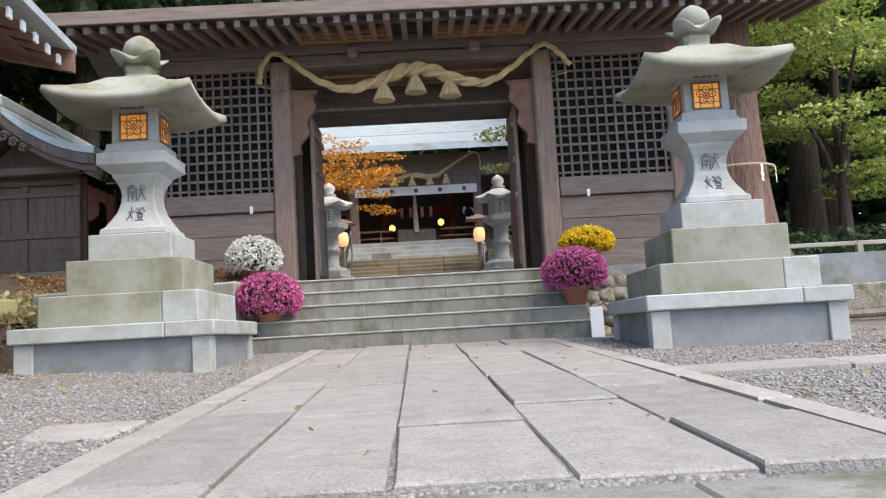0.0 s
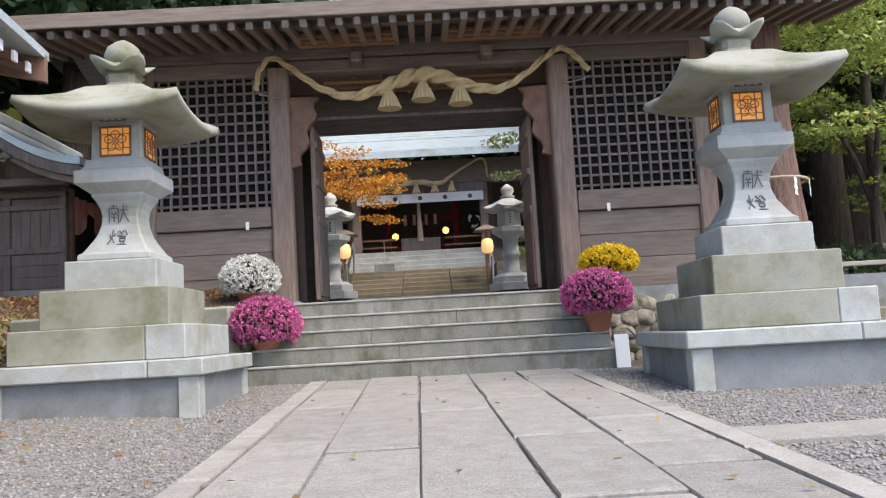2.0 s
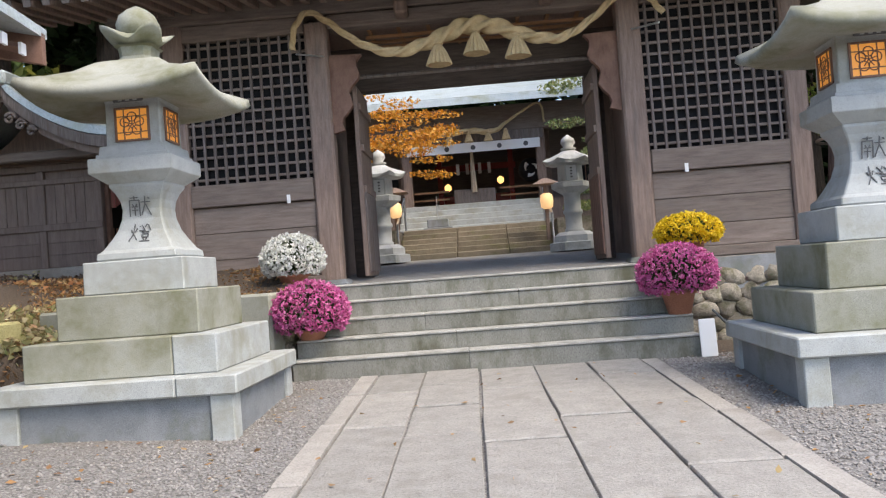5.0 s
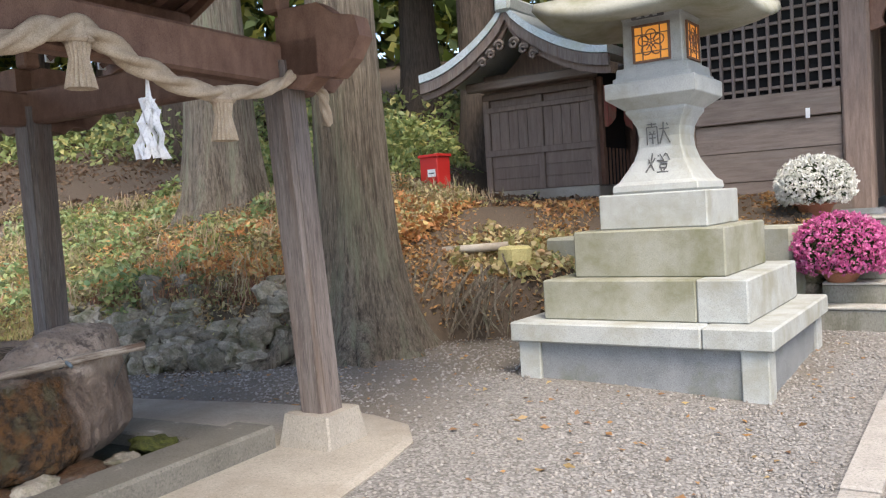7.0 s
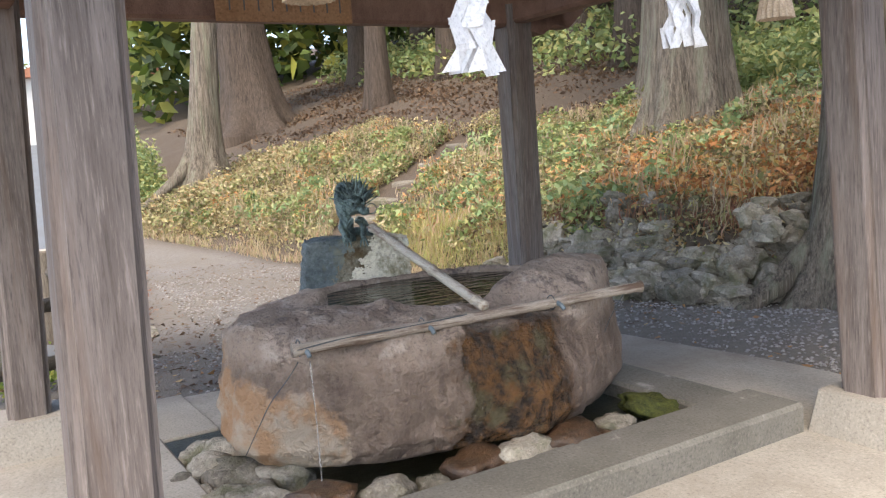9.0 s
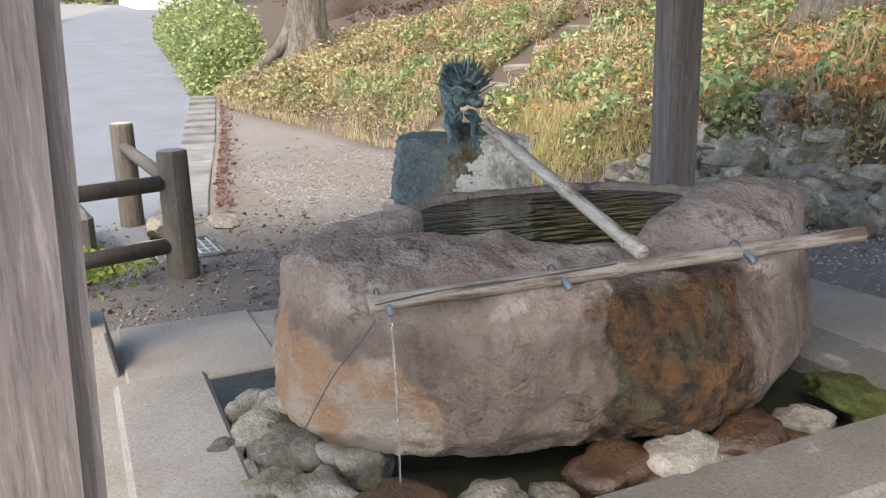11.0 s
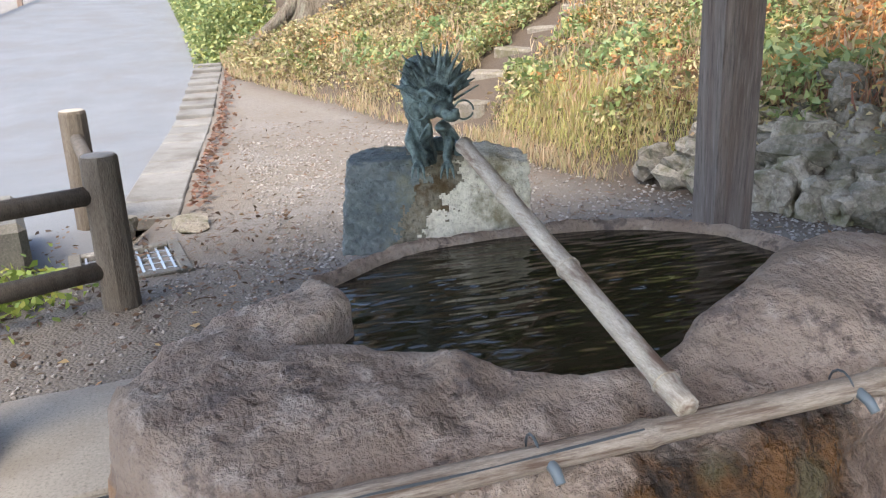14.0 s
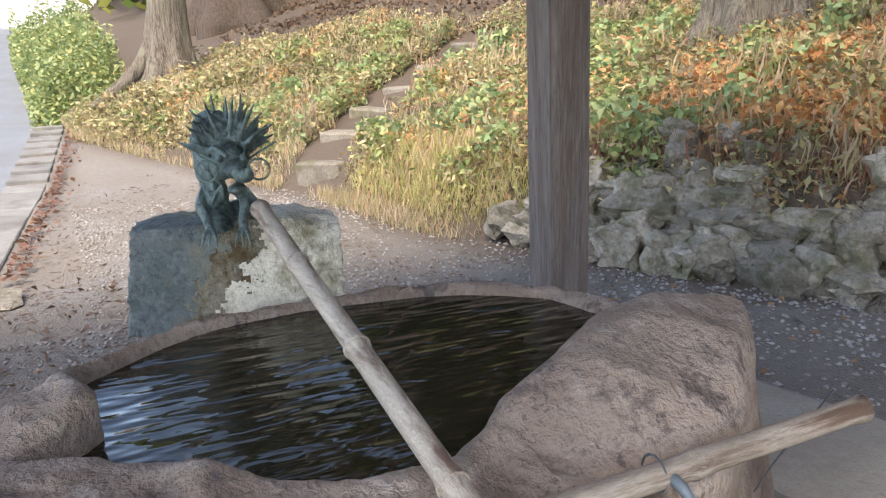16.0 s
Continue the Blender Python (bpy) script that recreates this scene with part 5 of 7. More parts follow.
def pavilion_rope():
    """The rope runs along the side that faces the path."""
    ro = thing("straw_rope", PAV, "pale twisted straw rope with tassels along the pavilion beam", "sacred rope")
    x = 1.40
    ctrl = [(x + 0.02, 1.86, 2.06), (x + 0.05, 1.76, 2.28), (x, 1.60, 2.36), (x, 1.30, 2.24), (x, 0.80, 2.18), (x, 0.38, 2.27), (x, 0.02, 2.40), (x, -0.38, 2.27), (x, -0.85, 2.18), (x, -1.3, 2.24), (x, -1.60, 2.36), (x + 0.05, -1.76, 2.28), (x + 0.02, -1.86, 2.06)]
    part("rope", tube(curve_pts(ctrl, 420), lambda f: 0.028 + 0.022 * math.exp(-((f - 0.5) / 0.22) ** 2), 18, None, 0.30, 3, 0.34), ROPE_PALE, ro, "", True)
    for y, z in ((0.93, 2.17), (0.03, 2.37), (-1.06, 2.17)):
        straw_tassel(ro, x, y, z, 0.25, 0.068, ROPE_PALE)
    m = PAV
    for y, z, k in ((0.45, 2.19, 0.80), (-0.50, 2.19, 1.0)):
        p = m @ Vector((1.36, y, z - 0.02))
        paper_streamer(tuple(p), 95, k)


pavilion_rope()


def build_apron():
    pts = []
    for i in range(40):
        a = 2 * math.pi * i / 40
        c, s = math.cos(a), math.sin(a)
        r = 1 / ((abs(c) / (2.06 if c > 0 else 1.80)) ** 6 + (abs(s) / 2.42) ** 6) ** (1 / 6)
        r *= 1 + 0.03 * math.sin(5 * a + 1)
        pts.append((r * c, r * s))
    bm = loft([[(x, y, -0.2) for x, y in pts], [(x, y, 0.0) for x, y in pts], [(x * 0.97, y * 0.98, 0.016) for x, y in pts]])
    ap = tagged(part("floor", bm, CONCRETE), "worn concrete apron under the pavilion", "floor", kind="structure")
    ap.matrix_basis = PAV
    kb = thing("basin_kerb", PAV, "low weathered concrete kerb around the basin pit", "kerb")
    part("kerb", box(0.79, 1.133, -1.53, 1.48, -0.05, 0.16, 0.02), CONCRETE_OLD, kb)
    part("kerb", box(-0.73, 0.786, -1.53, -1.17, -0.05, 0.15, 0.02), CONCRETE, kb)
    part("kerb", box(-1.0, 0.786, 1.16, 1.48, -0.05, 0.12, 0.02), CONCRETE_OLD, kb)
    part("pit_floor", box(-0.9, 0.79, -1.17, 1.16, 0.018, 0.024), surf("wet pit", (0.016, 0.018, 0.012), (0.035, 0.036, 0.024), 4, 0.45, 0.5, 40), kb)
    part("step_slab", box(-1.76, -0.92, -1.47, -0.80, 0.0, 0.034, 0.01), CONCRETE, kb)


build_apron()


# the basin: rings in polar form about its middle
BC = Vector((-5.78, 4.80, 0.0))
OUT = [(-180, 0.78), (-160, 0.77), (-145, 0.74), (-124, 0.74), (-110, 0.84), (-96, 1.02), (-86, 1.12), (-74, 1.13), (-60, 1.05), (-48, 0.94), (-25, 0.77), (0, 0.69), (25, 0.74), (48, 0.85), (64, 0.92), (80, 1.07), (92, 1.05), (104, 1.0), (118, 1.0), (134, 0.94), (155, 0.83), (180, 0.78)]
INN = [(-180, 0.69), (-160, 0.68), (-145, 0.66), (-126, 0.68), (-114, 0.60), (-106, 0.535), (-99, 0.52), (-93, 0.555), (-86, 0.655), (-77, 0.53), (-66, 0.455), (-50, 0.445), (-43, 0.43), (-21, 0.40), (-5, 0.38), (19, 0.36), (39, 0.36), (60, 0.45), (78, 0.55), (90, 0.70), (103, 0.86), (118, 0.90), (134, 0.84), (155, 0.74), (180, 0.69)]
RIM = [(-180, 0.710), (-150, 0.718), (-128, 0.735), (-112, 0.778), (-100, 0.792), (-92, 0.768), (-86, 0.730), (-76, 0.738), (-60, 0.745), (-50, 0.772), (-40, 0.738), (-22, 0.715), (0, 0.715), (14, 0.705), (30, 0.740), (48, 0.795), (66, 0.822), (80, 0.812), (92, 0.765), (104, 0.725), (130, 0.715), (180, 0.710)]


def polar(tab, a):
    return float(np.interp(a, [t[0] for t in tab], [t[1] for t in tab]))


def build_basin():
    ba = thing("stone_basin", (0, 0, 0), "hollowed brown boulder basin full of water", "water basin")
    n, rows = 300, 84
    rings = [[] for _ in range(rows)]
    for i in range(n):
        a = -180 + 360 * i / n
        c, s = math.cos(radians(a)), math.sin(radians(a))
        ro, ri, rz = polar(OUT, a), polar(INN, a), polar(RIM, a)
        ri = min(ri, ro - 0.06)
        hump = ease(28, 50, a) * (1 - ease(80, 104, a))
        shoulder = ease(-135, -115, a) * (1 - ease(-72, -45, a))
        zo = max(rz, 0.79 * shoulder) - 0.07 - (1 - hump) * 0.05 + 0.045 * shoulder
        belly = 1 + 0.10 * math.exp(-((a - 15) / 30) ** 2)
        prof = [(ro * 0.74, 0.07), (ro * 0.92 * belly, 0.12), (ro * 0.99 * belly, 0.20), (ro * belly, 0.34), (ro * 0.985 * (1 + 0.6 * (belly - 1)), 0.46), (ro * 0.97, 0.56), (ro * 0.955, zo - 0.03), (ro * 0.92, zo + 0.02 + 0.02 * hump)]
        for f in (0.2, 0.4, 0.6, 0.8):
            r = ro * 0.92 + (ri + 0.03 - ro * 0.92) * f
            prof.append((r, zo + 0.02 + 0.02 * hump + (rz - zo - 0.02 + 0.05 * hump * math.sin(f * 3.14)) * f ** 0.9))
        prof += [(ri + 0.02, rz), (ri, rz - 0.02), (ri - 0.005, rz - 0.06), (ri - 0.01, 0.60), (ri * 0.93, 0.50), (ri * 0.75, 0.40), (ri * 0.3, 0.36)]
        cum = [0.0]
        for (r0, z0), (r1, z1) in zip(prof, prof[1:]):
            cum.append(cum[-1] + math.hypot(r1 - r0, z1 - z0))
        inner = cum[12] / cum[-1]
        for k in range(rows):
            f = k / (rows - 1)
            d = f * cum[-1]
            r, z = float(np.interp(d, cum, [q[0] for q in prof])), float(np.interp(d, cum, [q[1] for q in prof]))
            p = Vector((BC.x + r * c, BC.y + r * s, z))
            q = p * 2.2
            amt = 1.0 if f < inner - 0.03 else 0.35
            lump = 0.040 * noise.noise(q) + 0.026 * noise.noise(q * 2.3 + Vector((7, 0, 0)))
            chip = 0.026 * abs(noise.noise(q * 3.9)) + 0.016 * abs(noise.noise(q * 9.5)) + 0.006 * noise.noise(q * 19) + 0.004 * noise.noise(q * 37)
            top = ease(0.50, 0.66, z) if f < inner + 0.02 else 0.1
            smooth_right = 1 - 0.55 * hump
            p += Vector((c * (1 - top * 0.7), s * (1 - top * 0.7), top)) * (lump - chip * smooth_right * 1.3) * amt
            rings[k].append(p)
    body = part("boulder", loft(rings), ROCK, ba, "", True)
    wb = bmesh.new()
    ring = [(BC.x + polar(INN, -180 + 360 * i / 90) * 1.0 * math.cos(radians(-180 + 4 * i)), BC.y + polar(INN, -180 + 4 * i) * math.sin(radians(-180 + 4 * i)), 0.672) for i in range(90)]
    vs = [wb.verts.new(p) for p in ring]
    wb.faces.new(vs)
    part("water", wb, WATER, ba, "dark rippled clear water")
    return ba


WATER = bpy.data.materials.new("water")
WATER.use_nodes = True


def build_water(m):
    n, l = m.node_tree.nodes, m.node_tree.links
    p = n["Principled BSDF"]
    p.inputs["Base Color"].default_value = (0.028, 0.022, 0.012, 1)
    p.inputs["Roughness"].default_value = 0.04
    p.inputs["IOR"].default_value = 1.333
    p.inputs["Specular IOR Level"].default_value = 0.5
    geo = n.new("ShaderNodeNewGeometry")
    mp = n.new("ShaderNodeMapping")
    mp.inputs["Rotation"].default_value = (0, 0, radians(18))
    mp.inputs["Scale"].default_value = (3.2, 1.0, 1.0)
    l.new(geo.outputs["Position"], mp.inputs["Vector"])
    q = n.new("ShaderNodeTexNoise")
    q.inputs["Scale"].default_value, q.inputs["Detail"].default_value = 6.5, 1.2
    l.new(mp.outputs["Vector"], q.inputs["Vector"])
    bp = n.new("ShaderNodeBump")
    bp.inputs["Strength"].default_value, bp.inputs["Distance"].default_value = 0.55, 0.022
    l.new(q.outputs["Fac"], bp.inputs["Height"])
    l.new(bp.outputs["Normal"], p.inputs["Normal"])


build_water(WATER)
build_basin()


def bamboo(parent, name, a, b, r, nodes, mat=None):
    a, b = Vector(a), Vector(b)
    pts, rad = [], []
    n = 60
    for i in range(n + 1):
        f = i / n
        k = min(abs(f - q) for q in nodes)
        pts.append(a.lerp(b, f))
        rad.append(r * (1 + 0.22 * math.exp(-(k / 0.008) ** 2)))
    return part(name, tube(pts, lambda f: rad[int(round(f * n))], 12), mat or BAMBOO, parent, "", True)


def build_spout():
    sp = thing("bamboo_spout", (-5.85, 4.78, 0.7), "pale bamboo pipe from the dragon's mouth to the basin rim", "bamboo pipe")
    bamboo(sp, "pipe", (-0.61, 0.01, 0.30), (0.68, 0.01, 0.022), 0.0245, (0.0, 0.28, 0.60, 0.94))
    for f in (0.28, 0.60, 0.94):
        c = Vector((-0.61, 0.01, 0.30)).lerp(Vector((0.68, 0.01, 0.022)), f)
        d = Vector((1.29, 0.0, -0.278)).normalized() * 0.004
        part("node_ring", tube([c - d, c + d], 0.0305, 12), BAMBOO, sp)
    di = thing("bamboo_trough", (-5.165, 4.80, 0.672), "split bamboo pipe with grey taps along the basin front", "bamboo pipe")
    bamboo(di, "pipe", (0.0, -0.90, 0.0), (-0.025, 0.89, 0.019), 0.025, (0.0, 0.16, 0.45, 0.75, 1.0), BAMBOO_SPLIT)
    part("split", tube(curve_pts([(0.026, -0.89, 0.004), (0.018, -0.68, 0.020), (0.014, -0.42, 0.022), (0.004, -0.1, 0.030)], 30), lambda f: 0.0015 + 0.002 * abs(math.sin(9 * f)), 4), DARK_PIPE, di)
    for y, z in ((-0.855, 0.0), (-0.30, 0.006), (0.372, 0.013)):
        tp = part("tap", tube([(-0.02, y, z + 0.01), (0.025, y + 0.01, z - 0.010), (0.042, y + 0.012, z - 0.026)], lambda f: 0.0125 - 0.003 * f, 10), TAP_GREY, di, "grey plastic tap", True)
        part("wire", tube([(-0.03 + 0.034 * math.cos(q), y - 0.01, z + 0.034 * math.sin(q)) for q in (0.5 * i for i in range(14))], 0.003, 4), DARK_PIPE, tp)
    wi = [(0.0, -0.88, -0.05), (-0.03, -0.92, -0.12), (-0.02, -1.0, -0.2), (-0.05, -1.05, -0.3), (-0.1, -1.1, -0.42)]
    part("loose_wire", tube(curve_pts(wi, 30), 0.0022, 5), DARK_PIPE, di, "dark loose wire")
    part("loose_wire", tube(curve_pts([(-0.1, 0.9, 0.03), (-0.12, 0.84, -0.05), (-0.16, 0.80, -0.15), (-0.2, 0.78, -0.25)], 24), 0.0022, 5), DARK_PIPE, di, "dark loose wire")
    for y in (-0.86,):
        part("water_stream", tube([(0.056, y + 0.012, -0.04), (0.07, y + 0.015, -0.3), (0.072, y + 0.015, -0.58)], 0.0035, 6), WATER_CLEAR, di, "thin falling stream of water")


WATER_CLEAR = bpy.data.materials.new("falling water")
WATER_CLEAR.use_nodes = True
WATER_CLEAR.node_tree.nodes["Principled BSDF"].inputs["Transmission Weight"].default_value = 0.9
WATER_CLEAR.node_tree.nodes["Principled BSDF"].inputs["Roughness"].default_value = 0.1
build_spout()


def build_dragon():
    """Bronze dragon on its stone block, one plain figure."""
    bm = bmesh.new()
    bmesh.ops.create_cube(bm, size=1.0)
    bmesh.ops.subdivide_edges(bm, edges=bm.edges[:], cuts=84, use_grid_fill=True)
    for v in bm.verts:
        p = v.co
        q = Vector((p.x * 0.28, p.y * 0.67, p.z * 0.33))
        q.y -= 0.10 * (p.z + 0.5) * min(p.y, 0.0)
        q.x -= 0.05 * (p.z + 0.5) * max(0.0, p.x)
        q.z -= 0.06 * max(0.0, p.y - 0.32) * (p.z > 0) * 2
        d = Vector((noise.noise(q * 4.5), noise.noise(q * 4.5 + Vector((3, 0, 0))), noise.noise(q * 4.5 + Vector((0, 7, 0)))))
        ridge = abs(noise.noise(Vector((q.x * 9, q.y * 5, q.z * 14)))) * 0.9 + 0.5 * abs(noise.noise(q * 24)) + 0.25 * noise.noise(q * 55)
        out = Vector((p.x ** 5, p.y ** 5, p.z ** 5)) * 32
        v.co = q + d * 0.014 - out * 0.022 * ridge
    bl = single("stone_block", bm, ROCK_BLUE, pose(-6.735, 4.755, 0.775, 0, 0, -11.5), "blue-grey stone block with a pale cream corner behind the basin", "stone block", smooth=True)
    bl.data.materials.append(CREAM_STONE)
    bl.data.materials.append(LICHEN_STONE)
    for f in bl.data.polygons:
        q = f.center
        w = q.y - 0.30 * q.z + 0.09 * noise.noise(q * 7) + 0.06 * noise.noise(q * 19) + 0.05 * noise.noise(q * 60)
        # Cream at the right end, brown in the middle, blue-grey at the left.
        f.material_index = 1 if w > 0.04 else 2 if w > -0.10 else 0
    b = bmesh.new()
    scales = dict(twist=1.05, lobes=9, depth=0.09)

    def lump(c, rx, ry, rz, sub=3):
        bmesh.ops.create_icosphere(b, subdivisions=sub, radius=1.0, matrix=Matrix.Translation(c) @ Matrix.Diagonal((rx, ry, rz, 1)))

    # body rising from the block, looping back behind the head
    body = curve_pts([(0.0, -0.035, -0.03), (0.0, -0.045, 0.05), (-0.02, -0.055, 0.12), (-0.045, -0.078, 0.19), (-0.06, -0.080, 0.25), (-0.05, -0.055, 0.285), (-0.02, -0.01, 0.275), (0.01, 0.02, 0.235)], 64)
    tube(body, lambda f: 0.046 - 0.006 * f + 0.003 * math.sin(f * 40), 18, b, **scales)
    tube(curve_pts([(-0.02, -0.03, 0.0), (-0.09, -0.02, 0.015), (-0.10, 0.08, 0.015), (-0.03, 0.12, 0.012), (0.02, 0.09, 0.01)], 30), lambda f: 0.038 - 0.026 * f, 10, b, **scales)
    # head: skull, brow, cheeks, snout, jaws
    lump((0.02, 0.025, 0.195), 0.062, 0.062, 0.055)
    lump((0.045, 0.0, 0.17), 0.04, 0.045, 0.04)
    lump((0.08, 0.055, 0.165), 0.055, 0.042, 0.028)
    lump((0.125, 0.085, 0.152), 0.030, 0.034, 0.022)
    lump((0.06, 0.045, 0.105), 0.05, 0.03, 0.016)
    for s in (-1, 1):
        lump((0.14, 0.088 + s * 0.018, 0.168), 0.012, 0.011, 0.010, 2)
        lump((0.075, 0.04 + s * 0.040, 0.198), 0.018, 0.014, 0.014, 2)
        tube(curve_pts([(0.03, 0.03 + s * 0.062, 0.215), (0.07, 0.042 + s * 0.05, 0.222), (0.11, 0.06 + s * 0.028, 0.205)], 10), lambda f: 0.014 - 0.008 * f, 7, b)
        # horns and curled whiskers
        tube(curve_pts([(0.01, 0.02 + s * 0.03, 0.235), (-0.01, 0.02 + s * 0.042, 0.30), (-0.03, 0.015 + s * 0.05, 0.372)], 10), lambda f: 0.011 * (1 - f) + 0.003, 7, b)
        tube([(0.10, 0.045 + s * (0.085 + 0.036 * math.cos(q)), 0.165 + 0.030 * math.sin(q)) for q in (0.37 * i - 2.2 * s for i in range(18))], 0.0042, 6, b)
        tube(curve_pts([(0.06, 0.03 + s * 0.06, 0.19), (0.05, 0.03 + s * 0.10, 0.21), (0.04, 0.03 + s * 0.155, 0.235)], 10), lambda f: 0.0055 - 0.002 * f, 6, b)
        # forelegs with claws over the front edge
        tube(curve_pts([(-0.01, -0.02 + s * 0.05, 0.10), (0.04, -0.01 + s * 0.075, 0.06), (0.075, 0.0 + s * 0.06, 0.02), (0.10, 0.01 + s * 0.055, -0.01)], 16), lambda f: 0.024 - 0.009 * f, 9, b, **scales)
        for k in (-1.0, 0.0, 1.0):
            tube([(0.095, 0.01 + s * 0.055, 0.0), (0.125, 0.01 + s * 0.055 + 0.018 * k, -0.015), (0.14, 0.01 + s * 0.055 + 0.026 * k, -0.05)], lambda f: 0.009 * (1 - f) + 0.003, 6, b)
        for k in range(6):
            tube(curve_pts([(0.06, 0.03 + s * 0.03, 0.115 - 0.006 * k), (0.06 - 0.008 * k, 0.03 + s * (0.055 + 0.004 * k), 0.095 - 0.008 * k), (0.05 - 0.008 * k, 0.03 + s * (0.075 + 0.006 * k), 0.065 - 0.010 * k)], 6), lambda f: 0.007 * (1 - f) + 0.0025, 6, b)
    # mane swept back and up in flat pointed locks
    rs = random.Random(3)
    for i in range(46):
        a = rs.uniform(-1.7, 1.7)
        base = Vector((-0.015 + 0.05 * rs.random(), 0.015 + 0.055 * math.sin(a), 0.20 + 0.045 * math.cos(a)))
        d = Vector((rs.uniform(-0.55, 0.05), math.sin(a) * 0.85 - 0.12, 0.30 + math.cos(a) * 0.65)).normalized() * rs.uniform(0.07, 0.135)
        tube([base, base + d * 0.5 + Vector((0.010, 0, 0.006)), base + d], lambda f: 0.0125 * (1 - f) + 0.0024, 6, b)
    dr = single("dragon_spout", b, BRONZE, pose(-6.62, 4.735, 0.945, 0, 0, -22) @ Matrix.Diagonal((1, 0.86, 1, 1)), "green patinated bronze dragon holding a bamboo pipe in its mouth", "statue", smooth=True)
    fuse = dr.modifiers.new("cast", "REMESH")
    fuse.mode, fuse.voxel_size, fuse.use_smooth_shade = "VOXEL", 0.0032, True
    return dr


LICHEN_STONE = surf("brown lichened stone", (0.15, 0.135, 0.10), (0.30, 0.275, 0.21), 9, 0.85, 1.0, 45, stain=(0.10, 0.07, 0.035), stain_at=(0.48, 0.62), stain_scale=7, depth=0.018)
CREAM_STONE = surf("cream stone", (0.56, 0.51, 0.40), (0.76, 0.72, 0.60), 6, 0.85, 1.0, 45, stain=(0.24, 0.21, 0.13), stain_at=(0.53, 0.66), stain_scale=5, depth=0.02)
build_dragon()


def pit_stones():
    rs = random.Random(12)
    spots = [(-5.55, 3.72, 0.13), (-5.35, 3.62, 0.1), (-5.7, 3.62, 0.12), (-5.2, 3.72, 0.12), (-5.42, 3.9, 0.12), (-5.85, 3.75, 0.13), (-5.05, 3.95, 0.13), (-5.0, 4.2, 0.11), (-5.04, 4.62, 0.13), (-5.02, 4.88, 0.14), (-5.06, 5.15, 0.14), (-5.1, 5.42, 0.1), (-5.0, 4.02, 0.08), (-5.6, 3.85, 0.09), (-5.95, 3.62, 0.1), (-5.2, 3.55, 0.08), (-5.48, 3.55, 0.07), (-5.62, 3.5, 0.08), (-5.3, 3.78, 0.07), (-5.78, 3.9, 0.08), (-5.12, 3.85, 0.06), (-5.0, 4.4, 0.07), (-4.98, 4.75, 0.07), (-4.99, 5.02, 0.06), (-5.0, 5.3, 0.08)]
    for i, (x, y, r) in enumerate(spots):
        wet = x > -5.1 and i % 2 == 0
        r *= 0.86
        single("stone", boulder(r * 1.25, r, r * 0.68, i + 20, 3, 0.34), ROCK_RUST if wet else WALL_ROCK, pose(x, y, 0.02 + r * 0.3, 0, 0, rs.uniform(0, 180)), "wet rust-brown stone under the basin" if wet else "grey angular stone in the basin pit", "stone", "stones under the basin", smooth=True)
    single("moss_mound", boulder(0.17, 0.13, 0.055, 5, 4, 0.5), MOSS, pose(-5.18, 5.72, 0.06), "bright yellow-green moss at the foot of the basin", "moss", kind="stuff", smooth=True)


pit_stones()


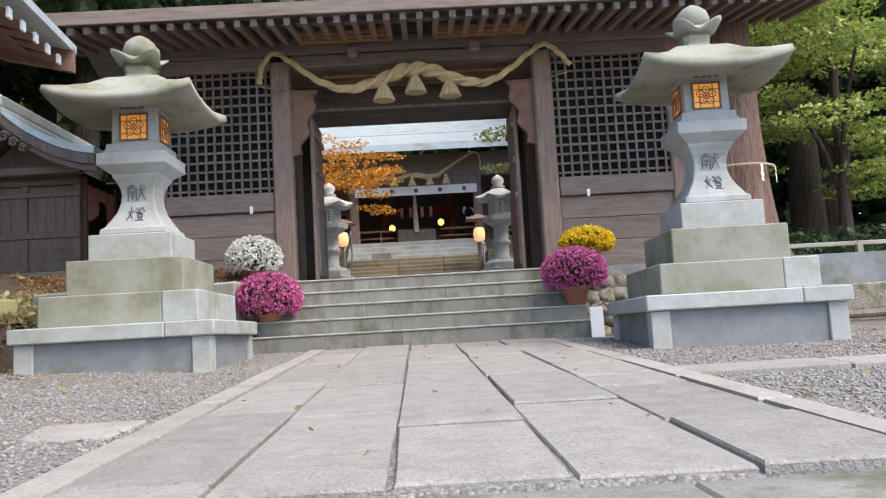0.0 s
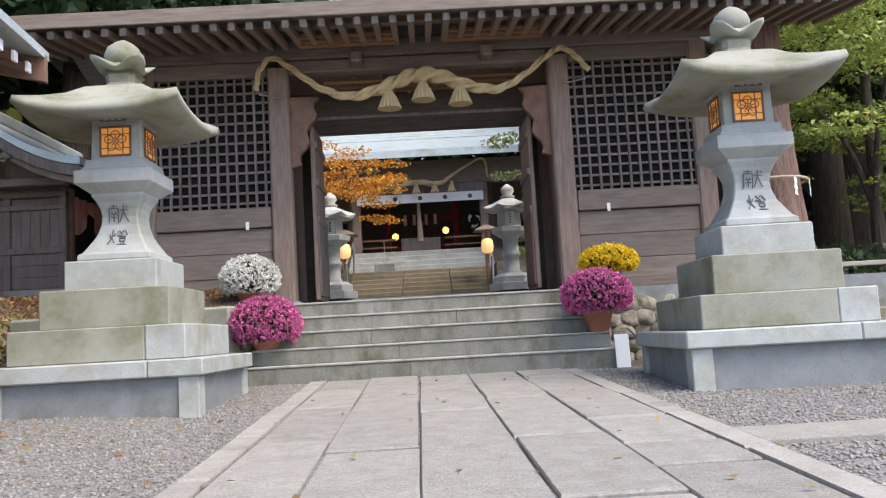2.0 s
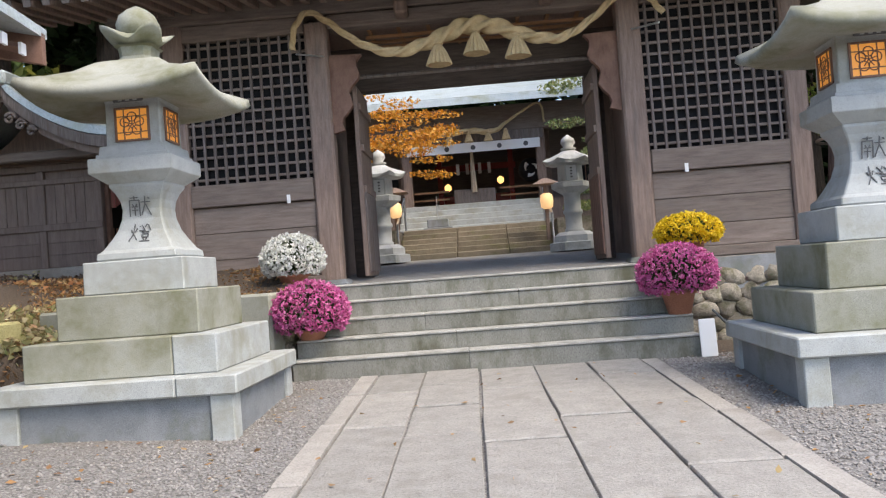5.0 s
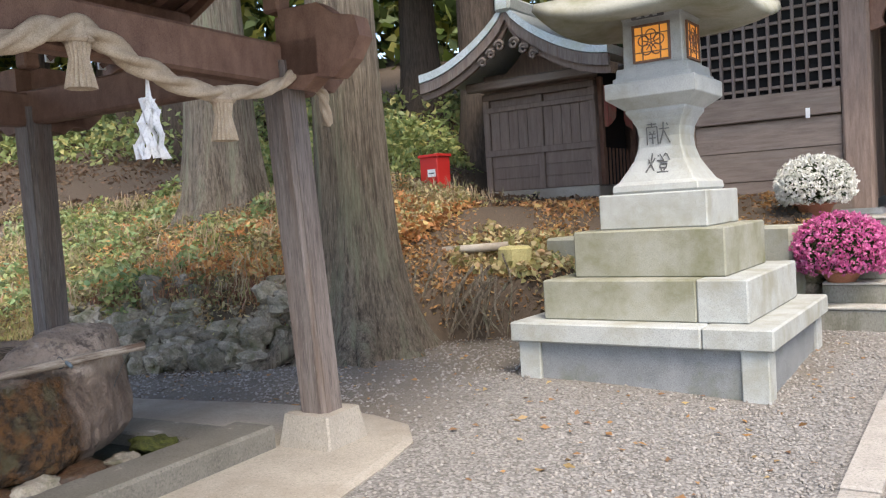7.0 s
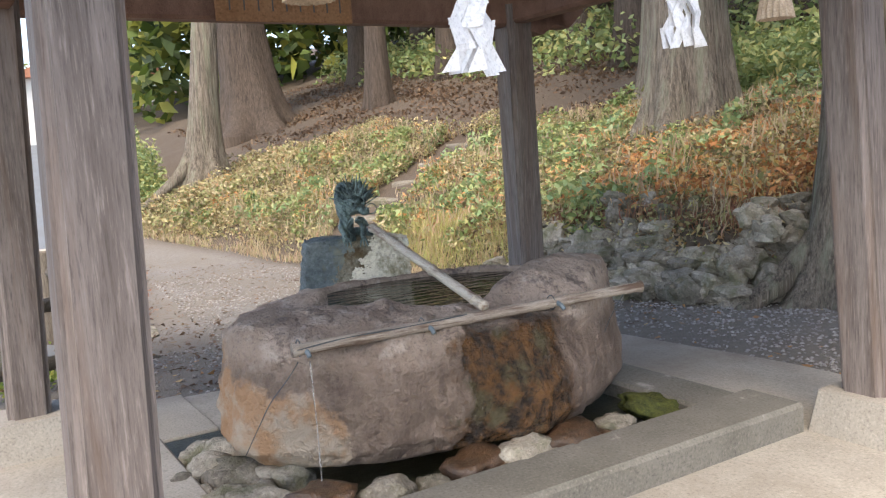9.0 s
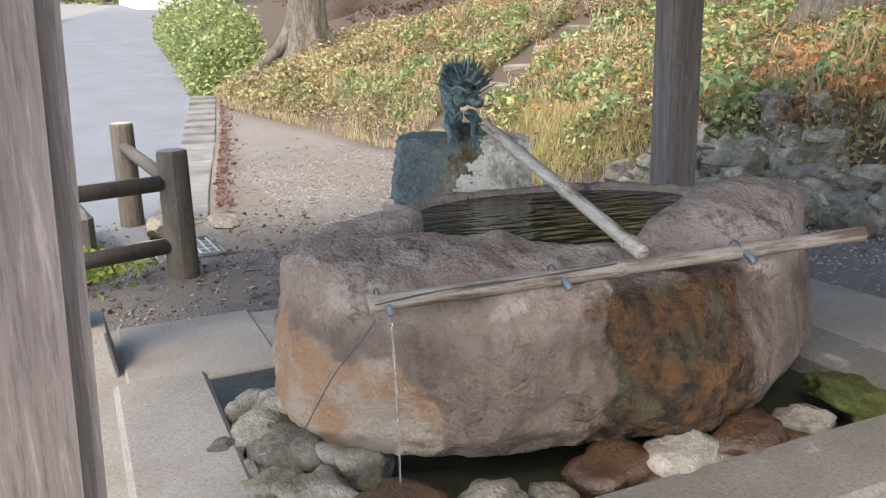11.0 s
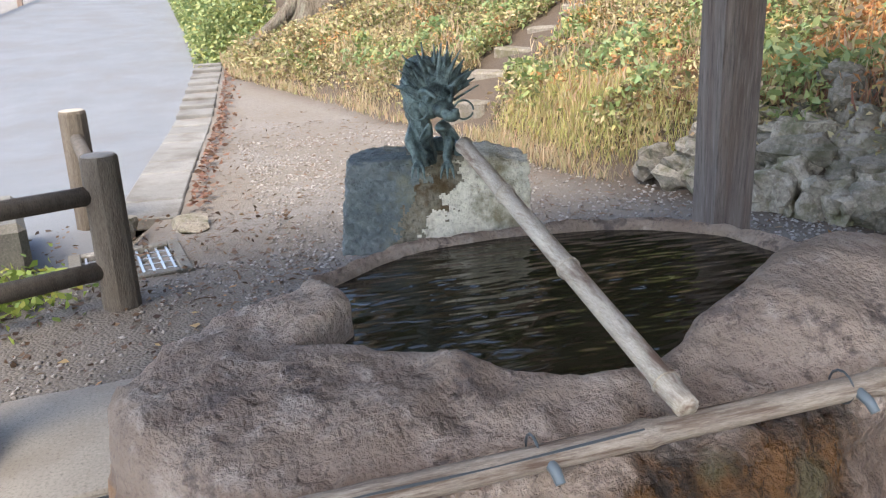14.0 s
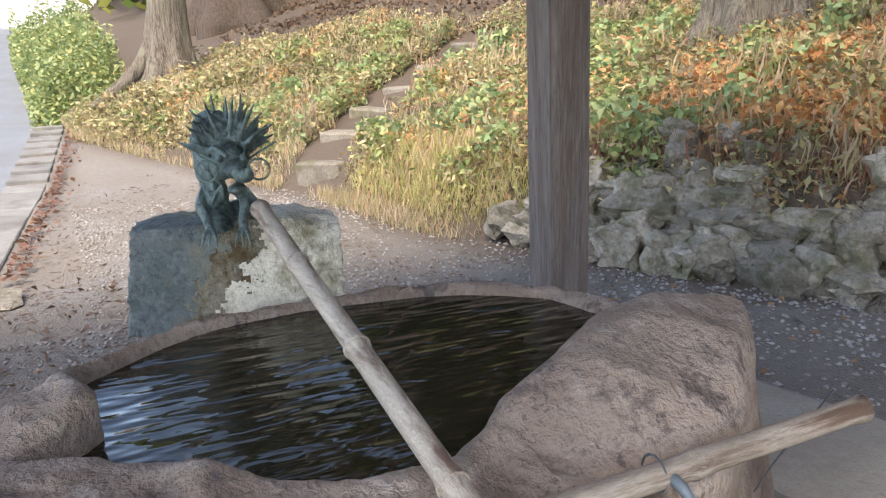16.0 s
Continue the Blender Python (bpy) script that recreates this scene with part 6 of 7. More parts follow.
# ---- fence, drain, bin, shed ----
def build_fence():
    posts = [(-8.64, 3.47), (-10.73, 3.11)]
    fe = thing("log_fence", (0, 0, 0), "brown log-patterned concrete post and rail fence", "fence")
    spots = posts + [(-7.9, 1.7), (-7.2, 0.0)]
    for i, (x, y) in enumerate(spots):
        h = 0.895
        bm = loft([circle(r, z, 20, 0, 0, 0.03, 7, i) for r, z in ((0.105, -0.1), (0.10, h * 0.5), (0.098, h - 0.02), (0.09, h))])
        po = part("post", bm, FENCE, fe)
        po.matrix_basis = pose(x, y, -0.19, 0, 0, 40 * i)
        cap = part("post_top", loft([circle(0.088, 0, 20), circle(0.08, 0.006, 20)]), CONCRETE, po, "pale cut end")
        cap.matrix_basis = pose(0, 0, h)
    for a, b in ((posts[0], spots[2]), (spots[2], spots[3])):
        for z in (0.08, 0.50):
            part("rail", tube([(a[0], a[1], z), ((a[0] + b[0]) / 2, (a[1] + b[1]) / 2, z + 0.005), (b[0], b[1], z)], 0.052, 10), FENCE, fe, "", True)
    part("rail", tube([(posts[0][0], posts[0][1], 0.48), (posts[1][0], posts[1][1], 0.50)], 0.05, 10), FENCE, fe, "", True)
    gr = thing("drain_grate", pose(-9.47, 3.46, -0.17, 0, 0, 8), "steel drain grate in a concrete frame", "drain")
    for x0, x1, y0, y1 in ((-0.36, 0.36, -0.36, -0.28), (-0.36, 0.36, 0.28, 0.36), (-0.36, -0.28, -0.28, 0.28), (0.28, 0.36, -0.28, 0.28)):
        part("frame", box(x0, x1, y0, y1, -0.12, 0.03, 0.008), CONCRETE_OLD, gr)
    # The shade down the drain is a black block.
    part("shade_fill", box(-0.28, 0.28, -0.28, 0.28, -0.12, -0.06), BLACK, gr)
    for i in range(9):
        part("bar", box(-0.28, 0.28, -0.26 + 0.064 * i, -0.245 + 0.064 * i, -0.02, 0.015), STEEL, gr)
    for i in range(4):
        part("bar", box(-0.2 + 0.13 * i, -0.192 + 0.13 * i, -0.28, 0.28, -0.025, 0.01), STEEL, gr)
    single("drain_channel", box(-0.5, 0.5, -0.7, 0.35, 0, 0.42, 0.05), CONCRETE_OLD, pose(-9.9, 2.45, -0.24, 0, 0, 12), "mossy dark concrete drain box behind the fence", "drain")
    single("stone", boulder(0.22, 0.12, 0.09, 3, 2), WALL_ROCK, pose(-10.3, 3.35, -0.14), "flat grey stone beside the drain", "stone")
    single("stone", boulder(0.25, 0.14, 0.05, 8, 2), WALL_ROCK, pose(-10.35, 3.85, -0.16), "flat grey stone beside the drain", "stone")
    gd = thing("guard_rail", (0, 0, 0), "dark timber guard rail along the far road side", "fence")
    for i in range(9):
        x = -20 - 3.0 * i
        y = float(np.interp(-x, [20, 30, 45], [-2.0, -1.4, -0.2]))
        zr = 0.085 * (-x - 15.5)
        part("post", box(x - 0.08, x + 0.08, y - 0.08, y + 0.08, zr - 0.3, zr + 0.7, 0.01), WOOD_DARK, gd)
    for z in (0.25, 0.58):
        part("rail", tube([(-17, -2.25, z + 0.13), (-30, -1.4, z + 1.23), (-45, -0.2, z + 2.5)], 0.07, 6), WOOD_GREY, gd)


build_fence()


def build_bin():
    bi = thing("red_box", pose(-8.4, 13.6, 1.62, 0, 0, -12) @ Matrix.Scale(1.2, 4), "red metal fire hose box with a white label", "box")
    part("body", box(-0.17, 0.17, -0.12, 0.12, -0.1, 0.52, 0.01), RED, bi)
    part("lid", box(-0.19, 0.19, -0.14, 0.14, 0.52, 0.56, 0.008), RED, bi)
    lb = part("sticker", box(-0.02, 0.13, -0.124, -0.121, 0.26, 0.36), WHITE, bi, "white label")
    part("writing", box(0.0, 0.11, -0.127, -0.124, 0.30, 0.315), INK, lb)


build_bin()


def build_shed():
    """Small timber side shrine with a sweeping gable roof."""
    sh = thing("side_shrine", pose(-7.35, 15.28, 1.5, 0, 0, 0) @ Matrix.Scale(1.1, 4), "small weathered timber shrine with sweeping gable roof", "shrine")
    part("plinth", box(-1.0, 0.95, -0.02, 2.2, -0.25, 0.14, 0.02), CONCRETE, sh, "pale concrete plinth")
    part("vent", box(-0.18, -0.08, -0.03, -0.015, -0.02, 0.07), BLACK, sh)
    for x in (-0.95, 0.0, 0.88):
        part("post", box(x - 0.055, x + 0.055, 0.0, 0.12, 0.14, 1.62, 0.008), WOOD_SHED, sh)
    part("rail", box(-1.0, 0.93, -0.01, 0.11, 0.70, 0.80, 0.008), WOOD_SHED, sh)
    part("rail", box(-1.0, 0.93, -0.015, 0.11, 1.40, 1.48, 0.008), WOOD_SHED, sh)
    part("rail", box(-1.0, 0.93, -0.02, 0.11, 1.60, 1.70, 0.008), WOOD_SHED, sh)
    part("rail", box(-1.02, 0.95, -0.03, 0.11, 1.74, 1.82, 0.008), WOOD_SHED, sh)
    for x0, x1 in ((-0.89, -0.06), (0.06, 0.82)):
        for i in range(5):
            w = (x1 - x0) / 5
            part("board", box(x0 + w * i + 0.003, x0 + w * (i + 1) - 0.003, 0.03, 0.06, 0.80, 1.40, 0.004), WOOD_SHED, sh)
        for i in range(3):
            part("board", box(x0, x1, 0.03, 0.06, 0.15 + 0.185 * i, 0.33 + 0.185 * i, 0.004), WOOD_SHED, sh)
    part("wall", box(-1.0, 0.93, 0.07, 0.10, 0.14, 2.0), WOOD_SHED, sh)
    part("wall", box(-1.0, -0.97, 0.1, 2.1, 0.14, 2.0), WOOD_SHED, sh)
    part("wall", box(-1.0, 0.93, 2.1, 2.14, 0.14, 2.0), WOOD_SHED, sh)
    # A black block paints the unlit inside of the shrine.
    part("inner_shade_fill", box(-0.9, 0.6, 0.3, 2.0, 0.14, 2.0), BLACK, sh)
    # doorway side with a faded curtain
    part("door_frame", box(0.90, 0.98, 0.14, 0.24, 0.14, 1.75, 0.01), WOOD_BROWN, sh)
    part("door_frame", box(0.90, 0.98, 1.4, 1.5, 0.14, 1.75, 0.01), WOOD_BROWN, sh)
    cu = bmesh.new()
    rows = []
    for j in range(9):
        f = j / 8
        rows.append([(0.99 + 0.03 * math.sin(i * 1.5), 0.2 + 1.2 * i / 16, 1.62 - (0.62 - 0.42 * math.exp(-((i - 8) / 3.0) ** 2)) * f) for i in range(17)])
    g = [[cu.verts.new(p) for p in r] for r in rows]
    for a, b in zip(g, g[1:]):
        for i in range(16):
            cu.faces.new((a[i], a[i + 1], b[i + 1], b[i]))
    part("curtain", cu, surf("faded curtain", (0.42, 0.28, 0.22), (0.50, 0.10, 0.09), 3, 0.9, 0.2, 40, (1, 2, 1), stain=(0.10, 0.22, 0.20), stain_at=(0.58, 0.7)), sh, "faded red and green curtain")
    for i in range(8):
        part("picket", box(0.93, 0.95, 0.3 + 0.14 * i, 0.34 + 0.14 * i, 0.14, 0.7), WOOD_BROWN, sh)
    # sweeping gable: half sections with curved bargeboards
    def sweep(f):
        return 1.56 * f, 2.73 - 1.12 * f ** 0.72 + 0.24 * f ** 3
    sec = [sweep(i / 14) for i in range(15)]
    for s in (-1, 1):
        bm = bmesh.new()
        a = [[bm.verts.new((s * u, y, z + 0.16)) for u, z in sec] for y in (-0.95, 2.6)]
        b = [[bm.verts.new((s * u, y, z + 0.04)) for u, z in sec] for y in (-0.95, 2.6)]
        for i in range(14):
            bm.faces.new((a[0][i], a[0][i + 1], a[1][i + 1], a[1][i]))
            bm.faces.new((b[0][i], b[0][i + 1], b[1][i + 1], b[1][i]))
            for e in (0, 1):
                bm.faces.new((a[e][i], a[e][i + 1], b[e][i + 1], b[e][i]))
        bm.faces.new((a[0][-1], a[1][-1], b[1][-1], b[0][-1]))
        part("roof", bm, COPPER, sh, "blue-green copper roof", False)
        for off, th, y in ((0.03, 0.16, -0.93), (-0.13, 0.10, -0.86)):
            prof = [(s * u, z + off) for u, z in sec] + [(s * u, z + off - th) for u, z in reversed(sec)]
            part("bargeboard", extrude_poly(prof, 0.06, "y", y), WOOD_GREY if off > 0 else WOOD_SHED, sh, "curved bargeboard")
    part("gable_wall", extrude_poly([(-0.95, 1.7), (0.95, 1.7), (0.42, 2.1), (0, 2.5), (-0.42, 2.1)], 0.05, "y", 0.02), WOOD_DARK, sh)
    part("gable_beam", box(-1.1, 1.1, -0.35, -0.2, 1.72, 1.86, 0.02), WOOD_DARK_H, sh)
    pend = bmesh.new()
    for s in (-1, 1):
        for q in range(3):
            cx, cz, r = s * (0.12 + 0.15 * q), 2.24 - 0.10 * q, 0.085 - 0.008 * q
            tube([(cx + s * r * (1 - i / 26) * math.cos(i * 0.45), -0.90, cz + r * (1 - i / 26) * math.sin(i * 0.45)) for i in range(22)], lambda f: 0.030 * (1 - 0.5 * f), 6, pend)
    part("carved_pendant", pend, WOOD_GREY, sh, "scrolled carved gable pendant", True)
    part("ridge", box(-0.13, 0.13, -1.0, 2.65, 2.70, 2.92, 0.04), COPPER, sh)


build_shed()


# ---- stone wall, hillside steps ----
def build_field_wall():
    wl = thing("stone_wall", (0, 0, 0), "low dry wall of grey field stones under the bank", "stone wall")
    rs = random.Random(21)
    meshes = [boulder(0.18, 0.15, 0.135, 40 + i, 3, 0.42) for i in range(9)]
    data = []
    for i, bm in enumerate(meshes):
        ob = part("stone", bm, WALL_ROCK, wl)
        data.append(ob.data)
        ob.matrix_basis = pose(-7.6 - 0.3 * i, float(np.interp(-7.6 - 0.3 * i, FOOT_X, FOOT_Y)) + 0.05, 0.0, 0, 0, 30 * i)
    x = -7.0
    while x > -9.9:
        y = float(np.interp(x, FOOT_X, FOOT_Y))
        top = 0.70 if x > -9.2 else 0.5
        z = -0.08
        row = 0
        while z < top:
            ob = new("stone", rs.choice(data))
            ob.parent = wl
            sc = rs.uniform(0.65, 1.15) * (1.0 if row else 1.15)
            ob.matrix_basis = pose(x + rs.uniform(-0.08, 0.08), y + 0.02 + 0.10 * row + rs.uniform(-0.05, 0.05), z + 0.02, rs.uniform(-14, 14), rs.uniform(-14, 14), rs.uniform(-35, 35) + 180 * rs.randint(0, 1)) @ Matrix.Diagonal((sc * rs.uniform(0.8, 1.4), sc * 0.95, sc * rs.uniform(0.65, 1.1), 1))
            z += 0.14 * sc
            row += 1
        x -= rs.uniform(0.17, 0.27)
    # the roots and cut stones by the big lantern
    for i, (x, y, sx, sy, sz) in enumerate(((-4.9, 11.75, 0.5, 0.3, 0.26), (-4.2, 11.7, 0.45, 0.25, 0.24), (-3.6, 11.8, 0.4, 0.25, 0.24), (-3.0, 11.95, 0.4, 0.2, 0.3))):
        z = land(x, y)
        single("cut_stone", box(-sx, sx, -sy, sy, -0.5, sz, 0.03), GRANITE_MOSS, pose(x, y, 0.72, 0, 0, -15), "mossy cut edging stone of the terrace", "stone", "terrace edging stones")


build_field_wall()


STEP_SPOTS = [(-13.6, 7.2), (-14.2, 7.75), (-14.8, 8.35), (-15.3, 9.05), (-15.7, 9.8), (-16.1, 10.6)]


def hillside_steps():
    spots = STEP_SPOTS
    st = thing("stairs", (0, 0, 0), "rough stone steps climbing the leafy bank", "stairs", kind="structure")
    for i, (x, y) in enumerate(spots):
        z = land(x, y)
        part("step_stone", box(-0.34 - 0.03 * (i % 3), 0.36, -0.14, 0.16, -0.3, 0.07, 0.03), STEP_OLD, st).matrix_basis = pose(x, y, z, 2 * (i % 2), -3 + 2 * (i % 3), 28 + 9 * math.sin(i * 2.3))


hillside_steps()


# ---- trees and undergrowth ----
def trunk_mesh(r, h, flare, seed, lean=(0, 0), n=28, knots=0.10, roots=7):
    rings = []
    steps = 70 if n > 40 else 22
    deep = 0.045 if n > 40 else 0.03
    for j in range(steps + 1):
        f = j / steps
        z = h * f ** 1.6
        rr = r * (1 + flare * math.exp(-z / 0.45) + 0.18 * math.exp(-z / 1.6)) * (1 - 0.45 * f)
        ring = []
        for i in range(n):
            a = 2 * math.pi * i / n
            w = 1 + knots * noise.noise(Vector((math.cos(a) * 1.6, math.sin(a) * 1.6, z * 0.45 + seed * 7))) + 0.22 * math.exp(-z / 0.5) * math.cos(roots * a + seed) - deep * abs(noise.noise(Vector((math.cos(a) * 7 + 0.4 * noise.noise(Vector((z * 2, a, seed))), math.sin(a) * 7, z * 0.55 + seed)))) - deep * 0.6 * abs(noise.noise(Vector((math.cos(a) * 16, math.sin(a) * 16, z * 1.3 + seed))))
            ring.append((lean[0] * z + rr * w * math.cos(a), lean[1] * z + rr * w * math.sin(a), z - 0.25 * (1 - min(1, z)) - (1.2 if j == 0 else 0)))
        rings.append(ring)
    return loft(rings)


LEAF_DEEP = leafy("deep green needles", [(0.02, 0.045, 0.018), (0.04, 0.075, 0.025), (0.03, 0.055, 0.02)])
LEAF_MAPLE = leafy("fresh green maple", [(0.144, 0.225, 0.045), (0.252, 0.342, 0.072), (0.378, 0.432, 0.099), (0.180, 0.261, 0.072), (0.468, 0.432, 0.090)])
LEAF_GOLD = leafy("golden maple", [(0.62, 0.26, 0.02), (0.72, 0.36, 0.04), (0.55, 0.20, 0.02), (0.70, 0.45, 0.10)])
LEAF_BUSH = leafy("hedge leaves", [(0.112, 0.175, 0.062), (0.213, 0.275, 0.100), (0.338, 0.362, 0.138), (0.175, 0.250, 0.125), (0.475, 0.425, 0.163)])
LEAF_DRY = leafy("dry undergrowth", [(0.364, 0.273, 0.156), (0.494, 0.416, 0.234), (0.286, 0.286, 0.117), (0.390, 0.247, 0.143), (0.221, 0.260, 0.104), (0.572, 0.494, 0.299), (0.221, 0.156, 0.104), (0.442, 0.403, 0.156)])
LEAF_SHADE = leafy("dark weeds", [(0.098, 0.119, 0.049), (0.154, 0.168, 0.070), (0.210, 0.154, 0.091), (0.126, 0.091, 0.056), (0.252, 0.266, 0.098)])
GRASS_FRESH = leafy("yellow-green grass", [(0.400, 0.388, 0.138), (0.312, 0.325, 0.112), (0.500, 0.413, 0.213), (0.450, 0.300, 0.175)])
LEAF_RUST = leafy("rust-brown fallen leaves", [(0.16, 0.075, 0.05), (0.22, 0.11, 0.07), (0.11, 0.06, 0.045), (0.27, 0.17, 0.11)])
LEAF_PALE = leafy("pale green plants", [(0.163, 0.263, 0.112), (0.250, 0.338, 0.150), (0.375, 0.388, 0.163), (0.200, 0.300, 0.175)])
LEAF_SOIL = leafy("dark forest litter", [(0.10, 0.062, 0.04), (0.16, 0.095, 0.055), (0.07, 0.045, 0.032), (0.20, 0.13, 0.075)])
LEAF_ORANGE = leafy("orange fern and fallen leaves", [(0.550, 0.264, 0.099), (0.396, 0.165, 0.066), (0.660, 0.396, 0.176), (0.286, 0.132, 0.066), (0.572, 0.440, 0.176)])
LEAF_RED = leafy("reddish dry vines", [(0.24, 0.10, 0.07), (0.32, 0.15, 0.09), (0.16, 0.09, 0.06), (0.36, 0.24, 0.13)])
LEAF_FALLEN = leafy("fallen leaves", [(0.30, 0.16, 0.07), (0.40, 0.22, 0.08), (0.22, 0.12, 0.07), (0.45, 0.33, 0.15)])
GRASS_MAT = leafy("bank grass", [(0.324, 0.258, 0.162), (0.444, 0.360, 0.240), (0.276, 0.282, 0.120), (0.408, 0.258, 0.174), (0.504, 0.420, 0.300)])


def tree(x, y, r, h, mat, label, seed, flare=0.5, lean=(0, 0), crown=None, limbs=(), n=28):
    z = land(x, y) if not (abs(x) < 9 and y > 13 and x > -2.4) else 0.95
    tr = thing("tree", (x, y, z), label, "tree", "tall trees of the grove")
    part("trunk", trunk_mesh(r, h, flare, seed, lean, n), mat, tr, "", True)
    for pts, rr in limbs:
        part("limb", tube(curve_pts(pts, 14), lambda f: rr * (1 - 0.75 * f), 7), mat, tr, "", True)
    if crown:
        cl, lm, size, cnt = crown
        rs = np.random.RandomState(seed)
        pts = []
        for cx, cy, cz, sx, sy, sz in cl:
            q = rs.normal(size=(cnt, 3))
            q /= np.linalg.norm(q, axis=1, keepdims=True)
            q *= rs.uniform(0.35, 1.0, (cnt, 1)) ** 0.6
            pts.append(q * np.array([sx, sy, sz]) + np.array([cx, cy, cz]))
        ob = leaves("crown", np.concatenate(pts), size, lm, seed, 0.35)
        ob.parent = tr
        tagged(ob, kind="stuff")
    return tr


def cedar_crown(h, spread, seed, cnt=26, low=0.45):
    rs = np.random.RandomState(seed)
    out = []
    for i in range(cnt):
        f = rs.uniform(low, 1.0)
        a = rs.uniform(0, 6.28)
        d = spread * (1.15 - f) * rs.uniform(0.3, 1)
        out.append((d * math.cos(a), d * math.sin(a), h * f, 0.9, 0.9, 0.5))
    return out


def build_grove():
    tree(-6.66, 9.52, 0.45, 13, BARK, "great cedar with grey-brown furrowed bark and spreading roots", 1, 0.98, (-0.015, 0), (cedar_crown(13, 3, 1, 30, 0.5), LEAF_DEEP, 0.10, 260), [([(-0.22, -0.3, 0.60), (-0.40, -0.62, 0.24), (-0.47, -0.95, 0.05), (-0.52, -1.32, -0.18)], 0.18), ([(0.3, -0.35, 0.4), (0.6, -0.7, 0.02), (0.8, -0.95, -0.25)], 0.14)], n=150)
    tree(-11.1, 11.6, 0.55, 14, BARK, "thick old cedar with pale lichened bark on the bank", 2, 0.55, (0, 0), (cedar_crown(14, 3.5, 2, 30, 0.5), LEAF_DEEP, 0.10, 240), n=130)
    tree(-13.2, 13.2, 0.5, 13, BARK, "cedar trunk with pale grey bark behind another", 3, 0.3, (0, 0), (cedar_crown(13, 4, 3, 30, 0.45), LEAF_DEEP, 0.22, 160))
    tree(-20.5, 6.45, 0.36, 10, BARK, "leaning grey trunk with exposed roots at the road edge", 4, 1.5, (0.02, 0.09), None, [([(0, -0.1, 0.9), (0.15, -0.5, 0.35), (0.3, -1.1, -0.1), (0.35, -1.5, -0.35)], 0.20), ([(0.1, -0.1, 0.7), (0.3, -0.3, 0.2), (0.55, -0.8, -0.35)], 0.16), ([(0.1, 0.1, 0.7), (0.4, 0.3, 0.15), (0.8, 0.4, -0.2)], 0.16)], 64)
    tree(-26.6, 9.3, 0.85, 12, BARK_DARK, "dark leaning cedar trunk in the shaded grove", 5, 0.8, (0.0, -0.10), (cedar_crown(12, 4, 5, 30, 0.4), LEAF_DEEP, 0.22, 160), (), 64)
    tree(-22.6, 11.6, 0.32, 12, BARK_DARK, "slim dark trunk in the shaded grove", 6, 0.3)
    rs = random.Random(8)
    spots = [(-24, 14.5, .4), (-21, 17, .35), (-17.5, 16, .45), (-15, 19, .4), (-12, 18.5, .5), (-9.5, 17, .45), (-8.2, 20, .4), (-27, 18, .4), (-18, 22, .5), (-13.5, 24, .5), (-10.5, 23, .4), (-23, 22, .4), (-30, 14, .4), (-8.5, 26, .5), (-29, 22, .5), (-33, 18, .5), (-10.4, 19.4, .42), (-6.4, 21.5, .45)]
    for i, (x, y, r) in enumerate(spots):
        tree(x, y, r, 13, BARK_DARK, "dark cedar trunk in the shaded grove", 30 + i, 0.35, (rs.uniform(-.02, .02), 0), (cedar_crown(13, 4, 30 + i, 30, 0.34), LEAF_DEEP, 0.22, 150), n=16)
    # right of the gate: a great red cedar and green maples
    tree(5.25, 13.6, 0.52, 15, BARK_RED, "huge red-barked sacred cedar beside the gate", 60, 0.45, (0, 0), (cedar_crown(15, 2.5, 60, 14, 0.85), LEAF_DEEP, 0.12, 200), n=130)
    for i, (x, y, r) in enumerate(((9.2, 19.5, .45), (10.3, 20.5, .5), (11.6, 19, .4), (13.5, 21.5, .5), (8.4, 24, .5), (16, 22, .5), (12, 26, .6), (6.8, 21, .4))):
        tree(x, y, r, 13, BARK_DARK, "dark cedar trunk behind the maples", 70 + i, 0.35, (0, 0), (cedar_crown(13, 4, 70 + i, 24, 0.35), LEAF_DEEP, 0.14, 150), n=16)
    for i, (x, y, h) in enumerate(((8.0, 15.5, 4.6), (10.0, 16.5, 5.6), (7.0, 17.5, 5.4), (12.5, 16.0, 5.0))):
        rr = np.random.RandomState(90 + i)
        cl = []
        for k in range(34):
            a, d, zz = rr.uniform(0, 6.28), rr.uniform(0.2, 2.2), rr.uniform(0.42, 1.35) * h
            cl.append((d * math.cos(a), d * math.sin(a), zz, 0.85, 0.85, 0.13))
        limbs = [([(0, 0, h * 0.3), (0.5 * math.cos(b), 0.5 * math.sin(b), h * 0.6), (1.7 * math.cos(b), 1.7 * math.sin(b), h * (0.8 + 0.05 * k))], 0.07) for k, b in enumerate((0.3, 1.8, 3.1, 4.6))]
        tree(x, y, 0.13, h * 1.1, BARK_DARK, "green maple with layered feathery foliage", 90 + i, 0.3, (0.02, 0), (cl, LEAF_MAPLE, 0.055, 300), limbs, 12)
    # golden maple and pine in the yard
    rr = np.random.RandomState(5)
    cl = [(q, rr.uniform(-1, 1), rr.uniform(2.4, 4.15) - 0.30 * abs(q), 0.5, 0.5, 0.05) for q in rr.uniform(-1.4, 2.3, 64)]
    tree(-3.1, 21.2, 0.10, 4.0, BARK_DARK, "golden autumn maple in the yard", 101, 0.3, (0.03, 0), (cl, LEAF_GOLD, 0.042, 110), [([(0, 0, 1.4), (0.6, 0, 2.6), (1.6, 0, 3.1)], 0.05), ([(0, 0, 0.8), (-0.5, 0.2, 1.7), (-1.2, 0.2, 2.5)], 0.05)], 12)
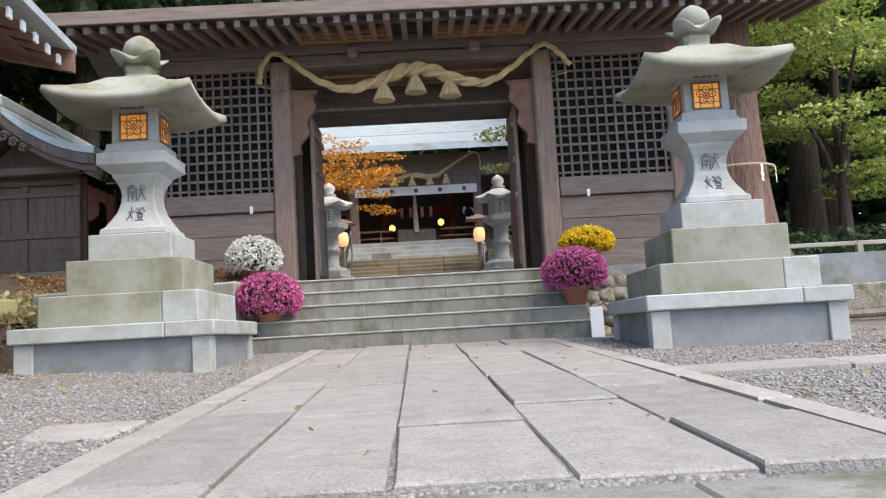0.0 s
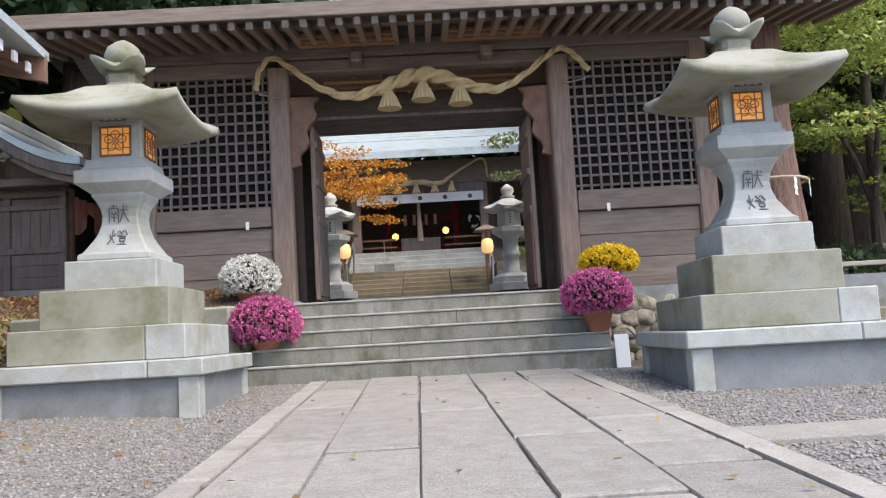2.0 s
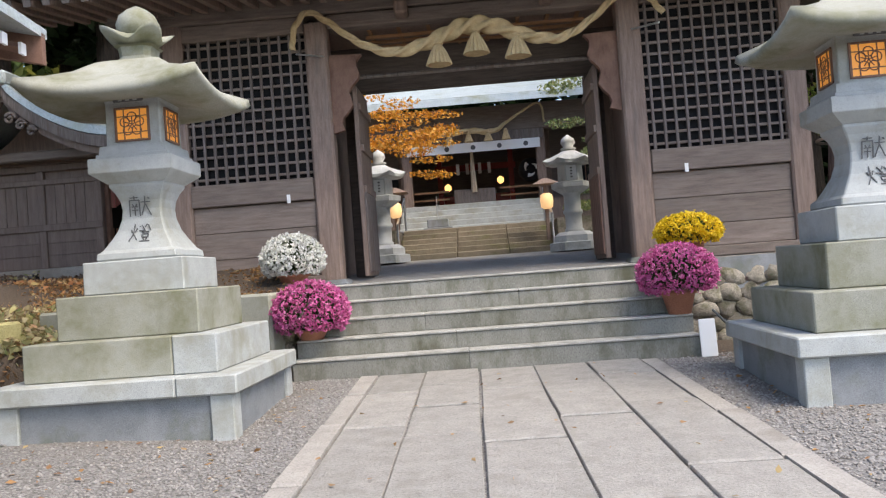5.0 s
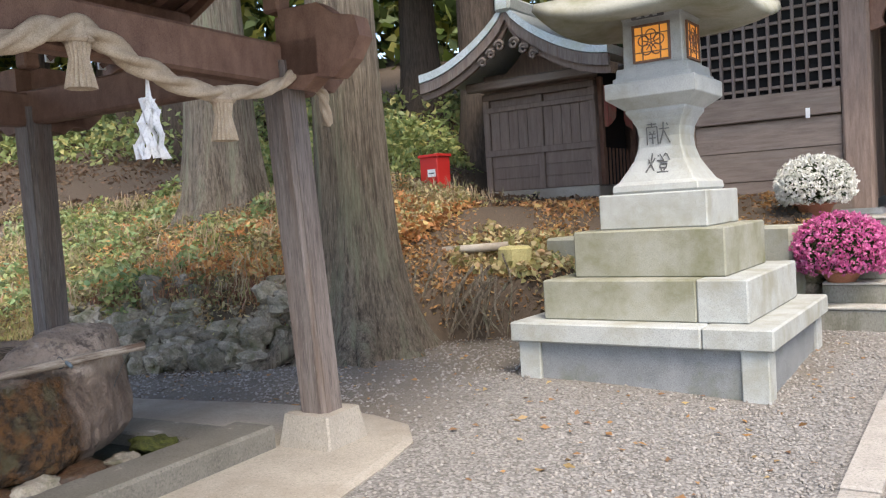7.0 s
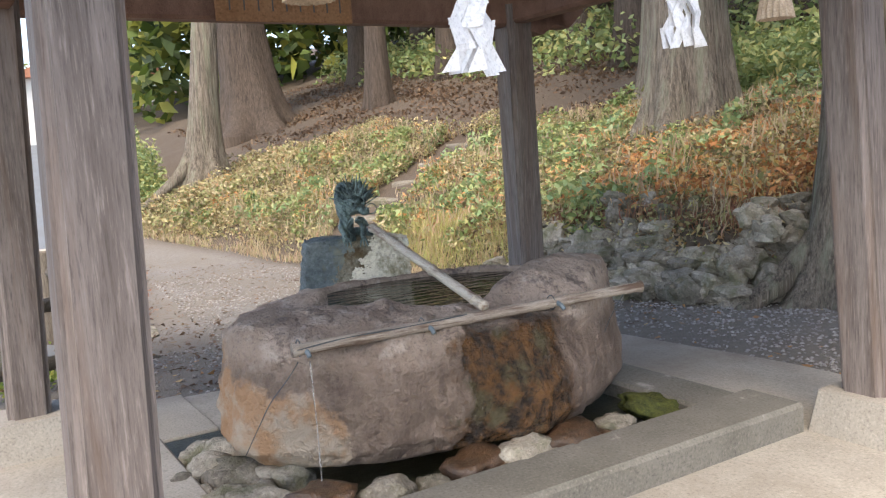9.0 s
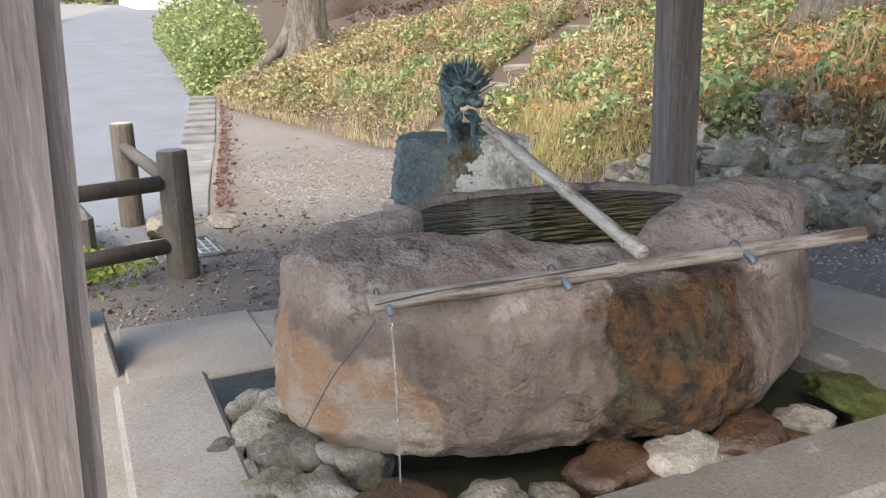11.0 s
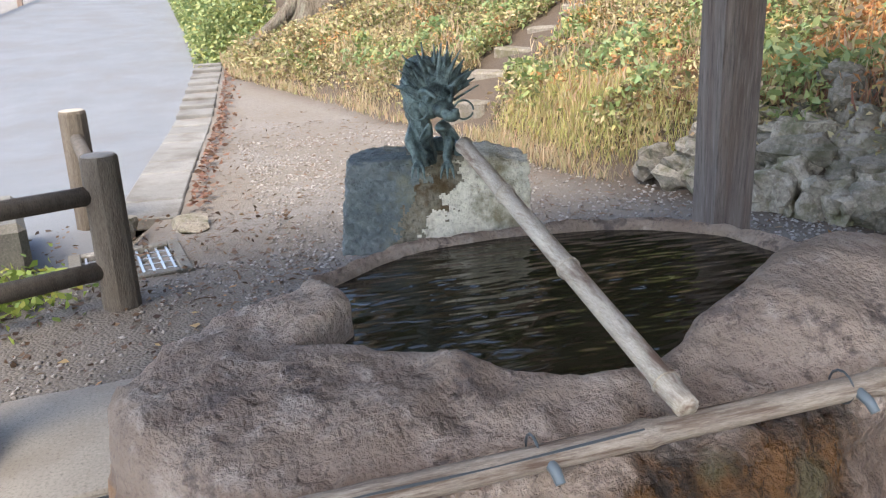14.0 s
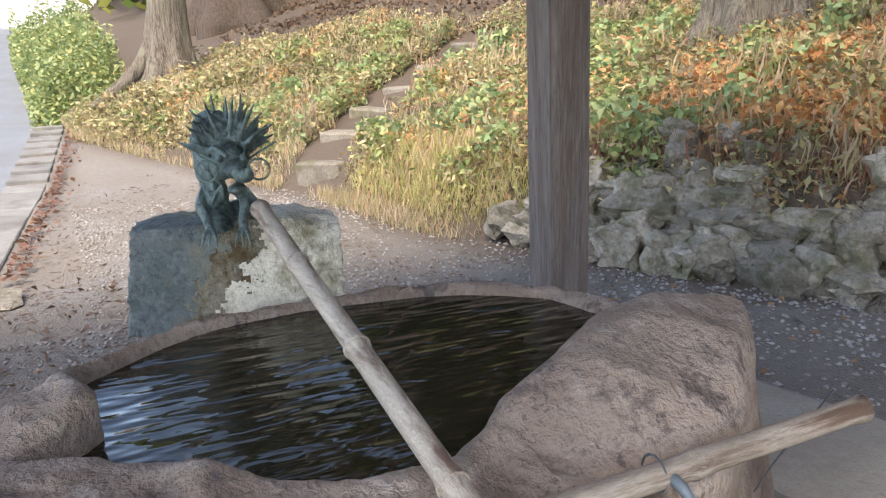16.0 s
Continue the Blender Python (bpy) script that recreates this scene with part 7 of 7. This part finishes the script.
    cl = [(rr.uniform(-0.7, 0.9), rr.uniform(-0.6, 0.6), 0.6 + 0.42 * k, 0.5, 0.5, 0.12) for k in range(10) for _ in range(2)]
    tree(2.6, 21.5, 0.12, 5.2, BARK_DARK, "pale green pine in the yard", 102, 0.3, (0.0, 0), (cl, LEAF_BUSH, 0.05, 150), [], 12)


build_grove()


def scatter(name, label, mat, n, region, size, lift, seed, clump=0.35, category="undergrowth", blade=False, wide=0.5, patch=None, seat=0.0):
    """Leafy ground cover on the bank, thick and thin by noise."""
    rs = np.random.RandomState(seed)
    pts = []
    x0, x1, d0, d1 = region
    tries = 0
    while len(pts) < n and tries < n * 12:
        tries += 1
        x, d = rs.uniform(x0, x1), rs.uniform(d0, d1)
        y = float(np.interp(x, FOOT_X, FOOT_Y)) + d
        if any((x - p) ** 2 + (y - q) ** 2 < 0.34 for p, q in STEP_SPOTS):
            continue
        den = noise.noise(Vector((x * 0.9, y * 0.9, seed)))
        if patch is not None:
            den = noise.noise(Vector((x * 1.5, y * 1.5, seed * 3.1))) + 0.3 * noise.noise(Vector((x * 4.5, y * 4.5, seed)))
            if den < patch:
                continue
            den -= patch
        elif den < rs.uniform(-0.5, 0.35) - clump * 0.3:
            continue
        h = lift * (0.35 + 0.65 * max(0, den + 0.5)) * rs.uniform(0.05, 1)
        if lift > 0.6:
            h *= ease(0, 1.2, x - x0) * ease(0, 1.2, x1 - x) * (0.6 + 0.5 * noise.noise(Vector((x * 2.2, y * 2.2, seed))))
        pts.append((x, y, land(x, y) + seat + h))
    ob = leaves(name, np.array(pts), size, mat, seed, 0.25, 0.4, 0.07 if blade else wide, blade)
    return tagged(ob, label, category, kind="stuff")


scatter("undergrowth", "yellow-green weeds and vines covering the bank", LEAF_DRY, 52000, (-20, -7.0, 0.1, 5.5), 0.036, 0.36, 1, 0.3, wide=0.42)
scatter("undergrowth", "green broad weeds on the bank", LEAF_BUSH, 22000, (-20, -8.0, 0.2, 5.0), 0.044, 0.62, 2, patch=0.12)
scatter("undergrowth", "rusty brown dead weeds in clumps on the bank", LEAF_ORANGE, 4500, (-19, -8.0, 0.3, 5.0), 0.036, 0.55, 31, patch=0.25, wide=0.35)
scatter("undergrowth", "tall pale dry stalks in clumps on the bank", GRASS_MAT, 5000, (-19, -7.6, 0.2, 5.0), 0.11, 0.5, 32, patch=0.15, blade=True)
scatter("undergrowth", "dark leafy weeds in clumps on the bank", LEAF_SHADE, 14000, (-20, -7.6, 0.2, 5.2), 0.04, 0.40, 33, patch=0.05)
scatter("undergrowth", "yellow-green grass tuft at the foot of the bank", GRASS_FRESH, 8000, (-12.6, -9.6, 0.05, 0.9), 0.065, 0.24, 34, patch=-0.35, blade=True)
scatter("undergrowth", "pale green broad-leaved plants by the hillside steps", LEAF_PALE, 6000, (-17, -8.5, 0.4, 4.5), 0.05, 0.5, 22, patch=0.25)
scatter("undergrowth", "orange dead fern over the field-stone wall", LEAF_ORANGE, 24000, (-10.6, -7.0, 0.7, 3.6), 0.045, 0.34, 3, 0.9)
scatter("undergrowth", "tall dry grass by the road", GRASS_MAT, 22000, (-24, -10.2, -0.25, 1.3), 0.075, 0.18, 4, 0.9, "undergrowth", True)
scatter("undergrowth", "reddish dry vine and grass above the field-stone wall", LEAF_RED, 14000, (-11.4, -7.0, 0.35, 1.7), 0.10, 0.20, 11, 0.9, "undergrowth", True)
scatter("undergrowth", "thin dry stalks all over the bank", GRASS_MAT, 9000, (-20, -7.2, 0.3, 5.0), 0.09, 0.30, 12, 0.4, "undergrowth", True)
scatter("undergrowth", "brown leaf litter on the slope below the side shrine", LEAF_FALLEN, 11000, (-8.5, -2.6, 0.0, 3.4), 0.035, 0.05, 13, 0.9)
scatter("undergrowth", "orange fallen leaves on the upper slope", LEAF_ORANGE, 2500, (-11.5, -5.5, 2.5, 5.5), 0.045, 0.06, 5)
scatter("undergrowth", "brown fallen needles and leaves in the grove", LEAF_SOIL, 26000, (-34, -6.0, 3.4, 16), 0.055, 0.08, 6)
scatter("bushes", "bright green bushes at the edge of the road", LEAF_BUSH, 30000, (-34, -20.3, -0.75, 0.95), 0.052, 2.6, 7, 1.5, "bush")
scatter("bushes", "low yellow-green bushes around the leaning trunk", LEAF_DRY, 12000, (-22.0, -17.0, -0.2, 3.6), 0.045, 0.75, 17, 0.9, "bush")
scatter("bushes", "green and yellow bushes behind the great cedars", LEAF_BUSH, 14000, (-14.5, -9.2, 5.6, 9.5), 0.07, 1.3, 8, 0.7, "bush")
scatter("bushes", "leafy green shrubs against the dark grove", LEAF_BUSH, 12000, (-34, -9.5, 9.0, 16.0), 0.10, 2.0, 9, 0.2, "bush")


def forest_wall():
    """Sunlit foliage far behind the trunks."""
    rs = np.random.RandomState(55)
    k = 30000
    a = rs.uniform(radians(92), radians(182), k)
    d = rs.uniform(30, 44, k)
    x, y = -6 + d * np.cos(a), 8 + d * np.sin(a)
    keep = y > np.interp(x, FOOT_X, FOOT_Y) + 2
    x, y = x[keep], y[keep]
    base = np.array([land(float(p), float(q)) for p, q in zip(x, y)])
    z = base + rs.uniform(0, 1, len(x)) ** 0.8 * 11
    tagged(leaves("far_foliage", np.stack([x, y, z], 1), 0.42, LEAF_FAR, 55, 0.2), "sunlit yellow-green foliage behind the dark trunks", "foliage", kind="stuff")
    k = 26000
    x, y = rs.uniform(4.8, 34, k), rs.uniform(25, 34, k)
    z = 0.8 + rs.uniform(0, 1, k) ** 0.8 * 13
    tagged(leaves("far_foliage", np.stack([x, y, z], 1), 0.40, LEAF_DEEP, 56, 0.2), "deep green foliage behind the maples", "foliage", kind="stuff")
    k = 16000
    x, y = rs.uniform(-14, 14, k), rs.uniform(34, 40, k)
    tagged(leaves("far_foliage", np.stack([x, y, 2 + rs.uniform(0, 1, k) * 14], 1), 0.42, LEAF_DEEP, 57, 0.2), "deep green foliage behind the hall", "foliage", kind="stuff")


LEAF_FAR = leafy("far foliage", [(0.03, 0.055, 0.02), (0.10, 0.15, 0.03), (0.05, 0.08, 0.03), (0.30, 0.30, 0.06), (0.04, 0.07, 0.02)])
forest_wall()


def stump_and_roots():
    rs = random.Random(31)
    st = thing("root_tangle", (-6.0, 10.36, 0.02), "tangle of dry grey-brown roots under the terrace edge", "roots")
    for i in range(34):
        x = rs.uniform(-0.75, 0.65)
        y0 = rs.uniform(-0.1, 0.25)
        z0 = rs.uniform(0.45, 0.85)
        pts = [(x, y0 + 0.15, z0), (x + rs.uniform(-0.2, 0.2), y0 - 0.02, z0 * 0.6), (x + rs.uniform(-0.35, 0.35), y0 - 0.2, rs.uniform(-0.12, 0.08))]
        r = rs.uniform(0.010, 0.028)
        part("root", tube(curve_pts(pts, 9), lambda f: r * (1 - 0.5 * f), 6), BARK, st)
    lg = thing("cut_log", pose(-6.25, 11.35, 0.88, 0, 0, 12), "pale cut log lying on the terrace edge", "log")
    part("wood", tube([(-0.5, 0, 0), (0.35, 0.05, 0.03)], 0.055, 10), CONCRETE, lg, "", True)
    sp = single("stump", loft([circle(r, z, 20, 0, 0, 0.05, 5) for r, z in ((0.24, -0.4), (0.21, 0.0), (0.20, 0.30), (0.17, 0.33))]), surf("mossy stump", (0.30, 0.27, 0.12), (0.40, 0.36, 0.18), 5, 0.9, 0.5, 50), pose(-5.75, 11.35, 0.58), "yellow-green mossy tree stump", "stump")
    rs2 = np.random.RandomState(4)
    pts = np.stack([rs2.uniform(-6.6, -4.4, 2500), rs2.uniform(11.0, 12.2, 2500), np.zeros(2500)], 1)
    pts[:, 2] = [land(float(a), float(b)) + 0.12 * rs2.uniform() for a, b, _ in pts]
    tagged(leaves("undergrowth", pts, 0.05, LEAF_DRY, 6, 0.2), "dry weeds on the terrace edge by the stump", "undergrowth", kind="stuff")


stump_and_roots()


def far_house():
    """A pale house up the lane."""
    ho = thing("house", pose(-56, 6.6, 4.0, 0, 0, -80), "pale house with a red-brown roof up the lane", "house")
    part("wall", box(-4, 4, -3, 3, -2, 2.6), WHITE, ho)
    part("roof", extrude_poly([(-4.6, 2.5), (4.6, 2.5), (0, 4.8)], 7.2, "y", -3.6), TERRA, ho, "red-brown pitched roof")
    for x in (-2.2, 0.4, 2.6):
        w = part("window", box(x - 0.5, x + 0.5, -3.03, -3.0, 0.4, 1.6), DARK_PIPE, ho)
        part("frame", box(x - 0.56, x + 0.56, -3.02, -2.99, 0.34, 0.4), STEEL, w)


far_house()


def far_lane_end():
    """Field and hedge beyond the bend, and a parked car."""
    rs = np.random.RandomState(71)
    k = 9000
    x, y = rs.uniform(-78, -64, k), rs.uniform(-30, 14, k)
    z = 3.6 + rs.uniform(0, 1, k) ** 1.6 * 6.5 * (0.5 + 0.5 * np.sin(y * 0.35 + 1) ** 2)
    tagged(leaves("far_foliage", np.stack([x, y, z], 1), 0.30, LEAF_FIELD, 71, 0.2), "yellow-green field and hedge beyond the bend of the lane", "foliage", kind="stuff")
    ca = thing("car", pose(-62.5, 2.3, 3.78, 0, 0, 75), "small white car parked at the far end of the lane", "car")
    part("body", loft([[(u, v, w) for u, v in ((-1.7, -0.72), (1.7, -0.72), (1.8, -0.4), (1.8, 0.4), (1.7, 0.72), (-1.7, 0.72), (-1.8, 0.4), (-1.8, -0.4))] for w in (0.25, 0.5, 0.85)]), WHITE, ca)
    part("cabin", loft([[(u * k0, v * k0, w) for u, v in ((-1.4, -0.68), (0.9, -0.68), (0.9, 0.68), (-1.4, 0.68))] for k0, w in ((1.0, 0.85), (0.94, 1.25), (0.84, 1.5))]), WHITE, ca)
    for s in (-1, 1):
        part("window", box(-1.15, 0.7, s * 0.655 - 0.02, s * 0.655 + 0.02, 0.93, 1.3, 0.01), DARK_PIPE, ca)
        for u in (-1.1, 1.1):
            part("wheel", tube([(u, s * 0.56, 0.28), (u, s * 0.74, 0.28)], 0.28, 16), DARK_PIPE, ca)
    part("windscreen", box(0.80, 0.88, -0.55, 0.55, 0.93, 1.3, 0.01), DARK_PIPE, ca)


LEAF_FIELD = leafy("far field", [(0.22, 0.26, 0.08), (0.34, 0.36, 0.12), (0.12, 0.18, 0.06), (0.42, 0.36, 0.18)])
far_lane_end()


def masonry(name, label, x0, x1, y, z0, z1, seed):
    """A face of fitted irregular stones."""
    wl = thing("stone_wall", (0, 0, 0), label, "stone wall")
    rs = random.Random(seed)
    data = [boulder(0.17, 0.09, 0.13, seed + i, 2, 0.30) for i in range(5)]
    me = []
    z, row = z0 + 0.08, 0
    while z < z1:
        x = x0 + 0.1 + (0.12 if row % 2 else 0)
        while x < x1:
            if len(me) < 5:
                ob = part("stone", data[len(me)], WALL_ROCK, wl, "", True)
                me.append(ob.data)
            else:
                ob = new("stone", rs.choice(me))
                ob.parent = wl
            w = rs.uniform(0.8, 1.25)
            ob.matrix_basis = pose(x, y + rs.uniform(-0.02, 0.02), z, 0, rs.uniform(-25, 25), rs.choice((0, 180))) @ Matrix.Diagonal((w, 1, rs.uniform(0.85, 1.1), 1))
            x += 0.27 * w
        z += 0.2
        row += 1


masonry("wall", "rubble stone wall beside the gate steps", 2.3, 5.2, 12.93, -0.1, 0.95, 61)
masonry("wall", "rubble stone wall beside the gate steps", -4.2, -2.42, 11.98, 0.0, 0.95, 62)


def weeds_by_drain():
    rs = np.random.RandomState(2)
    pts = np.stack([rs.normal(-8.95, 0.22, 500), rs.normal(2.85, 0.18, 500), -0.16 + np.abs(rs.normal(0, 0.07, 500))], 1)
    tagged(leaves("weeds", pts, 0.035, LEAF_MAPLE, 3, 0.2), "bright green weeds beside the drain", "weeds", kind="stuff")
    pts = np.stack([rs.uniform(-10.6, -7.6, 800), rs.uniform(2.4, 4.6, 800), np.full(800, -0.13)], 1)
    tagged(leaves("fallen_leaves", pts, 0.022, LEAF_SOIL, 4, 0.85), "brown leaves and twigs on bare earth by the fence", "fallen leaves", kind="stuff")
    pts = np.stack([rs.uniform(-20, -10.8, 800), np.zeros(800), np.full(800, -0.13)], 1)
    pts[:, 1] = np.interp(-pts[:, 0], [9.4, 12, 16, 20], [3.75, 3.93, 4.3, 4.65]) + np.abs(rs.normal(0, 0.10, 800))
    pts[:, 2] += 0.085 * np.maximum(-pts[:, 0] - 15.5, 0)
    tw = np.stack([rs.uniform(-16, -7.2, 6000), rs.uniform(3.6, 8.2, 6000), np.zeros(6000)], 1)
    tw = tw[tw[:, 1] < np.interp(tw[:, 0], FOOT_X, FOOT_Y) + 0.2]
    tw = tw[tw[:, 1] > np.interp(-tw[:, 0], [9.4, 12, 16, 20], [3.75, 3.93, 4.3, 4.65])]
    tw[:, 2] = [land(float(u), float(v)) + 0.02 * noise.noise(Vector((u * 1.1, v * 1.1, 0))) + 0.006 for u, v, _ in tw]
    tagged(leaves("fallen_leaves", tw, 0.034, LEAF_SOIL, 14, 0.9, 0.5, 0.16), "brown twigs and needles strewn over the gravel", "fallen leaves", kind="stuff")
    tagged(leaves("fallen_leaves", pts, 0.032, LEAF_RUST, 5, 0.8), "reddish leaves drifted along the gutter slabs", "fallen leaves", kind="stuff")


weeds_by_drain()


def loose_gravel():
    rs = np.random.RandomState(19)
    pts = []
    while len(pts) < 34000:
        x, y = rs.uniform(-14.0, 5.5), rs.uniform(3.0, 11.6)
        if -1.68 < x - 0.0135 * (11.4 - y) < 1.7 or (-7.3 < x < -3.75 and 2.2 < y < 6.95) or (x < -9.3 and y < 4.4) or y > float(np.interp(x, FOOT_X, FOOT_Y)):
            continue
        if abs(x + 3.3) < 1.0 and abs(y - 9.75) < 1.0 or abs(x - 3.37) < 1.0 and abs(y - 9.6) < 1.0:
            continue
        if x < -3.0 and rs.uniform() < 0.4 + 0.55 * max(0.0, noise.noise(Vector((x * 0.8, y * 0.8, 3))) + 0.3):
            continue
        pts.append((x, y, land(x, y) + 0.02 * noise.noise(Vector((x * 1.1, y * 1.1, 0))) + 0.003))
    tagged(pebbles("gravel", np.array(pts), 0.013, GRAVEL, 3), "loose grey gravel over the forecourt", "gravel", kind="stuff")


GRAVEL = leafy("gravel stones", [(0.17, 0.155, 0.142), (0.28, 0.26, 0.24), (0.22, 0.205, 0.19), (0.34, 0.32, 0.30), (0.13, 0.118, 0.108)], 0.9)
GRAVEL.node_tree.nodes["Mix Shader"].inputs[0].default_value = 0.0
loose_gravel()


def ground_leaves():
    rs = np.random.RandomState(77)
    pts = []
    for _ in range(1500):
        x, y = rs.uniform(-9, 5.5), rs.uniform(3.2, 12)
        if abs(x) < 1.7 and rs.uniform() < 0.82:
            continue
        if -7.3 < x < -3.6 and 2.2 < y < 6.9:
            continue
        pts.append((x, y, land(x, y) + (0.045 if abs(x) < 1.7 else 0.012)))
    tagged(leaves("fallen_leaves", np.array(pts), 0.028, LEAF_FALLEN, 7, 0.85), "scattered brown fallen leaves on the gravel", "fallen leaves", kind="stuff")


ground_leaves()


def right_side():
    """Low rail, edging and hedge to the right of the gate."""
    fe = thing("low_fence", (0, 0, 0), "pale low rail fence before the maples", "fence")
    for i in range(6):
        part("post", box(5.6 + 1.4 * i, 5.7 + 1.4 * i, 13.25, 13.35, 0.4, 1.25, 0.01), CONCRETE, fe)
    for z in (0.98, 1.18):
        part("rail", box(5.5, 13.5, 13.26, 13.34, z, z + 0.07, 0.01), CONCRETE, fe)
    single("ditch_edge", box(-3, 3, -0.12, 0.12, -0.3, 0.55, 0.03), WALL_ROCK, pose(8.2, 12.7, 0.0), "dark stone edging below the fence", "stone edging")
    single("timber", tube([(0, 0, 0.06), (2.8, 0.4, 0.09)], 0.06, 8), WOOD_GREY, pose(4.75, 11.9, 0.0), "pale timber lying on the gravel", "timber")
    rs = np.random.RandomState(3)
    pts = np.stack([rs.uniform(5.2, 16, 9000), rs.uniform(14, 17.5, 9000), rs.uniform(0.8, 1.6, 9000) ** 1.0], 1)
    tagged(leaves("hedge", pts, 0.07, LEAF_DEEP, 5, 0.2), "dark green shrubs under the maples", "hedge", kind="stuff")
    single("notice_plate", box(-0.09, 0.09, -0.01, 0.01, 0, 0.42, 0.004), WHITE, pose(2.32, 11.36, -0.04, -6), "white notice plate leaning on the step end", "sign")
    single("rope_barrier", tube(curve_pts([(0, 0, 0.45), (0.25, -0.1, 0.2), (0.55, -0.15, 0.35)], 20), 0.014, 6), DARK_PIPE, pose(2.5, 11.8, 0.0), "dark sagging rope beside the steps", "rope")
    ro = thing("straw_rope", (5.25, 13.6, 2.55), "thin straw rope with paper strips round the cedar", "sacred rope")
    part("rope", tube([(0.62 * math.cos(a), 0.62 * math.sin(a), 0) for a in (2 * math.pi * i / 24 for i in range(25))], 0.022, 6), ROPE_PALE, ro)
    for a in (-2.2, -1.25, -0.6):
        ob = part("paper_strip", extrude_poly([(-0.02, 0.0), (0.02, 0.0), (0.035, -0.09), (0.015, -0.095), (0.04, -0.19), (0.015, -0.195), (0.035, -0.28), (-0.02, -0.26), (-0.005, -0.18), (-0.03, -0.17), (-0.01, -0.085)], 0.004, "y", 0.0), PAPER, ro)
        ob.matrix_basis = pose(0.65 * math.cos(a), 0.65 * math.sin(a), -0.01, 0, 0, math.degrees(a) + 90)


right_side()
